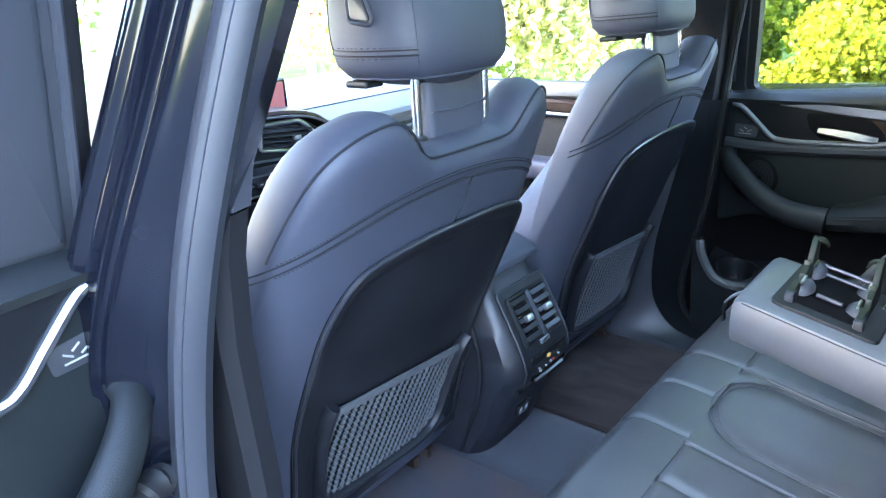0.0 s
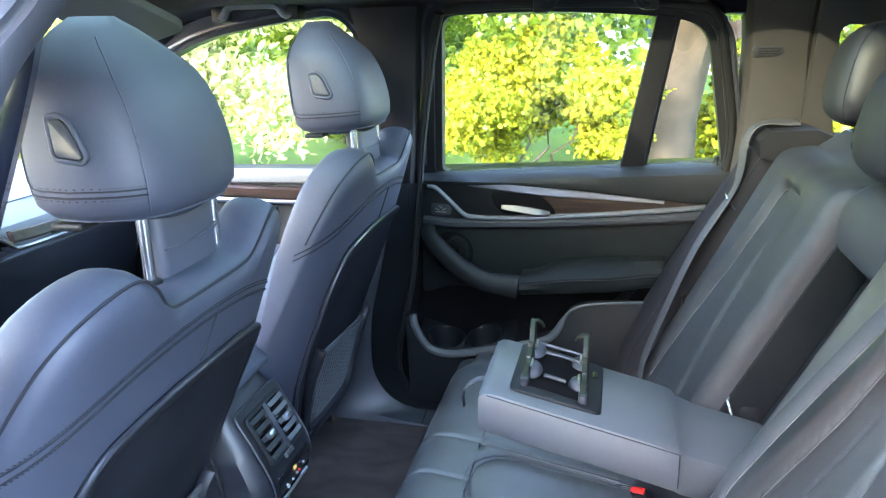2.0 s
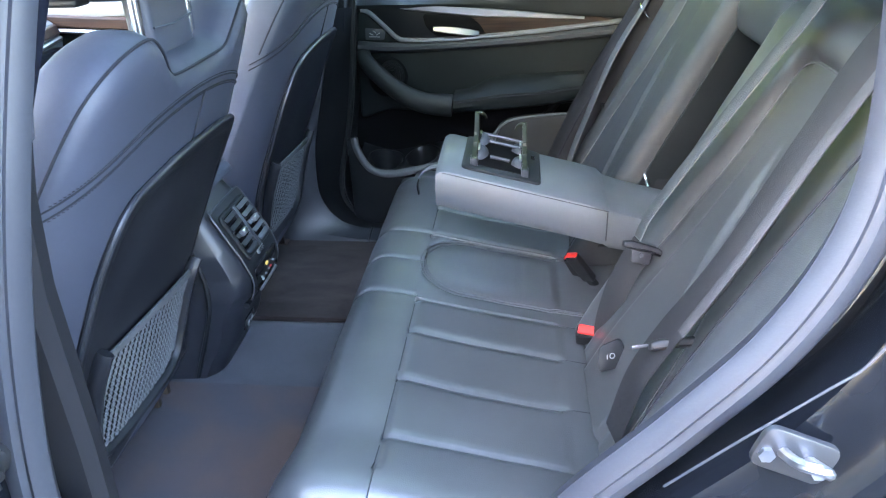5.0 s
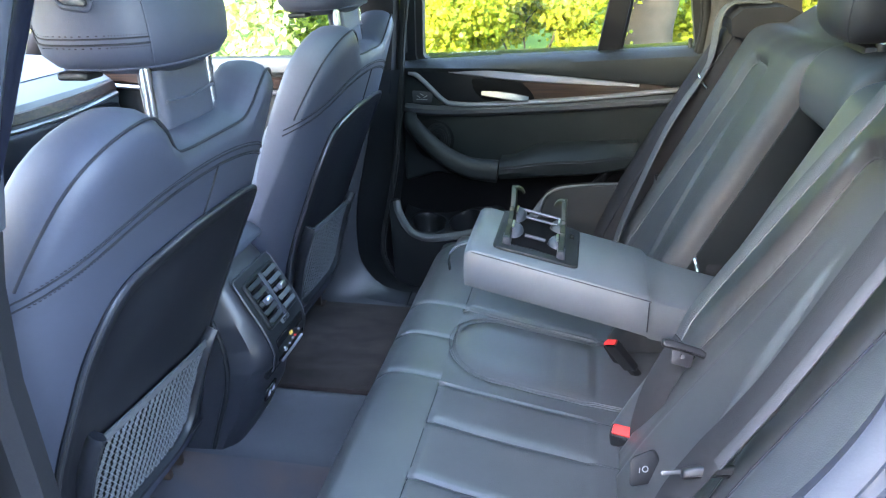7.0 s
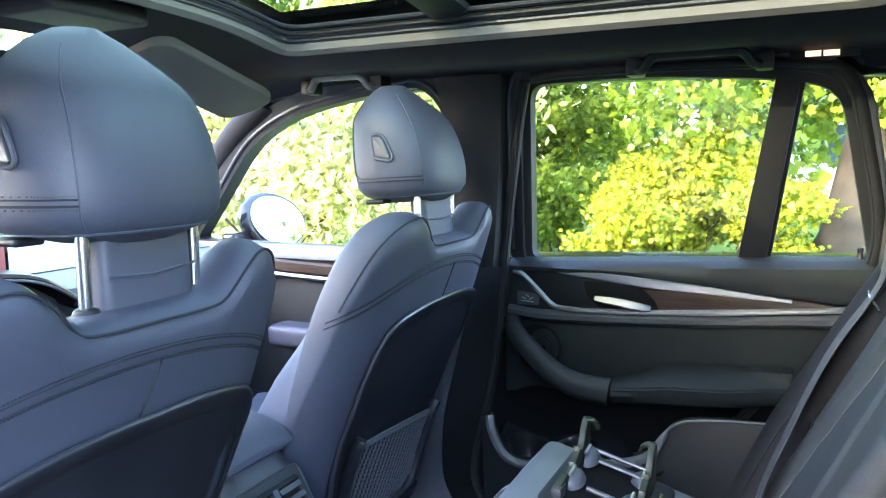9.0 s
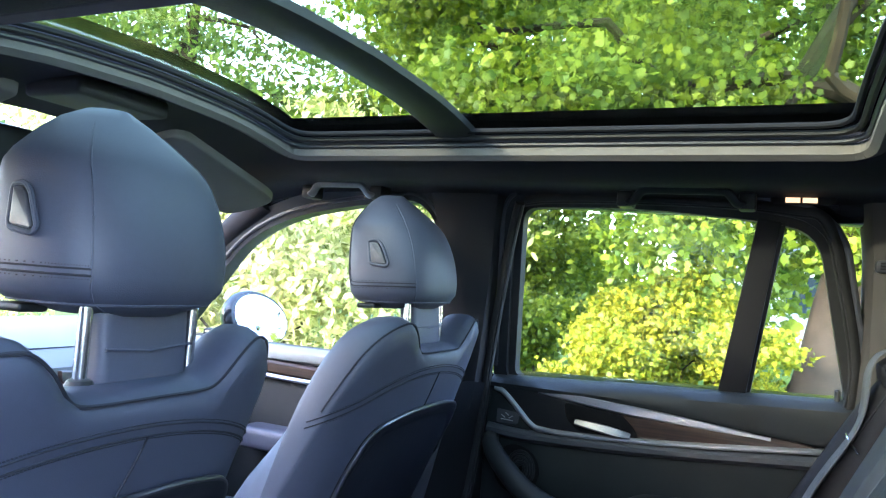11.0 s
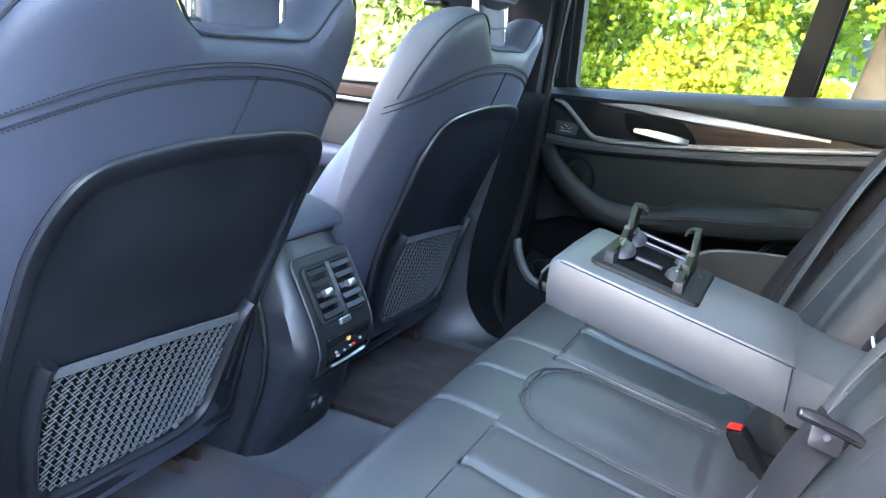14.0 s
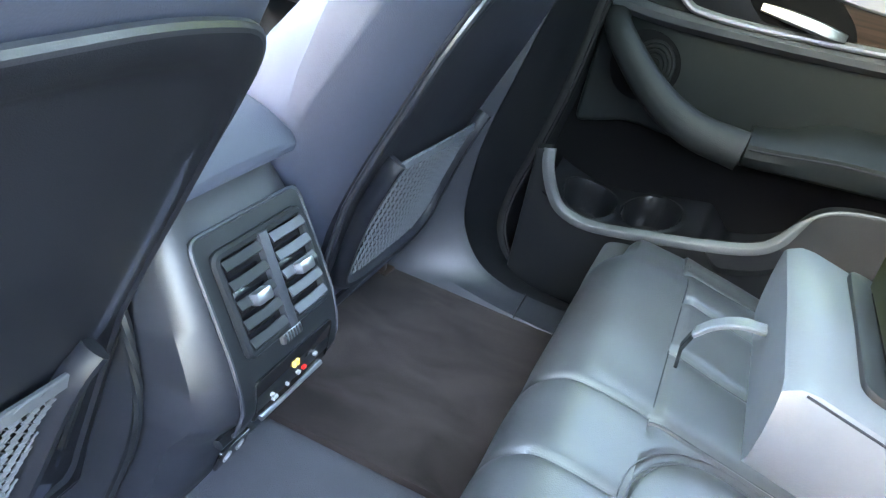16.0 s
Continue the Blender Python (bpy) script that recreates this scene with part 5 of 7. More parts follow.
# folded armrest
arm = thing("folding_armrest", "grey leather centre armrest folded down with open cup holder", "armrest", (0.025, -0.6, 0.8))


def arm_top(y):
    return 0.822 + (y + 0.70) * 0.245


rings = []
for y in [-0.86, -0.80, -0.74, -0.705, -0.70, -0.695, -0.66, -0.60, -0.55, -0.50, -0.45, -0.42, -0.405, -0.395, -0.388, -0.385]:
    k = ss(-0.384, -0.402, y) ** 0.5 if y > -0.402 else 1.0
    narrow = 0.016 * ss(-0.69, -0.72, y)
    zt = arm_top(y) - 0.012 * (1 - k) - 0.010 * ss(-0.69, -0.71, y)
    zb = zt - 0.072 + 0.012 * (1 - k) - 0.004
    a, b = -0.088 + narrow, 0.136 - narrow
    r = 0.013
    rings.append([Vector(p) for p in ((a + 0.008, y, zb), (a, y, zb + 0.012), (a - 0.003, y, (zt + zb) / 2), (a, y, zt - r), (a + 0.004, y, zt - 0.004), (a + r, y, zt), (0.024, y, zt + 0.002), (b - r, y, zt), (b - 0.004, y, zt - 0.004), (b, y, zt - r), (b + 0.003, y, (zt + zb) / 2), (b, y, zb + 0.012), (b - 0.008, y, zb))])
body = part("armrest_body", loft(rings), ARM_LEATHER, arm)
part("edge_seam", tube([Vector((-0.0862, y, arm_top(y) - 0.007)) for y in lin(-0.70, -0.398, 16)], 0.0009, None, 6), THREAD, body)
part("edge_seam", tube([Vector((-0.0885, -0.697, arm_top(-0.697) - dz)) for dz in lin(0.008, 0.064, 6)], 0.0010, None, 6), THREAD, body)


def tray(a, y, d):
    return Vector((a, y, arm_top(y) + d))


o = rounded([(-0.060, -0.430), (-0.056, -0.577), (0.118, -0.578), (0.122, -0.432)], 0.014)
part("tray_plate", prism(o, tray, 0.006, 0.003), PLASTIC, arm, "black cup holder tray")
# flat black plate paints the shade of the cup well
well = part("tray_well", prism(rounded([(-0.036, -0.448), (-0.036, -0.552), (0.10, -0.552), (0.10, -0.448)], 0.01), tray, 0.0075, 0.001), RECESS_SHADE, arm)


def rail(a, z, r):
    return tube([Vector((a, y, arm_top(y) + z)) for y in lin(-0.453, -0.547, 6)], r, None, 8, (0, 0, 1))


hol = part("cup_holder", rail(0.094, 0.026, 0.0032), HOLDER, arm, "unfolded grey cup holder frame")
part("frame_rail", rail(0.080, 0.018, 0.0026), HOLDER, hol)
for y, s in ((-0.453, 1), (-0.547, -1)):
    # side arms rising to hooks that bend towards each other, with a scooped upper edge
    wing = [(-0.042, -0.004), (-0.044, 0.016), (-0.034, 0.022), (-0.010, 0.024)]
    wing += [(0.012 + 0.017 * math.cos(t), 0.026 - 0.010 * math.sin(t)) for t in lin(math.pi, 0, 7)]
    wing += [(0.042, 0.030), (0.050, 0.034)]
    wing += [(0.064 + 0.012 * math.cos(t), 0.040 - 0.008 * math.sin(t)) for t in lin(math.pi, 0, 6)]
    wing += [(0.084, 0.052), (0.092, 0.062), (0.104, 0.066), (0.112, 0.058), (0.110, 0.03), (0.104, -0.004)]
    w = part("side_arm", prism(wing, lambda a, z, d, y=y: Vector((a, y - d + 0.0045, arm_top(y) + z)), 0.009, 0.002), LEAF_CAST, hol, "black cup holder arm tinted with reflected green")
    tip = smooth_path([(0.100, y, arm_top(y) + 0.062), (0.101, y - 0.008 * s, arm_top(y) + 0.0625), (0.101, y - 0.015 * s, arm_top(y) + 0.058), (0.101, y - 0.018 * s, arm_top(y) + 0.051)], 4)
    part("hook", sweep(tip, ribbon(0.014, 0.006), (0, 0, 1), scale=lambda t: 1 - 0.4 * t), LEAF_CAST, w)
    part("arm_edge", box((-0.045, y - 0.007, arm_top(y) - 0.002), (-0.020, y + 0.007, arm_top(y) + 0.020), 0.004), GREY_PLASTIC, w, "satin grey arm foot")
    for a in (0.004, 0.082):
        c = Vector((a, y - 0.006 * s, arm_top(y) + 0.013))
        dome = [[c + Vector((0.017 * r * math.cos(t), -s * 0.020 * r * max(0.0, math.sin(t)), 0.012 * (1 - r * r) ** 0.5 + 0.008 * math.cos(t) * r)) for t in lin(0, 2 * math.pi, 17)[:-1]] for r in (1.0, 0.9, 0.7, 0.4, 0.05)]
        part("spring_pad", loft(dome), GREY_PLASTIC, hol, "grey spring finger")
        part("pad_pin", tube([c + Vector((-0.014, -0.002 * s, 0.013)), c + Vector((0.012, -0.002 * s, 0.015))], 0.0022, None, 7), STEEL, hol)
part("cross_bridge", tube([tray(-0.004, y, 0.016) for y in (-0.482, -0.5, -0.518)], 0.0035, None, 8, (0, 0, 1)), GREY_PLASTIC, hol)
part("release_mark", prism([(0.062, -0.560), (0.062, -0.568), (0.082, -0.568), (0.082, -0.560)], tray, 0.0072, 0.0005, 1), GLOSS_BLACK, arm)
strap = part("pull_strap", sweep(smooth_path([(0.036, -0.384, 0.857), (0.036, -0.366, 0.855), (0.037, -0.35, 0.846), (0.038, -0.338, 0.832)], 5), ribbon(0.015, 0.0035), (0, 0.3, 1)), ARM_LEATHER, arm, "short grey leather pull strap")
part("strap_tab", sweep([Vector((0.038, -0.339, 0.834)), Vector((0.04, -0.334, 0.815)), Vector((0.041, -0.336, 0.796))], ribbon(0.010, 0.003), (0, 1, 0.2)), DOOR_LEATHER, strap)


def rear_headrest(x, dz, dy, label, wide=0.118):
    h = thing("rear_headrest", label, "headrest", (x, -1.04 + dy, 1.2 + dz), group="rear headrests")
    rings = []
    for t in [0.5 - 0.5 * math.cos(math.pi * i / 24) for i in range(25)]:
        z = 1.248 + dz + 0.186 * t
        e = max(0.03, 1 - abs(2 * t - 1) ** 3.6) ** 0.42
        w = (wide - 0.02 * t) * e
        dp = (0.06 + 0.008 * math.sin(t * 3)) * e
        yc = -1.005 + dy - 0.035 * t
        ring = []
        for a in lin(0, 2 * math.pi, 33)[:-1]:
            c, q = math.cos(a), math.sin(a)
            ring.append(Vector((x + w * abs(c) ** 0.58 * (1 if c > 0 else -1), yc + dp * abs(q) ** 0.62 * (1 if q > 0 else -1), z)))
        rings.append(ring)
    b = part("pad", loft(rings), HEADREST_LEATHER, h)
    for k in (12, 20):
        part("seam", tube([rings[i][k] for i in range(3, 22)], 0.0013, None, 6), THREAD, b)
    for r, d in ((0.026, 0.004), (0.016, 0.008)):
        part("side_button", prism([(r * math.cos(t), r * 0.9 * math.sin(t)) for t in lin(0, 2 * math.pi, 25)[:-1]], lambda u, v, d_, d=d: Vector((x - wide + 0.010 - d_, -1.03 + dy + u, 1.325 + dz + v)), d + 0.006, 0.003), PLASTIC, h, "round dark side button")
    for d in (-0.045, 0.045):
        part("headrest_post", tube([Vector((x + d, -1.03 + dy, 1.19)), Vector((x + d, -1.02 + dy, 1.27 + dz))], 0.006, None, 12, (1, 0, 0)), CHROME, h, "chrome headrest post")
        part("collar", tube([Vector((x + d, -1.03 + dy, 1.20)), Vector((x + d, -1.03 + dy, 1.222))], 0.014, None, 12, (1, 0, 0)), PLASTIC, h)
    return h


rear_headrest(0.385, 0.01, -0.01, "black leather outer rear headrest on chrome posts", 0.085)
rear_headrest(0.035, -0.03, 0.025, "black leather centre rear headrest, pushed down", 0.105)
rear_headrest(-0.385, 0.01, -0.01, "black leather outer rear headrest above the belted seat")

# side bolsters between backrest and doors
for k in (1, -1):
    rings = []
    for z, x0, x1, yf in ((0.56, 0.60, 0.69, -0.60), (0.66, 0.598, 0.705, -0.62), (0.78, 0.592, 0.735, -0.672), (0.90, 0.588, 0.745, -0.735), (1.0, 0.588, 0.742, -0.79), (1.10, 0.59, 0.735, -0.845), (1.17, 0.592, 0.728, -0.885), (1.20, 0.60, 0.72, -0.92)):
        yb = yf - 0.22
        rings.append([Vector((k * x, y, z)) for x, y in ((x0, yb), (x0, yf - 0.05), (x0 + 0.012, yf - 0.02), (x0 + 0.04, yf - 0.003), ((x0 + x1) / 2, yf), (x1 - 0.03, yf - 0.004), (x1 - 0.008, yf - 0.018), (x1, yf - 0.05), (x1, yb))])
    bol = thing("side_bolster", "smooth dark side bolster beside the rear backrest", "bolster", (k * 0.66, -0.70, 0.60), group="side bolsters")
    # right pad is darker than the left: shade put into its colour
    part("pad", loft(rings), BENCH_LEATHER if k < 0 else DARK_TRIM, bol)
    part("piping", tube([r[2] for r in rings], 0.0022, None, 6), THREAD, bol)
    part("side_seam", tube([r[6] for r in rings], 0.0018, None, 6), THREAD, bol)

# C pillars, rear quarter, cargo area
for k in (1, -1):
    rings = []
    for z, y0, y1, x in ((1.10, -0.855, -1.05, 0.725), (1.20, -0.862, -1.03, 0.70), (1.30, -0.862, -1.01, 0.68), (1.40, -0.858, -1.0, 0.655), (1.46, -0.85, -1.0, 0.635), (1.50, -0.845, -1.0, 0.615)):
        rings.append([Vector((k * a, b, z)) for a, b in ((x + 0.09, y0), (x + 0.03, y0 - 0.002), (x + 0.008, y0 - 0.012), (x, y0 - 0.035), (x - 0.004, (y0 + y1) / 2), (x, y1 + 0.02), (x + 0.02, y1), (x + 0.09, y1))])
    solo("wall_pillar_c", loft(rings), PILLAR_TRIM, "grey-brown rear pillar trim lit by the low sun", "pillar", kind="structure")
    # tail wall with side window
    qw = rounded([(-1.06, 1.19), (-1.03, 1.44), (-1.30, 1.42), (-1.50, 1.24), (-1.46, 1.19)], 0.03)
    wall = bmesh.new()
    wx = lambda y, z, d: Vector((k * (0.77 - 0.30 * max(0, z - 1.1) - d), y, z))
    big = rounded([(-0.99, 1.12), (-0.99, 1.52), (-1.50, 1.50), (-1.70, 1.25), (-1.70, 1.12)], 0.03)
    ring_between(big, qw, wx, 0.0, 0.05, wall)
    solo("wall_quarter", wall, PILLAR_TRIM, "trim round the rear quarter window", "wall", kind="structure")
    g = solo("window_quarter", prism(grown(qw, 0.01), wx, 0.004, 0.001, 1), GLASS, "rear quarter window pane", "window", kind="structure", flat=True)
    g.visible_shadow = False
    solo("wall_cargo", box((k * 0.70, -1.75, 0.37) if k > 0 else (-0.86, -1.75, 0.37), (k * 0.86, -0.90, 1.14) if k > 0 else (-0.70, -0.90, 1.14), 0.01), PLASTIC, "dark cargo side trim", "wall", kind="structure")
vent = thing("pillar_vent", "small ribbed vent in the rear pillar trim", "vent", (0.66, -0.90, 1.385))
vo = rounded([(-0.872, 1.372), (-0.935, 1.372), (-0.935, 1.396), (-0.872, 1.396)], 0.008)
vput = lambda y, z, d: Vector((0.664 - d - 0.38 * (z - 1.385), y, z))
part("bezel", prism(vo, vput, 0.010, 0.003), GREY_PLASTIC, vent)
for i in range(3):
    z = 1.378 + 0.0055 * i
    part("slot", prism([(-0.88, z), (-0.927, z), (-0.927, z + 0.0025), (-0.88, z + 0.0025)], vput, 0.011, 0.0004, 1), DARK_RUBBER, vent)
shelf = rounded([(-0.68, -1.02), (-0.68, -1.62), (0.68, -1.62), (0.68, -1.02)], 0.02)
solo("cargo_cover", prism(shelf, lambda a, b, d: Vector((a, b, 1.125 + d)), 0.012, 0.004), CARPET, "dark cargo cover behind the rear seat", "cargo cover")
for k in (1, -1):
    rings = [[Vector((k * x, y, z)) for y, z in ((-0.89, 1.165), (-0.885, 1.20), (-0.91, 1.222), (-1.0, 1.225), (-1.06, 1.20), (-1.06, 1.12))] for x in (0.565, 0.60, 0.66, 0.715)]
    solo("belt_shelf", loft(rings), DARK_TRIM, "dark cap where the belt leaves the pillar", "trim", group="belt shelves")
tail = bmesh.new()
box((-0.80, -1.80, 0.37), (0.80, -1.74, 1.10), 0.01, bm=tail)
solo("wall_tailgate", tail, PLASTIC, "dark tailgate trim", "wall", kind="structure")
g = solo("window_tail", prism([(-0.70, 1.09), (0.70, 1.09), (0.60, 1.44), (-0.60, 1.44)], lambda a, z, d: Vector((a, -1.76 + 0.35 * (z - 1.1) - d, z)), 0.004, 0.001, 1), DARK_GLASS, "tailgate window pane", "window", kind="structure", flat=True)


# ---- belts and buckles ----
def belt(name, label, path, nrm, mat=BELT, width=0.046, n=8, group="seat belts"):
    b = thing(name, label, "seat belt", path[0], group=group)
    part("webbing", sweep([p + Vector((0, 0.010, 0.005)) for p in smooth_path(path, n)], ribbon(width, 0.0022, 0.4), nrm), mat, b)
    return b


cb = belt("seat_belt", "grey centre seat belt drawn down to a black clip", [(-0.295, -1.02, 1.258), (-0.30, -0.955, 1.245), (-0.30, -0.905, 1.172), (-0.28, -0.868, 1.10), (-0.245, -0.803, 0.968), (-0.228, -0.755, 0.872), (-0.236, -0.737, 0.832)], (0.1, 1, 0.5))
# same belt below the clip, coloured as if turned from the light
part("webbing", sweep(smooth_path([(-0.236, -0.737, 0.822), (-0.226, -0.722, 0.785), (-0.222, -0.703, 0.73), (-0.22, -0.69, 0.66), (-0.22, -0.69, 0.60)], 8), ribbon(0.045, 0.0022, 0.4), (-0.85, 0.8, 0.25)), BELT_SHADED, cb, "twisted belt webbing in a shaded tone")


def tongue_at(c, tilt):
    return lambda a, b, d: Vector(c) + Vector((0.08, -0.98, -tilt)) * a + Vector((0.43, 0, 0.9)) * b + Vector((-0.9, -0.09, 0.43)) * d


clip = rounded([(-0.034, -0.005), (-0.034, 0.006), (-0.02, 0.009), (0.024, 0.006), (0.036, -0.002), (0.034, -0.009), (0.01, -0.006)], 0.004)
part("tongue", prism(clip, tongue_at((-0.245, -0.735, 0.822), 0.25), 0.010, 0.004, 3), DARK_PLASTIC, cb, "black plastic belt tongue with steel bolt")
tb = tongue_at((-0.245, -0.735, 0.822), 0.25)
part("bolt", tube([tb(-0.004, -0.012, 0.004), tb(-0.004, -0.012, 0.0085)], 0.0034, None, 10, (0, 0, 1)), HOLDER, cb)
part("tongue_blade", prism(rounded([(-0.02, -0.026), (-0.018, 0.0), (0.014, 0.0), (0.010, -0.026)], 0.005), tb, 0.004, 0.001), DARK_PLASTIC, cb)
lb = belt("seat_belt", "dark outer seat belt along the seat edge", [(-0.60, -1.0, 1.29), (-0.56, -0.953, 1.248), (-0.51, -0.917, 1.195), (-0.517, -0.866, 1.097), (-0.529, -0.797, 0.956), (-0.524, -0.760, 0.882), (-0.512, -0.735, 0.828), (-0.51, -0.70, 0.752), (-0.50, -0.68, 0.65)], (-0.35, 1, 0.5), BELT_SHADED)
part("webbing", sweep(smooth_path([(-0.548, -0.903, 1.195), (-0.552, -0.848, 1.095), (-0.558, -0.783, 0.965), (-0.545, -0.733, 0.855)], 8), ribbon(0.013, 0.0022, 0.4), (-0.5, 1, 0.4)), BELT_RIGHT, lb, "grey returning belt webbing")
ta = tongue_at((-0.515, -0.735, 0.822), -0.15)
part("tongue", prism(clip, ta, 0.010, 0.004, 3), DARK_PLASTIC, lb, "black plastic belt tongue")
part("tongue_blade", prism([(-0.056, 0.0), (-0.056, 0.005), (-0.034, 0.005), (-0.034, 0.0)], ta, 0.003, 0.001), HOLDER, lb)
rb = belt("seat_belt", "grey outer seat belt running from the pillar", [(0.64, -0.985, 1.228), (0.636, -0.91, 1.226), (0.628, -0.878, 1.19), (0.612, -0.862, 1.09), (0.585, -0.785, 0.95), (0.55, -0.722, 0.80), (0.53, -0.68, 0.68), (0.52, -0.675, 0.60)], (-0.1, 1, 0.35), BELT_RIGHT)
part("belt_guide", tube(smooth_path([(0.575, -0.852, 1.045), (0.60, -0.838, 1.062), (0.64, -0.838, 1.072), (0.672, -0.85, 1.066)], 5), 0.0032, None, 8), CHROME, rb, "chrome belt guide")
part("tongue", box((0.545, -0.765, 0.80), (0.60, -0.752, 0.83), 0.004), PLASTIC, rb)


def buckle(at, wide, up, hgt, label, k=1.0):
    b = thing("belt_buckle", label, "buckle", at, group="belt buckles")
    up, wide = Vector(up).normalized(), Vector(wide)
    wide = (wide - up * wide.dot(up)).normalized()
    thick = up.cross(wide)
    put = lambda v: Vector(at) + wide * (v.x * k) + thick * (v.y * k) + up * v.z
    part("housing", box((-0.023, -0.013, 0), (0.023, 0.013, hgt), 0.006, 3, warp=put), PLASTIC, b, "black buckle housing")
    part("red_button", box((-0.0195, -0.0105, hgt - 0.010), (0.0195, 0.0085, hgt + 0.003), 0.003, 2, warp=put), RED, b, "bright red release button")
    part("slot", box((-0.017, 0.0095, hgt - 0.006), (0.017, 0.0115, hgt + 0.0015), 0.0006, 1, warp=put), GLOSS_BLACK, b)
    part("stalk", tube([put(Vector((0, 0, -0.03))), put(Vector((0, 0, 0.005)))], 0.010, None, 8, (1, 0, 0)), DARK_RUBBER, b)
    return b


buckle((-0.182, -0.668, 0.600), (0.25, 1, 0), (-0.42, 0.10, 0.9), 0.034, "black belt buckle with a bright red button in the seat gap")
buckle((0.050, -0.690, 0.600), (0.45, 1, 0), (-0.30, 0.62, 0.95), 0.082, "upright black belt buckle with a red button", 0.62)
buckle((0.085, -0.672, 0.590), (0.3, 1, 0), (-0.30, 0.50, 0.95), 0.060, "second black belt buckle with a red button", 0.55)
iso = thing("anchor_cover", "black child seat anchor cover with a pale mark", "cover", (-0.345, -0.69, 0.66))
ic = lambda a, b, d: Vector((-0.355, -0.685, 0.69)) + Vector((0.25, -0.93, 0.1)) * a + Vector((0.40, 0.1, 0.9)) * b + Vector((-0.85, 0.25, 0.42)) * d
part("plate", prism(rounded([(-0.026, -0.022), (-0.022, 0.018), (0.014, 0.026), (0.024, 0.0), (0.014, -0.022)], 0.008), ic, 0.008, 0.003), PLASTIC, iso)
part("mark", tube([ic(0.004 * math.cos(t), 0.004 * math.sin(t), 0.009) for t in lin(0, 2 * math.pi, 15)[:-1]], 0.0008, None, 5, (0, 1, 0), True), WHITE, iso)
part("mark", tube([ic(-0.008, 0.003, 0.009), ic(-0.009, -0.004, 0.009)], 0.0008, None, 5), WHITE, iso)
hinge = thing("backrest_hinge", "chrome-edged backrest hinge cover", "hinge", (0.165, -0.83, 0.78))
part("cover", tube(smooth_path([(0.10, -0.80, 0.79), (0.125, -0.795, 0.812), (0.17, -0.81, 0.815), (0.185, -0.82, 0.79)], 5), 0.004, None, 8), CHROME, hinge)
part("plate", box((0.12, -0.85, 0.755), (0.19, -0.815, 0.80), 0.008), PLASTIC, hinge)

# ---- left body jamb and striker ----
jam = bmesh.new()
path = smooth_path([(-0.79, -0.53, 0.55), (-0.80, -0.58, 0.68), (-0.808, -0.665, 0.80), (-0.812, -0.765, 0.91), (-0.81, -0.83, 1.01), (-0.798, -0.86, 1.10), (-0.765, -0.87, 1.25), (-0.71, -0.86, 1.42)], 8)
sweep(path, [(-0.015, -0.03), (-0.015, 0.002), (0.0, 0.008), (0.03, 0.0), (0.045, 0.004), (0.06, 0.012), (0.09, 0.004), (0.14, -0.02), (0.20, -0.04), (0.20, -0.08), (-0.015, -0.08)], (-1, 0.15, 0), jam)
solo("wall_jamb", jam, BODY_PAINT, "glossy black door jamb of the open doorway", "wall", kind="structure")
jam2 = bmesh.new()
path = smooth_path([(-0.80, -0.02, 0.42), (-0.845, 0.03, 0.60), (-0.86, 0.045, 0.80), (-0.852, 0.02, 1.00), (-0.835, -0.015, 1.12), (-0.785, -0.06, 1.28), (-0.735, -0.09, 1.42), (-0.70, -0.10, 1.51)], 8)
face = [(-0.030, -0.05), (-0.030, -0.006)]
for a in lin(-0.028, 0.062, 46):
    # two pressed creases between a shallow outer channel and the seal flange
    b = 0.010 * ss(-0.028, -0.018, a) - 0.006 * math.exp(-((a + 0.008) / 0.010) ** 2) + 0.007 * math.exp(-((a - 0.011) / 0.0042) ** 2) + 0.0045 * math.exp(-((a - 0.026) / 0.0030) ** 2) - 0.010 * ss(0.030, 0.062, a)
    face.append((a, b))
sweep(path, face + [(0.10, -0.02), (0.10, -0.08)], (-0.8, -0.6, 0), jam2)
solo("wall_jamb_front", jam2, JAMB_PAINT, "glossy black creased centre pillar face of the open doorway", "wall", kind="structure")
solo("trim", tube(smooth_path([(-0.832, -0.66, 0.885), (-0.837, -0.717, 0.946), (-0.838, -0.77, 0.996), (-0.836, -0.80, 1.025), (-0.825, -0.83, 1.08), (-0.80, -0.845, 1.16)], 6), 0.0012, None, 6), RUBBER, "pale sealing line along the door jamb", "seam", kind="structure")
st = thing("door_striker", "pale metal door striker bolted to the jamb", "striker", (-0.835, -0.78, 0.88))


def spot(a, b, d):
    return Vector((-0.828 - d, -0.762 + a * 0.9 - b * 0.3, 0.925 + a * 0.35 + b * 0.9))


part("striker_plate", prism(rounded([(-0.035, -0.022), (0.035, -0.022), (0.035, 0.022), (-0.035, 0.022)], 0.012), spot, 0.006, 0.002), HOLDER, st)
part("striker_loop", tube(smooth_path([spot(-0.012, 0.0, 0.004), spot(-0.014, 0.012, 0.03), spot(0.0, 0.02, 0.04), spot(0.014, 0.012, 0.03), spot(0.012, 0.0, 0.004)], 5), 0.005, None, 8), STEEL, st)
for a in (-0.025, 0.025):
    part("bolt", tube([spot(a, -0.006, 0.005), spot(a, -0.006, 0.010)], 0.007, None, 6, (0, 0, 1)), STEEL, st)

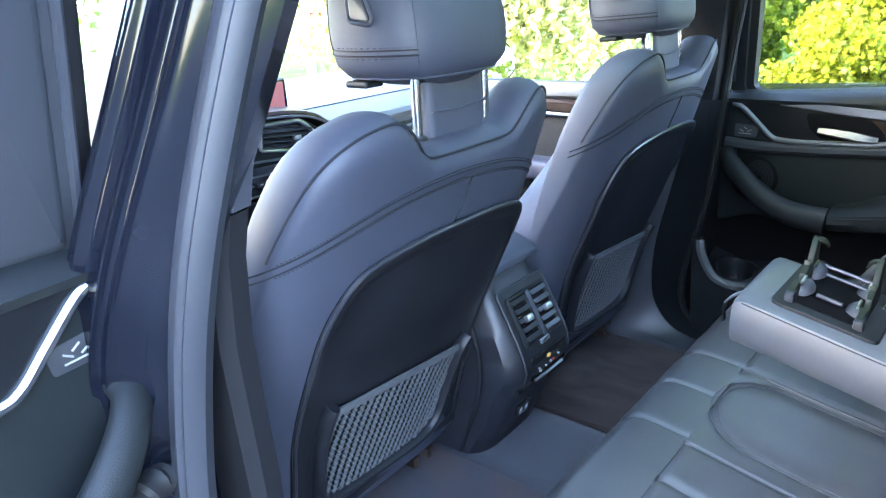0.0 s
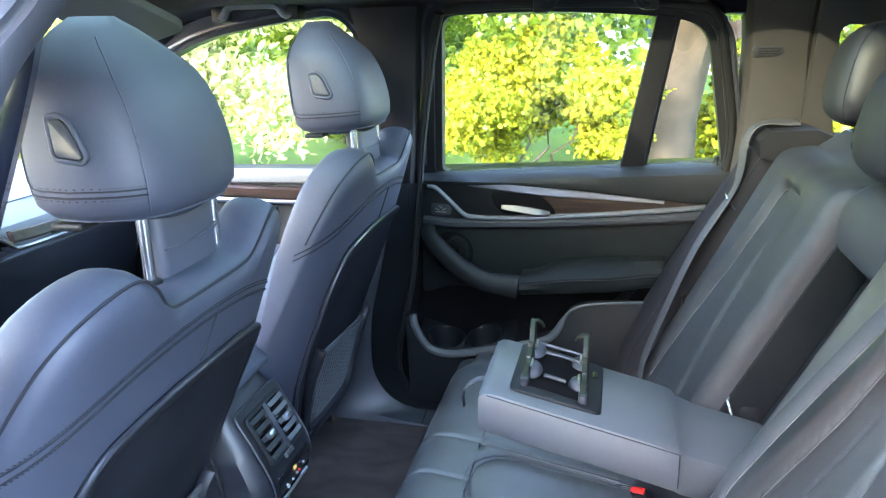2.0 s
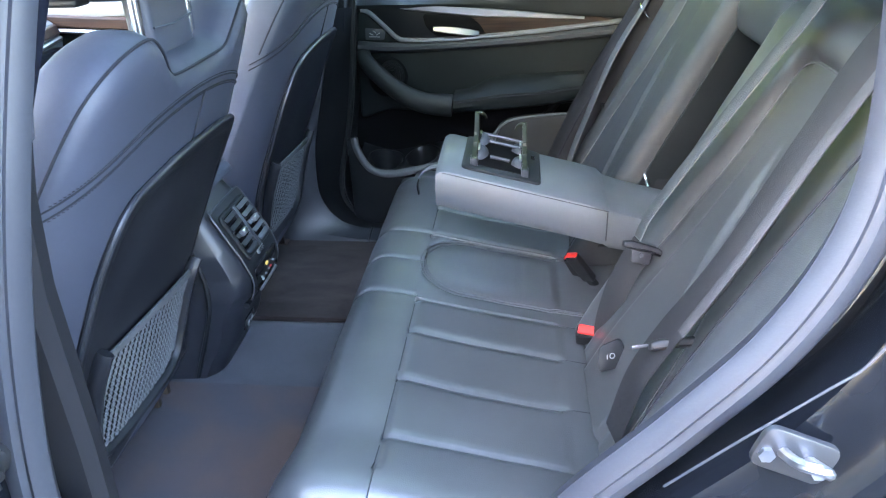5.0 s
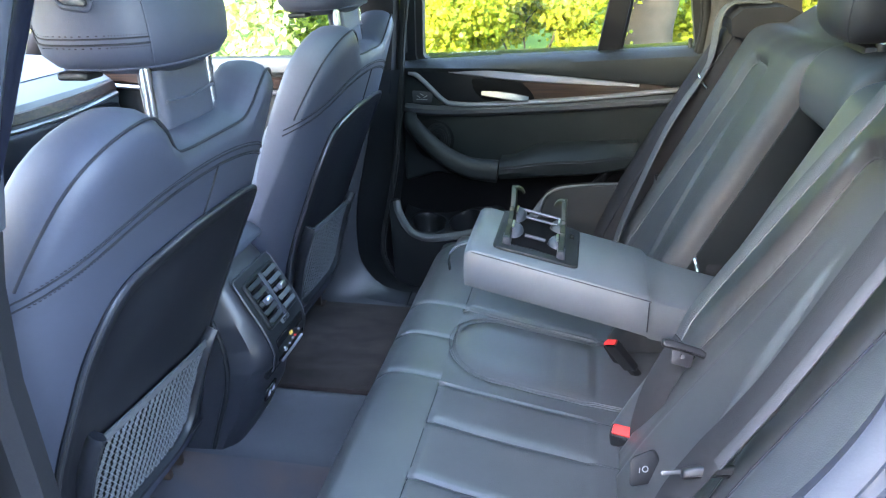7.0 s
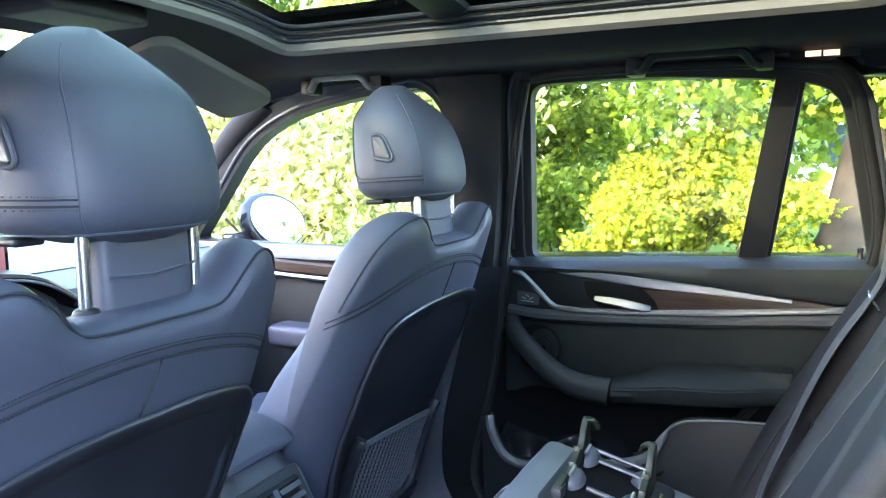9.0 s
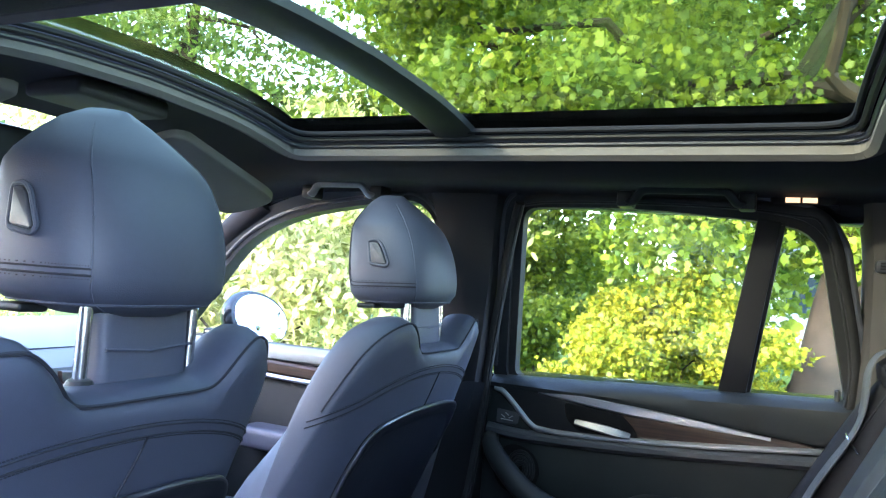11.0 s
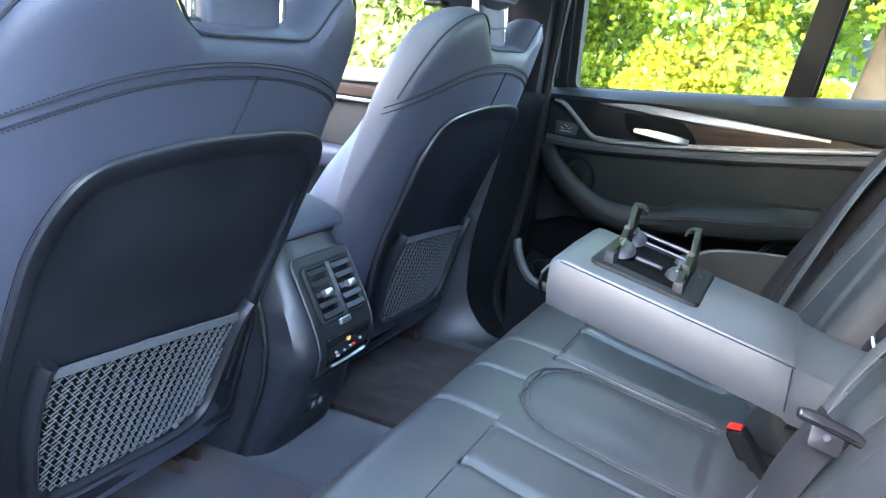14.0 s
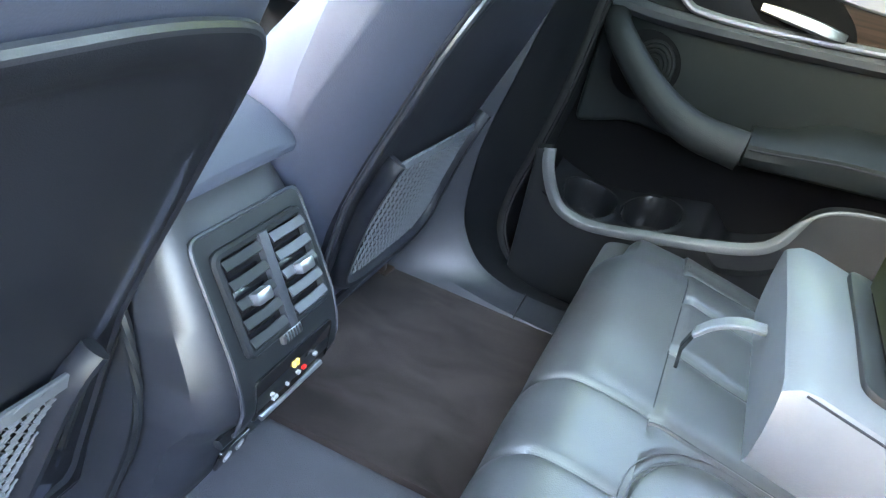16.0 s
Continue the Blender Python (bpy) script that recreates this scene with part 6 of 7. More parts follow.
hg = thing("hinge_assembly", "black hinge and ribbed cable sleeve in the open doorway", "hinge", (-0.81, 0.03, 0.74))
part("hinge_arm", box((-0.90, -0.02, 0.80), (-0.80, 0.05, 0.835), 0.008, 2), BODY_PAINT, hg)
part("hinge_leaf", box((-0.835, -0.005, 0.76), (-0.80, 0.06, 0.88), 0.006, 2), PLASTIC, hg)
sl_path = smooth_path([(-0.80, -0.01, 0.86), (-0.83, -0.03, 0.875), (-0.865, -0.035, 0.86), (-0.89, -0.02, 0.83)], 8)
part("cable_sleeve", tube(sl_path, 0.017, None, 12, (0, 0, 1), scale=lambda t: 1.0 + 0.12 * math.sin(t * 60)), DARK_RUBBER, hg, "ribbed black cable sleeve")

# ---- front of the cabin ----
rings = []
for x in lin(-0.74, 0.74, 30):
    u = abs(x) / 0.74
    hump = 0.05 * math.exp(-((x + 0.37) / 0.2) ** 2)
    rings.append([Vector((x, y, z)) for y, z in ((0.98, 0.50), (0.86, 0.70), (0.80, 0.86), (0.785, 0.98), (0.80, 1.028 + hump * 0.4), (0.86, 1.066 + hump * 0.7), (1.0, 1.094 + hump * 0.4), (1.25, 1.104), (1.5, 1.06), (1.5, 0.5))])
dash = thing("dashboard", "grey-black padded dashboard below the windscreen", "dashboard", (0, 0.9, 0.6))
part("dash_body", loft(rings), DASH_TOP, dash)
part("dash_seam", tube([r[5] + Vector((0, 0, 0.0008)) for r in rings], 0.0014, None, 6), THREAD, dash)
dt = thing("dash_trim", "curved wood and silver dashboard trim", "trim", (0.3, 0.78, 0.98))
hump = smooth_path([(-0.30, 0.725, 1.075), (-0.18, 0.722, 1.098), (-0.05, 0.720, 1.098), (0.05, 0.720, 1.088), (0.11, 0.722, 1.070), (0.154, 0.726, 1.045), (0.225, 0.745, 1.000)], 6)
wood = part("wood_band", loft([[p + Vector(q) for q in ((0, 0.0, -0.010), (0, -0.004, -0.002), (0, 0.002, 0.005), (0, 0.05, 0.012), (0, 0.085, 0.008), (0, 0.085, -0.03))] for p in hump]), WOOD, dt, "dark grained wood hood over the vents")
part("wood_edge", tube([p + Vector((0, -0.004, -0.008)) for p in hump], 0.0035, None, 7), SATIN, wood, "bright lower edge of the wood")
line = smooth_path([(0.205, 0.752, 1.000), (0.24, 0.756, 0.985), (0.35, 0.762, 0.978), (0.55, 0.768, 0.978), (0.72, 0.775, 0.990)], 6)
part("silver_band", sweep(line, ribbon(0.011, 0.016), (0, -1, 0.3)), SATIN, dt, "satin silver band")
line = smooth_path([(0.24, 0.764, 1.012), (0.35, 0.770, 1.004), (0.55, 0.775, 1.004), (0.72, 0.782, 1.014)], 6)
part("wood_strip", sweep(line, ribbon(0.030, 0.014), (0, -1, 0.3)), WOOD, dt, "dark grained wood strip")
part("glove_box", prism(rounded([(0.14, 0.968), (0.715, 0.968), (0.70, 0.70), (0.16, 0.70)], 0.02), lambda a, z, d: Vector((a, 0.80 - d + 0.25 * max(0.0, 0.90 - z), z)), 0.036, 0.008), PANEL_PLASTIC, dash, "black glove box")
stack = part("centre_console_face", prism(rounded([(-0.30, 1.082), (0.05, 1.082), (0.145, 1.02), (0.118, 0.93), (0.10, 0.84), (-0.28, 0.84)], 0.012), lambda a, z, d: Vector((a, 0.80 - d + 0.06 * (1.0 - z), z)), 0.070, 0.006), PLASTIC, dash, "black centre stack")
VENTS = (((-0.072, 1.074), (0.046, 1.070), (0.068, 1.056), (0.122, 1.007), (0.082, 0.991), (-0.074, 1.016)), ((-0.112, 1.074), (-0.235, 1.066), (-0.262, 1.05), (-0.29, 1.005), (-0.25, 0.99), (-0.110, 1.016)))
for corners in VENTS:
    mx = sum(c[0] for c in corners) / 6
    av = thing("dash_vent", "black slatted dashboard air vent in a silver frame", "vent", (mx, 0.73, 1.03), group="dash vents")
    fo = rounded(list(corners), 0.008)
    frm = part("vent_frame", tube([Vector((a, 0.727 + 0.06 * (1.0 - z), z)) for a, z in fo], 0.006, None, 8, (0, -1, 0), True), SATIN, av)
    part("vent_well", prism(fo, lambda a, z, d: Vector((a, 0.7295 + 0.06 * (1.0 - z) - d, z)), 0.002, 0.0005, 1), GLOSS_BLACK, av)
    near, far, low, top = corners[0][0], corners[3][0], corners[5], corners[0]
    for i in range(4):
        t = 0.16 + 0.21 * i
        z0, z1 = low[1] + (top[1] - low[1]) * t, 0.996 + 0.064 * t
        end = corners[4][0] + (far - corners[4][0]) * min(1, t * 2.4) if t < 0.42 else far + (corners[2][0] - far) * (t - 0.35) / 0.6
        part("vent_slat", sweep([Vector((near, 0.724 + 0.06 * (1 - z0), z0)), Vector(((near + end) / 2, 0.720 + 0.06 * (1 - z0), (z0 + z1) / 2)), Vector((end, 0.724 + 0.06 * (1 - z1), z1))], ribbon(0.012, 0.003), (0, -0.5, 0.85)), GREY_PLASTIC, av)
    part("vent_tab", box((mx - 0.012, 0.708, 1.026), (mx + 0.012, 0.720, 1.036), 0.003), SATIN, av, "satin vent tab")
part("hazard_key", box((-0.100, 0.716, 1.030), (-0.084, 0.728, 1.056), 0.003), RED, stack, "red hazard key")
cl = thing("climate_controls", "gloss black climate strip with silver keys", "controls", (0.0, 0.74, 0.90))


def on_stack(a, z, d):
    return Vector((a, 0.732 + 0.06 * (1.0 - z) - d, z))


part("panel", prism(rounded([(-0.27, 0.985), (0.095, 0.972), (0.075, 0.895), (-0.26, 0.90)], 0.006), on_stack, 0.006, 0.002), GLOSS_BLACK, cl)
for za, zb, xe, r in ((1.004, 0.977, 0.098, 0.0035), (0.962, 0.952, 0.075, 0.0022), (0.915, 0.902, 0.06, 0.003)):
    part("silver_line", tube([on_stack(-0.26, za, 0.007), on_stack(xe, zb, 0.007)], r, None, 6), SATIN, cl)
for i in range(9):
    a = -0.235 + 0.028 * i
    z = 0.938 - 0.05 * (a + 0.2) * 0.5
    part("key", prism(rounded([(a, z + 0.008), (a + 0.022, z + 0.0075), (a + 0.022, z - 0.0075), (a, z - 0.007)], 0.003), on_stack, 0.009, 0.002), PLASTIC, cl)
    part("key_mark", prism([(a + 0.006, z + 0.002), (a + 0.016, z + 0.002), (a + 0.016, z - 0.001), (a + 0.006, z - 0.001)], on_stack, 0.0096, 0.0003, 1), WHITE, cl)
for a in (-0.22, -0.17, -0.12, -0.02, 0.03):
    part("key_mark", prism([(a, 0.972), (a + 0.014, 0.971), (a + 0.014, 0.968), (a, 0.969)], on_stack, 0.0066, 0.0003, 1), WHITE, cl)
for a in (-0.21, 0.022):
    part("knob", tube([on_stack(a, 0.924, 0.004), on_stack(a, 0.925, 0.020)], 0.014, None, 18, (1, 0, 0)), SATIN, cl)
scr = thing("dash_screen", "upright dash display with a reddish picture", "screen", (-0.03, 0.83, 1.06))
part("case", prism(rounded([(-0.16, 1.055), (0.10, 1.055), (0.10, 1.165), (-0.16, 1.165)], 0.012), lambda a, z, d: Vector((a, 0.84 - d, z)), 0.02, 0.004), GLOSS_BLACK, scr)
part("display", prism([(-0.15, 1.065), (0.09, 1.065), (0.09, 1.155), (-0.15, 1.155)], lambda a, z, d: Vector((a, 0.84 - d, z)), 0.0215, 0.0005, 1), SCREEN, scr)
# front passenger door and window
fd = thing("door_3", "closed front passenger door with wood and silver trim", "car door", (0.84, 0.5, 0.4), kind="structure")
fo = rounded([(0.085, 0.38), (0.09, 1.075), (1.10, 1.06), (1.05, 0.5), (0.95, 0.38)], 0.03)
part("panel", prism(fo, lambda y, z, d: Vector((0.90 - d, y, z)), 0.13, 0.015, 3), SOFT_PLASTIC, fd)
part("belt_pad", sweep(smooth_path([(0.765, 0.09, 1.065), (0.765, 0.5, 1.06), (0.775, 1.05, 1.055)], 6), ribbon(0.04, 0.04, 0.4), (-1, 0, 0.4)), DASH_TOP, fd)
part("wood_inlay", sweep(smooth_path([(0.757, 0.10, 1.012), (0.755, 0.5, 1.018), (0.757, 0.85, 1.035), (0.77, 1.03, 1.048)], 6), ribbon(0.035, 0.02), (-1, 0, 0)), WOOD, fd, "dark grained wood inlay")
part("silver_strip", sweep(smooth_path([(0.752, 0.10, 0.99), (0.75, 0.5, 0.993), (0.752, 0.85, 1.008), (0.766, 1.03, 1.028)], 6), ribbon(0.012, 0.016), (-1, 0, 0)), SATIN, fd, "satin silver strip")
part("armrest", box((0.69, 0.14, 0.80), (0.78, 0.62, 0.86), 0.02, 3), LEATHER, fd)
FW = rounded([(0.065, 1.078), (0.05, 1.44), (0.10, 1.488), (0.32, 1.464), (0.49, 1.432), (0.645, 1.362), (0.95, 1.08)], [0.02, 0.05, 0.03, 0.1, 0.1, 0.1, 0.03], 5)
fput = lambda off: (lambda y, z, d: Vector((window_x(z) + off - d, y, z)))
fb = bmesh.new()
ring_between(grown(FW, 0.05), FW, fput(0.03), 0.0, 0.05, fb)
part("window_frame", fb, PLASTIC, fd)
part("frame_lip", tube([fput(-0.02)(y, z, 0) for y, z in grown(FW, 0.018) if z > 1.09], 0.006, None, 7), RUBBER, fd)
g = part("window_pane", prism(grown(FW, 0.01), fput(0.02), 0.004, 0.001, 1), FRONT_GLASS, fd, "", True)
g.visible_shadow = False
# front driver door, closed
fl = thing("door_4", "closed front driver door seen from behind", "car door", (-0.84, 0.5, 0.4), kind="structure")
part("panel", prism(fo, lambda y, z, d: Vector((-0.90 + d, y, z)), 0.13, 0.015, 3), SOFT_PLASTIC, fl)
fb = bmesh.new()
ring_between(grown(FW, 0.05), FW, lambda y, z, d: Vector((-window_x(z) - 0.03 + d, y, z)), 0.0, 0.05, fb)
part("window_frame", fb, PLASTIC, fl)
g = part("window_pane", prism(grown(FW, 0.01), lambda y, z, d: Vector((-window_x(z) - 0.02 + d, y, z)), 0.004, 0.001, 1), FRONT_GLASS, fl, "", True)
g.visible_shadow = False
# windscreen, bulkhead, visors
g = solo("window_front", grid(lambda x, t: (x * (0.60 + 0.15 * t), 0.60 + 0.78 * t + 0.10 * (1 - x * x), 1.455 - 0.40 * t), lin(-1, 1, 16), lin(0, 1, 8)), FRONT_GLASS, "clear raked windscreen", "windscreen", kind="structure")
g.visible_shadow = False
solo("wall_bulkhead", box((-0.86, 1.42, 0.37), (0.86, 1.5, 1.02), 0.01), PLASTIC, "dark bulkhead", "wall", kind="structure")
solo("bonnet", grid(lambda x, y: (x, y, 1.02 - 0.06 * (y - 1.4) - 0.05 * x * x), lin(-0.8, 0.8, 12), lin(1.40, 2.6, 10)), BODY_PAINT, "black car bonnet beyond the windscreen", "bonnet", kind="structure")
for k in (1, -1):
    v = thing("sun_visor", "folded grey sun visor with a printed label", "sun visor", (k * 0.36, 0.47, 1.50), group="sun visors")
    vo = rounded([(k * 0.16, 0.40), (k * 0.52, 0.42), (k * 0.555, 0.49), (k * 0.53, 0.575), (k * 0.16, 0.56)], 0.04)
    part("flap", prism(vo, lambda a, b, d: Vector((a, b, roof_z(a, b) - 0.024 - d - 0.10 * (b - 0.37))), 0.018, 0.006), SUN_PALE_CLOTH, v)
    lo = [(k * 0.28, 0.42), (k * 0.40, 0.43), (k * 0.40, 0.46), (k * 0.28, 0.45)]
    part("label_card", prism(lo, lambda a, b, d: Vector((a, b, roof_z(a, b) - 0.042 - d - 0.10 * (b - 0.37))), 0.0015, 0.0004, 1), WHITE, v, "white printed label")
oc = solo("overhead_console", box((-0.10, 0.36, 1.562), (0.10, 0.50, 1.595), 0.012, 3), PILLAR_TRIM, "grey overhead console with map lamps", "console")
mir = thing("rear_view_mirror", "black interior mirror below the windscreen top", "mirror", (-0.02, 0.60, 1.44))
part("case", box((-0.21, 0.60, 1.368), (0.025, 0.64, 1.440), 0.024, 3), PLASTIC, mir)
part("sensor_housing", box((-0.17, 0.585, 1.432), (0.0, 0.70, 1.525), 0.015, 2), PLASTIC, mir, "black sensor housing")
part("stem", tube([Vector((-0.09, 0.63, 1.43)), Vector((-0.08, 0.66, 1.455)), Vector((-0.07, 0.68, 1.475))], 0.012, None, 8), PLASTIC, mir)
part("mirror_glass", box((-0.20, 0.596, 1.376), (0.015, 0.601, 1.432), 0.002, 1), MIRROR, mir)
wm = thing("wing_mirror", "black wing mirror with a bright reflection", "mirror", (0.93, 0.82, 1.12))
sh = [(0.125 * math.cos(t) * (1.1 if math.cos(t) > 0 else 0.95), 0.085 * math.sin(t)) for t in lin(0, 2 * math.pi, 33)[:-1]]
rings = []
for k, d in ((1.0, 0.0), (1.04, 0.012), (1.0, 0.04), (0.8, 0.075), (0.4, 0.10), (0.05, 0.108)):
    rings.append([Vector((0.975 + a * k * 0.95, 0.80 + d + (-0.1 * a + 0.45 * b) * (1 - d / 0.12), 1.128 + b * k)) for a, b in sh])
part("shell", loft(rings), BODY_PAINT, wm)
part("mirror_glass", loft([[Vector((0.975 + a * 0.9 * 0.95 * q, 0.794 + (-0.1 * a + 0.45 * b) * q, 1.128 + b * 0.9 * q)) for a, b in sh] for q in (1.0, 0.02)], True), MIRROR, wm)
part("foot", box((0.80, 0.82, 1.065), (0.90, 0.87, 1.10), 0.012, 3), BODY_PAINT, wm)


# ---- wheels under the car ----
def car_wheel(x, y):
    w = thing("car_wheel", "black road wheel standing on the driveway", "wheel", (x, y, 0.03), group="road wheels")
    tyre = [[Vector((x + dx, y + r * math.cos(a), 0.385 + r * math.sin(a))) for a in lin(0, 2 * math.pi, 49)[:-1]] for dx, r in ((-0.11, 0.25), (-0.115, 0.32), (-0.09, 0.35), (0.0, 0.355), (0.09, 0.35), (0.115, 0.32), (0.11, 0.25))]
    part("tyre", loft(tyre, False), DARK_RUBBER, w)
    rim = part("rim", loft([[Vector((x + dx, y + r * math.cos(a), 0.385 + r * math.sin(a))) for a in lin(0, 2 * math.pi, 49)[:-1]] for dx, r in ((-0.10, 0.252), (-0.09, 0.235), (0.09, 0.235), (0.10, 0.252))]), GREY_PLASTIC, w)
    for i in range(5):
        a = 2 * math.pi * i / 5
        for sx in (-0.095, 0.095):
            part("spoke", tube([Vector((x + sx, y, 0.385)), Vector((x + sx, y + 0.24 * math.cos(a), 0.385 + 0.24 * math.sin(a)))], 0.018, None, 6, (1, 0, 0)), GREY_PLASTIC, rim)
    return w


for wx in (-0.76, 0.76):
    for wy in (1.75, -1.35):
        car_wheel(wx, wy)


# ---- outdoors ----
GRASS = material("lawn_grass", (0.045, 0.10, 0.014), 0.9, spec=0.1, grain=0.6, grain_size=30, stain=0.7, stain_size=0.8, second=(0.11, 0.17, 0.03), bump=1.0, bump_size=60)
DRIVE = material("driveway", (0.040, 0.041, 0.044), 0.9, grain=0.5, grain_size=60, stain=0.5, stain_size=1.5, second=(0.070, 0.070, 0.072), bump=0.8, bump_size=90)
BARK = material("bark", (0.022, 0.018, 0.013), 0.9, spec=0.2, grain=0.5, grain_size=30, stain=0.6, stain_size=5, second=(0.050, 0.040, 0.028), bump=1.0, bump_size=40)
MAPLE = material("maple_leaves", (0.045, 0.095, 0.008), 0.5, spec=0.3, island=1.0, second=(0.19, 0.25, 0.014), trans=0.45)
GOLD = material("yellow_green_leaves", (0.09, 0.14, 0.010), 0.5, spec=0.3, island=1.0, second=(0.36, 0.35, 0.018), trans=0.4)
DARK_LEAF = material("dark_leaves", (0.05, 0.10, 0.014), 0.55, spec=0.35, island=1.0, second=(0.15, 0.22, 0.03), trans=0.35)
# leaf colour lightened to carry the sun glare on the shrub
GLARE_LEAF = material("glare_pale_leaves", (0.24, 0.28, 0.06), 0.5, spec=0.3, island=1.0, second=(0.62, 0.60, 0.30), trans=0.4)
SIDING = material("white_siding", (0.72, 0.72, 0.70), 0.7, grain=0.2, grain_size=20, stain=0.3, stain_size=1)
ROOFING = material("grey_shingles", (0.16, 0.15, 0.15), 0.9, grain=0.5, grain_size=12, stain=0.4)
PANE = material("house_pane", (0.05, 0.07, 0.09), 0.1, stain=0.3)
WHITE_PAINT = material("white_paint", (0.78, 0.78, 0.76), 0.5, grain=0.1, stain=0.15)

LEAF = [(0, -0.40), (0.24, -0.38), (0.40, -0.22), (0.30, -0.04), (0.52, 0.16), (0.30, 0.24), (0.16, 0.26), (0.0, 0.58), (-0.16, 0.26), (-0.30, 0.24), (-0.52, 0.16), (-0.30, -0.04), (-0.40, -0.22), (-0.24, -0.38)]
OVAL = [(0, -0.5), (0.2, -0.15), (0.17, 0.2), (0, 0.5), (-0.17, 0.2), (-0.2, -0.15)]


def leaf_mesh(rng, clumps, n, size, shape, face_to=(-0.6, 0.1, 0.6)):
    """Single leaves scattered through clumps of (x, y, z, rx, ry, rz), thicker towards each clump's rim."""
    shape = np.array(shape)
    k = len(shape)
    c = np.array(clumps, float)
    vol = c[:, 3] * c[:, 4] * c[:, 5]
    pick = rng.choice(len(c), n, p=vol ** 0.7 / (vol ** 0.7).sum())
    d = rng.normal(size=(n, 3))
    d /= np.linalg.norm(d, axis=1)[:, None]
    r = rng.random(n) ** 0.45
    # branch tufts: push leaves towards a few hundred twig centres
    pos = c[pick, :3] + d * r[:, None] * c[pick, 3:]
    tw = pos[rng.choice(n, max(8, n // 14))]
    own = rng.integers(0, len(tw), n)
    near = rng.random(n) < 0.6
    pos[near] = tw[own[near]] + rng.normal(size=(near.sum(), 3)) * size * np.array([1.5, 1.5, 0.7])
    nor = np.array(face_to) * 0.9 + rng.normal(size=(n, 3)) * 1.05
    nor /= np.linalg.norm(nor, axis=1)[:, None]
    tip = rng.normal(size=(n, 3)) + np.array([0, 0, -0.8])
    tip -= nor * (tip * nor).sum(1)[:, None]
    tip /= np.linalg.norm(tip, axis=1)[:, None]
    side = np.cross(tip, nor)
    s = size * (0.6 + 0.7 * rng.random(n))
    droop = -(shape[:, 0] ** 2)[None, :, None] * nor[:, None, :] * 0.5
    v = pos[:, None, :] + s[:, None, None] * (side[:, None, :] * shape[None, :, 0:1] + tip[:, None, :] * shape[None, :, 1:2] + droop)
    me = bpy.data.meshes.new("leaves")
    me.from_pydata(v.reshape(-1, 3).tolist(), [], np.arange(n * k).reshape(n, k).tolist())
    return me


def limb_path(rng, a, b, wob):
    a, b = Vector(a), Vector(b)
    return [a.lerp(b, t) + Vector(rng.normal(size=3)) * wob * math.sin(math.pi * t) for t in lin(0, 1, 6)]


def tree(name, label, cat, base, top, r0, clumps, n, size, mat, shape, seed, limbs=7, group=""):
    rng = np.random.default_rng(seed)
    t = thing(name, label, cat, base, group=group)
    if r0:
        path = smooth_path(limb_path(rng, (base[0], base[1], -0.1), top, 0.06), 3)
        bm = tube(path, r0, None, 12, (1, 0, 0), scale=lambda u: (1.25 if u < 0.08 else 1.0) * (1 - 0.6 * u))
        for v in bm.verts:
            v.co += Vector((noise.noise(v.co * 4), noise.noise(v.co * 4 + Vector((7, 0, 0))), 0)) * r0 * 0.12
        part("trunk", bm, BARK, t, "grey-brown furrowed trunk")
        ends = rng.choice(len(clumps), min(limbs, len(clumps)), replace=False)
        for e in ends:
            c = clumps[e]
            s = path[int(len(path) * (0.45 + 0.5 * rng.random()))]
            part("limb", tube(smooth_path(limb_path(rng, s, c[:3], 0.15), 2), r0 * 0.35, None, 7, (0.3, 0.9, 0.1), scale=lambda u: 1 - 0.8 * u), BARK, t)
    else:
        for e in range(min(6, len(clumps))):
            c = clumps[e]
            part("stem", tube(smooth_path(limb_path(rng, (base[0] + 0.2 * e - 0.5, base[1], 0), c[:3], 0.1), 2), 0.018, None, 6, (0.3, 0.9, 0.1), scale=lambda u: 1 - 0.7 * u), BARK, t)
    me = leaf_mesh(rng, clumps, n, size, shape)
    me.materials.append(mat)
    ob = new("crown", me)
    ob.parent = t
    ob.matrix_parent_inverse = Matrix.Translation(-Vector(base))
    tagged(ob, kind="stuff")
    return t


def clump_set(seed, n, lo, hi, r):
    rng = np.random.default_rng(seed)
    p = rng.uniform(lo, hi, (n, 3))
    q = rng.uniform(0.6, 1.3, (n, 3)) * np.array(r)
    return np.hstack([p, q]).tolist()


solo("ground", grid(lambda x, y: (x, y, 0.02 * noise.noise((x * 0.3, y * 0.3, 0)) * min(1, abs(x) / 6)), [-900, -200, -60, -30, -15, -8, -4, -2, 0, 2, 4, 6, 8, 12, 18, 30, 60, 200, 900], [-900, -200, -60, -30, -15, -8, -4, 0, 4, 8, 12, 18, 30, 60, 200, 900]), GRASS, "sunlit green lawn", "lawn", kind="structure")
solo("driveway", grid(lambda x, y: (x, y, 0.03), lin(-9, 2.1, 8), lin(-14, 30, 12)), DRIVE, "dark asphalt driveway under the car", "driveway", kind="structure")
# two unseen pale blocks, added so that low sun misses the cabin
SUN_BLOCK = material("pale_sun_block", (0.40, 0.39, 0.37), 0.9, grain=0.5, grain_size=14, stain=0.4, stain_size=2)
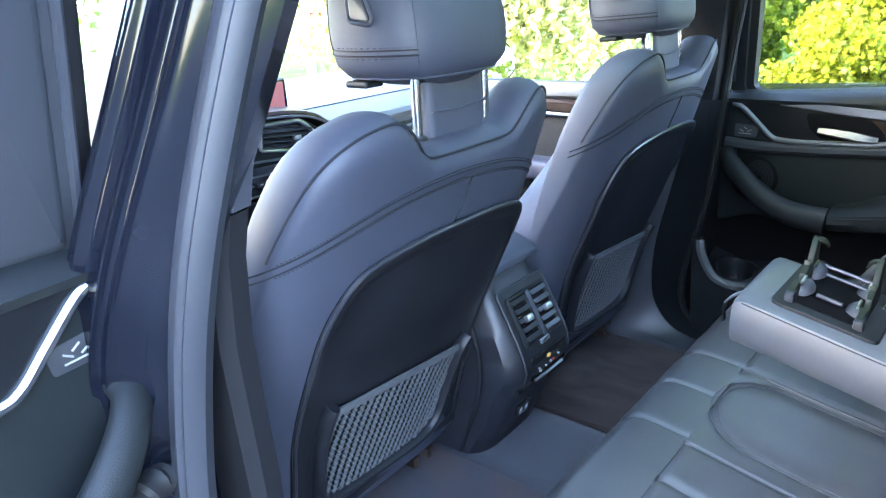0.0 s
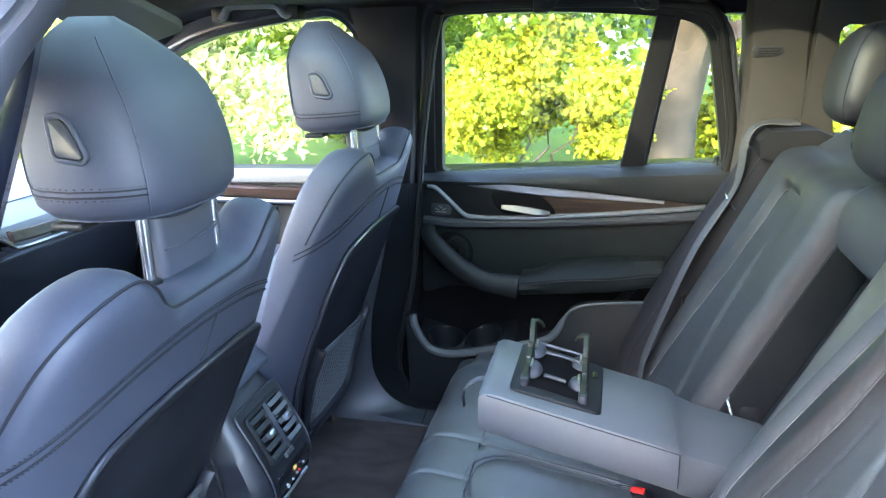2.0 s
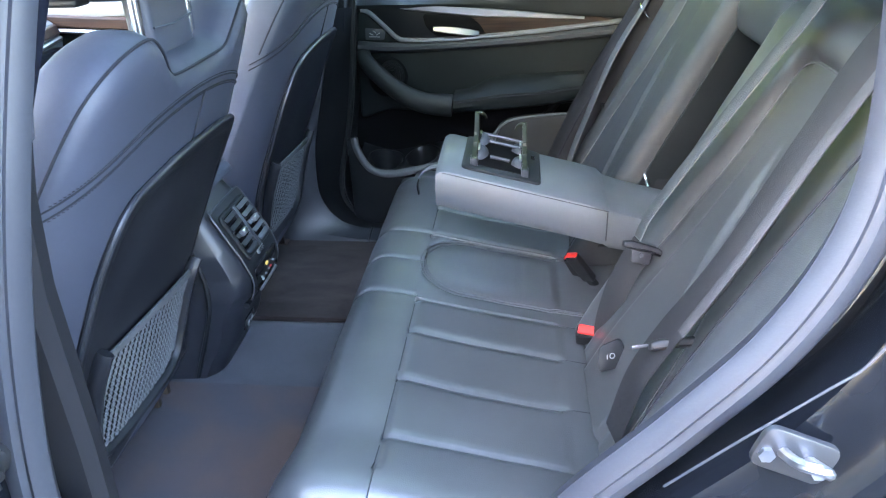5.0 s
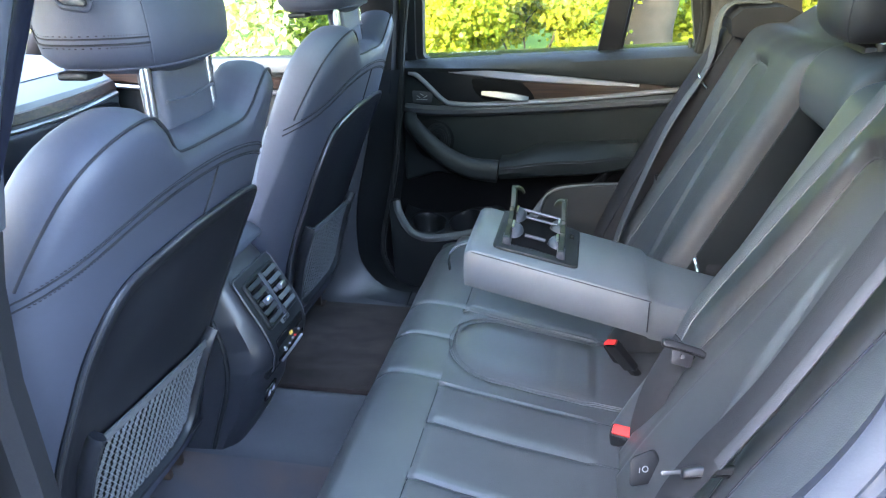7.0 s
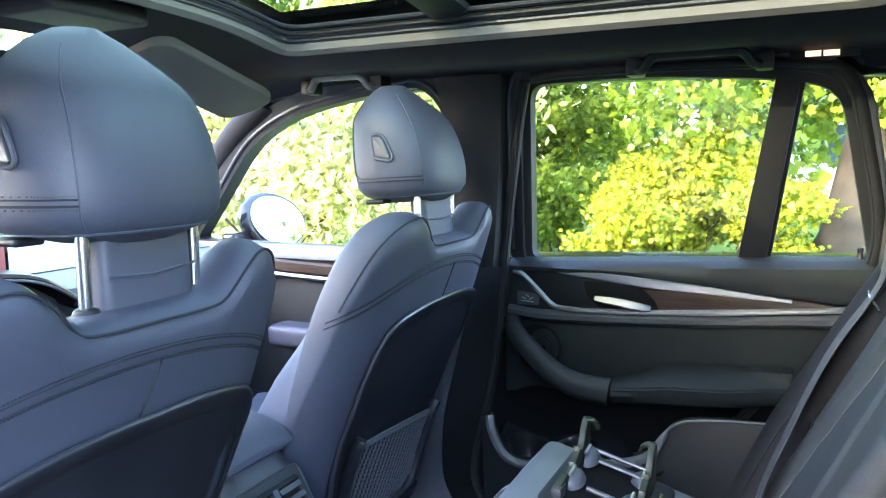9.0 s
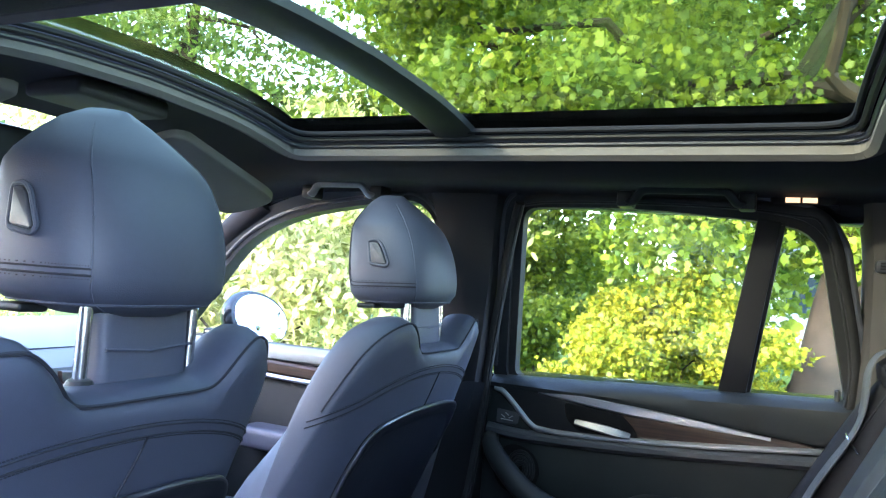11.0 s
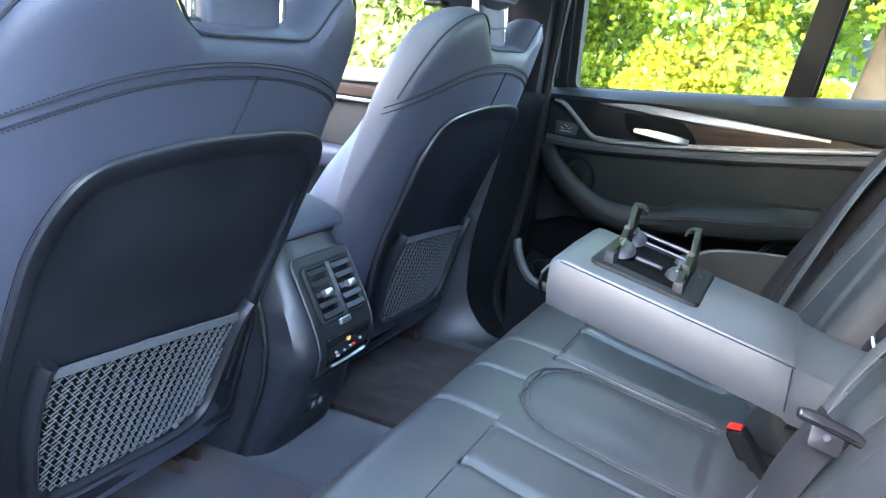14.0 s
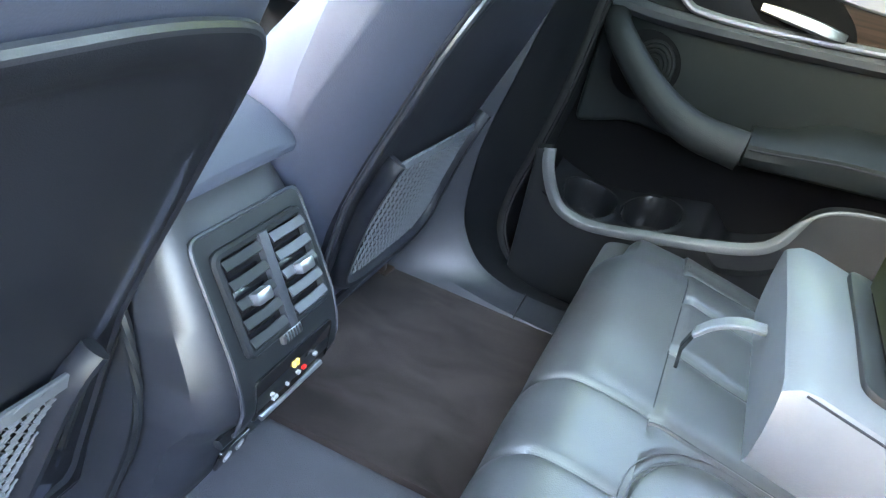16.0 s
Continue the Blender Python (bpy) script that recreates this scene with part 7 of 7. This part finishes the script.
for y0, y1, h, nm, lab in ((0.85, 2.88, 3.95, "garden_wall", "unseen pale wall added to keep the sun off the cabin"), (2.9, 5.4, 4.35, "garage", "unseen taller pale block added to keep sun off the front")):
    gw = thing(nm, lab, nm.replace("_", " "), (-5.5, (y0 + y1) / 2, 0))
    part("wall", box((-6.2, y0, -0.1), (-5.0, y1, h - 0.08), 0.02, 1), SUN_BLOCK, gw)
    part("coping", box((-6.25, y0, h - 0.08), (-4.97, y1, h), 0.01, 1), SIDING, gw)
# unseen dark wall, added to cut the low sky light on the left
SKY_BLOCK = material("dark_sky_block", (0.055, 0.048, 0.043), 0.95, spec=0.2, grain=0.5, grain_size=14, stain=0.4, stain_size=2)
far_wall = thing("garden_wall", "unseen dark wall added to hide the low sky glow", "garden wall", (-8.3, -7.6, 0))
part("wall", box((-8.6, -4.2, -0.1), (-8.0, 0.8, 4.5), 0.02, 1), SKY_BLOCK, far_wall)
part("coping", box((-8.65, -4.25, 4.5), (-7.95, 0.8, 4.6), 0.01, 1), SKY_BLOCK, far_wall)
# woods to the right of the car
tree("maple_tree", "big sunlit maple tree with a leaning trunk", "tree", (6.2, -0.98, 0), (6.4, -1.9, 5.2), 0.27,
     clump_set(11, 26, (4.6, -3.2, 2.1), (8.2, 2.6, 6.0), (0.9, 1.0, 0.6)) + clump_set(12, 8, (5.2, -2.4, 1.6), (6.2, 0.2, 2.3), (0.6, 0.6, 0.4)), 52000, 0.082, MAPLE, LEAF, 3, 9, "maples")
tree("maple_tree", "maple tree with darker leaves behind the shrubs", "tree", (9.0, 2.8, 0), (9.1, 2.9, 5.5), 0.2, clump_set(13, 26, (7.2, 0.2, 1.4), (10.5, 6.0, 6.5), (1.0, 1.1, 0.7)), 42000, 0.09, MAPLE, LEAF, 4, 8, "maples")
tree("shrub", "bright yellow-green shrub beside the car", "shrub", (5.7, 0.2, 0), (5.7, 0.2, 1), 0, clump_set(14, 26, (5.2, -0.75, 0.3), (6.6, 0.95, 0.98), (0.30, 0.30, 0.24)) + [[5.6, 0.05, 1.22, 0.26, 0.2, 0.3], [5.6, -0.34, 1.22, 0.16, 0.12, 0.28], [5.7, 0.42, 1.16, 0.15, 0.15, 0.3], [5.5, 0.18, 1.42, 0.10, 0.10, 0.22], [5.6, -0.12, 1.46, 0.09, 0.10, 0.2], [5.8, 0.7, 1.1, 0.2, 0.16, 0.3]], 24000, 0.046, GOLD, LEAF, 5)
tree("shrub", "mid-green leafy shrub at the edge of the lawn", "shrub", (8.2, 2.2, 0), (8.2, 2.2, 1), 0, clump_set(23, 16, (7.5, 1.1, 0.25), (9.0, 3.6, 1.15), (0.40, 0.45, 0.35)), 12000, 0.075, MAPLE, LEAF, 15)
tree("shrub", "light green shrub by the lawn", "shrub", (6.8, -2.6, 0), (6.8, -2.6, 1), 0, clump_set(15, 12, (6.2, -3.6, 0.2), (7.6, -1.7, 1.1), (0.5, 0.5, 0.4)), 9000, 0.08, GOLD, LEAF, 6)
tree("shrub", "shrub with sun glare put into its pale leaf colour", "shrub", (4.6, 4.0, 0), (4.6, 4.0, 1), 0, clump_set(16, 44, (3.9, 1.7, 0.3), (5.6, 6.6, 2.6), (0.5, 0.55, 0.45)), 32000, 0.10, GLARE_LEAF, OVAL, 7)
tree("broadleaf_tree", "tall tree with fine dark leaves", "tree", (8.5, 8.5, 0), (8.5, 8.6, 6), 0.18, clump_set(17, 26, (6.8, 5.5, 1.6), (11, 12, 7.0), (1.1, 1.2, 0.8)), 13000, 0.15, DARK_LEAF, OVAL, 8, 8, "far trees")
tree("broadleaf_tree", "far leafy tree across the lawn", "tree", (15, -3, 0), (15, -3, 7), 0.22, clump_set(18, 30, (13, -9, 1.0), (18, 4, 9), (1.5, 1.7, 1.1)), 18000, 0.22, MAPLE, LEAF, 9, 8, "far trees")
tree("broadleaf_tree", "far leafy tree behind the house lawn", "tree", (16, 7, 0), (16, 7, 7), 0.22, clump_set(19, 30, (13, 2, 0.6), (19, 13, 9), (1.5, 1.8, 1.1)), 18000, 0.22, DARK_LEAF, LEAF, 10, 8, "far trees")
tree("broadleaf_tree", "leafy tree beyond the parked car's rear", "tree", (9.5, -6, 0), (9.5, -6, 6), 0.2, clump_set(20, 26, (7.5, -9, 0.6), (11.5, -3.6, 7), (1.1, 1.2, 0.9)), 11000, 0.16, MAPLE, LEAF, 12, 8, "far trees")
tree("broadleaf_tree", "tall dark tree ahead of the car", "tree", (7, 17, 0), (7, 17, 8), 0.25, clump_set(21, 34, (2, 14, 1.0), (13, 20, 9), (1.7, 1.6, 1.2)), 14000, 0.26, DARK_LEAF, OVAL, 13, 8, "far trees")
tree("broadleaf_tree", "leafy tree ahead on the driveway's other side", "tree", (-5, 15, 0), (-5, 15, 7), 0.22, clump_set(22, 24, (-8, 12, 1.0), (-2, 18, 8), (1.5, 1.5, 1.1)), 9000, 0.26, DARK_LEAF, OVAL, 14, 8, "far trees")


def house(at, w, d, h, label):
    x, y = at
    t = thing("house", label, "house", (x, y, 0))
    part("wall", box((x, y - w / 2, -0.1), (x + d, y + w / 2, h), 0.02, 1), SIDING, t, "white boarded wall")
    rings = [[Vector((x - 0.4, yy, h)), Vector((x + d / 2, yy, h + d * 0.32)), Vector((x + d + 0.4, yy, h)), Vector((x + d + 0.4, yy, h - 0.15)), Vector((x + d / 2, yy, h + d * 0.32 - 0.15)), Vector((x - 0.4, yy, h - 0.15))] for yy in (y - w / 2 - 0.4, y + w / 2 + 0.4)]
    part("roof", loft(rings), ROOFING, t, "grey shingled roof")
    for yy in lin(y - w / 2 + 1.2, y + w / 2 - 1.2, 4):
        wf = part("window", box((x - 0.05, yy - 0.5, 1.0), (x + 0.02, yy + 0.5, 2.2), 0.02, 1), WHITE_PAINT, t)
        part("pane", box((x - 0.06, yy - 0.42, 1.08), (x - 0.045, yy + 0.42, 2.12), 0.002, 1), PANE, wf)
    return t


house((22, -2.5), 9, 7, 2.7, "white boarded house with a grey roof behind the trees")
sg = thing("sign_board", "white sign board on a white post", "sign", (7.4, 9.0, 0))
part("post", box((7.30, 8.95, 0.0), (7.42, 9.07, 1.0), 0.01), WHITE_PAINT, sg)
part("board", box((7.0, 8.96, 0.75), (7.85, 9.02, 1.35), 0.01), WHITE_PAINT, sg)
part("mark", box((7.4, 8.95, 1.05), (7.65, 8.962, 1.12), 0.003, 1), RED, sg, "small red mark")
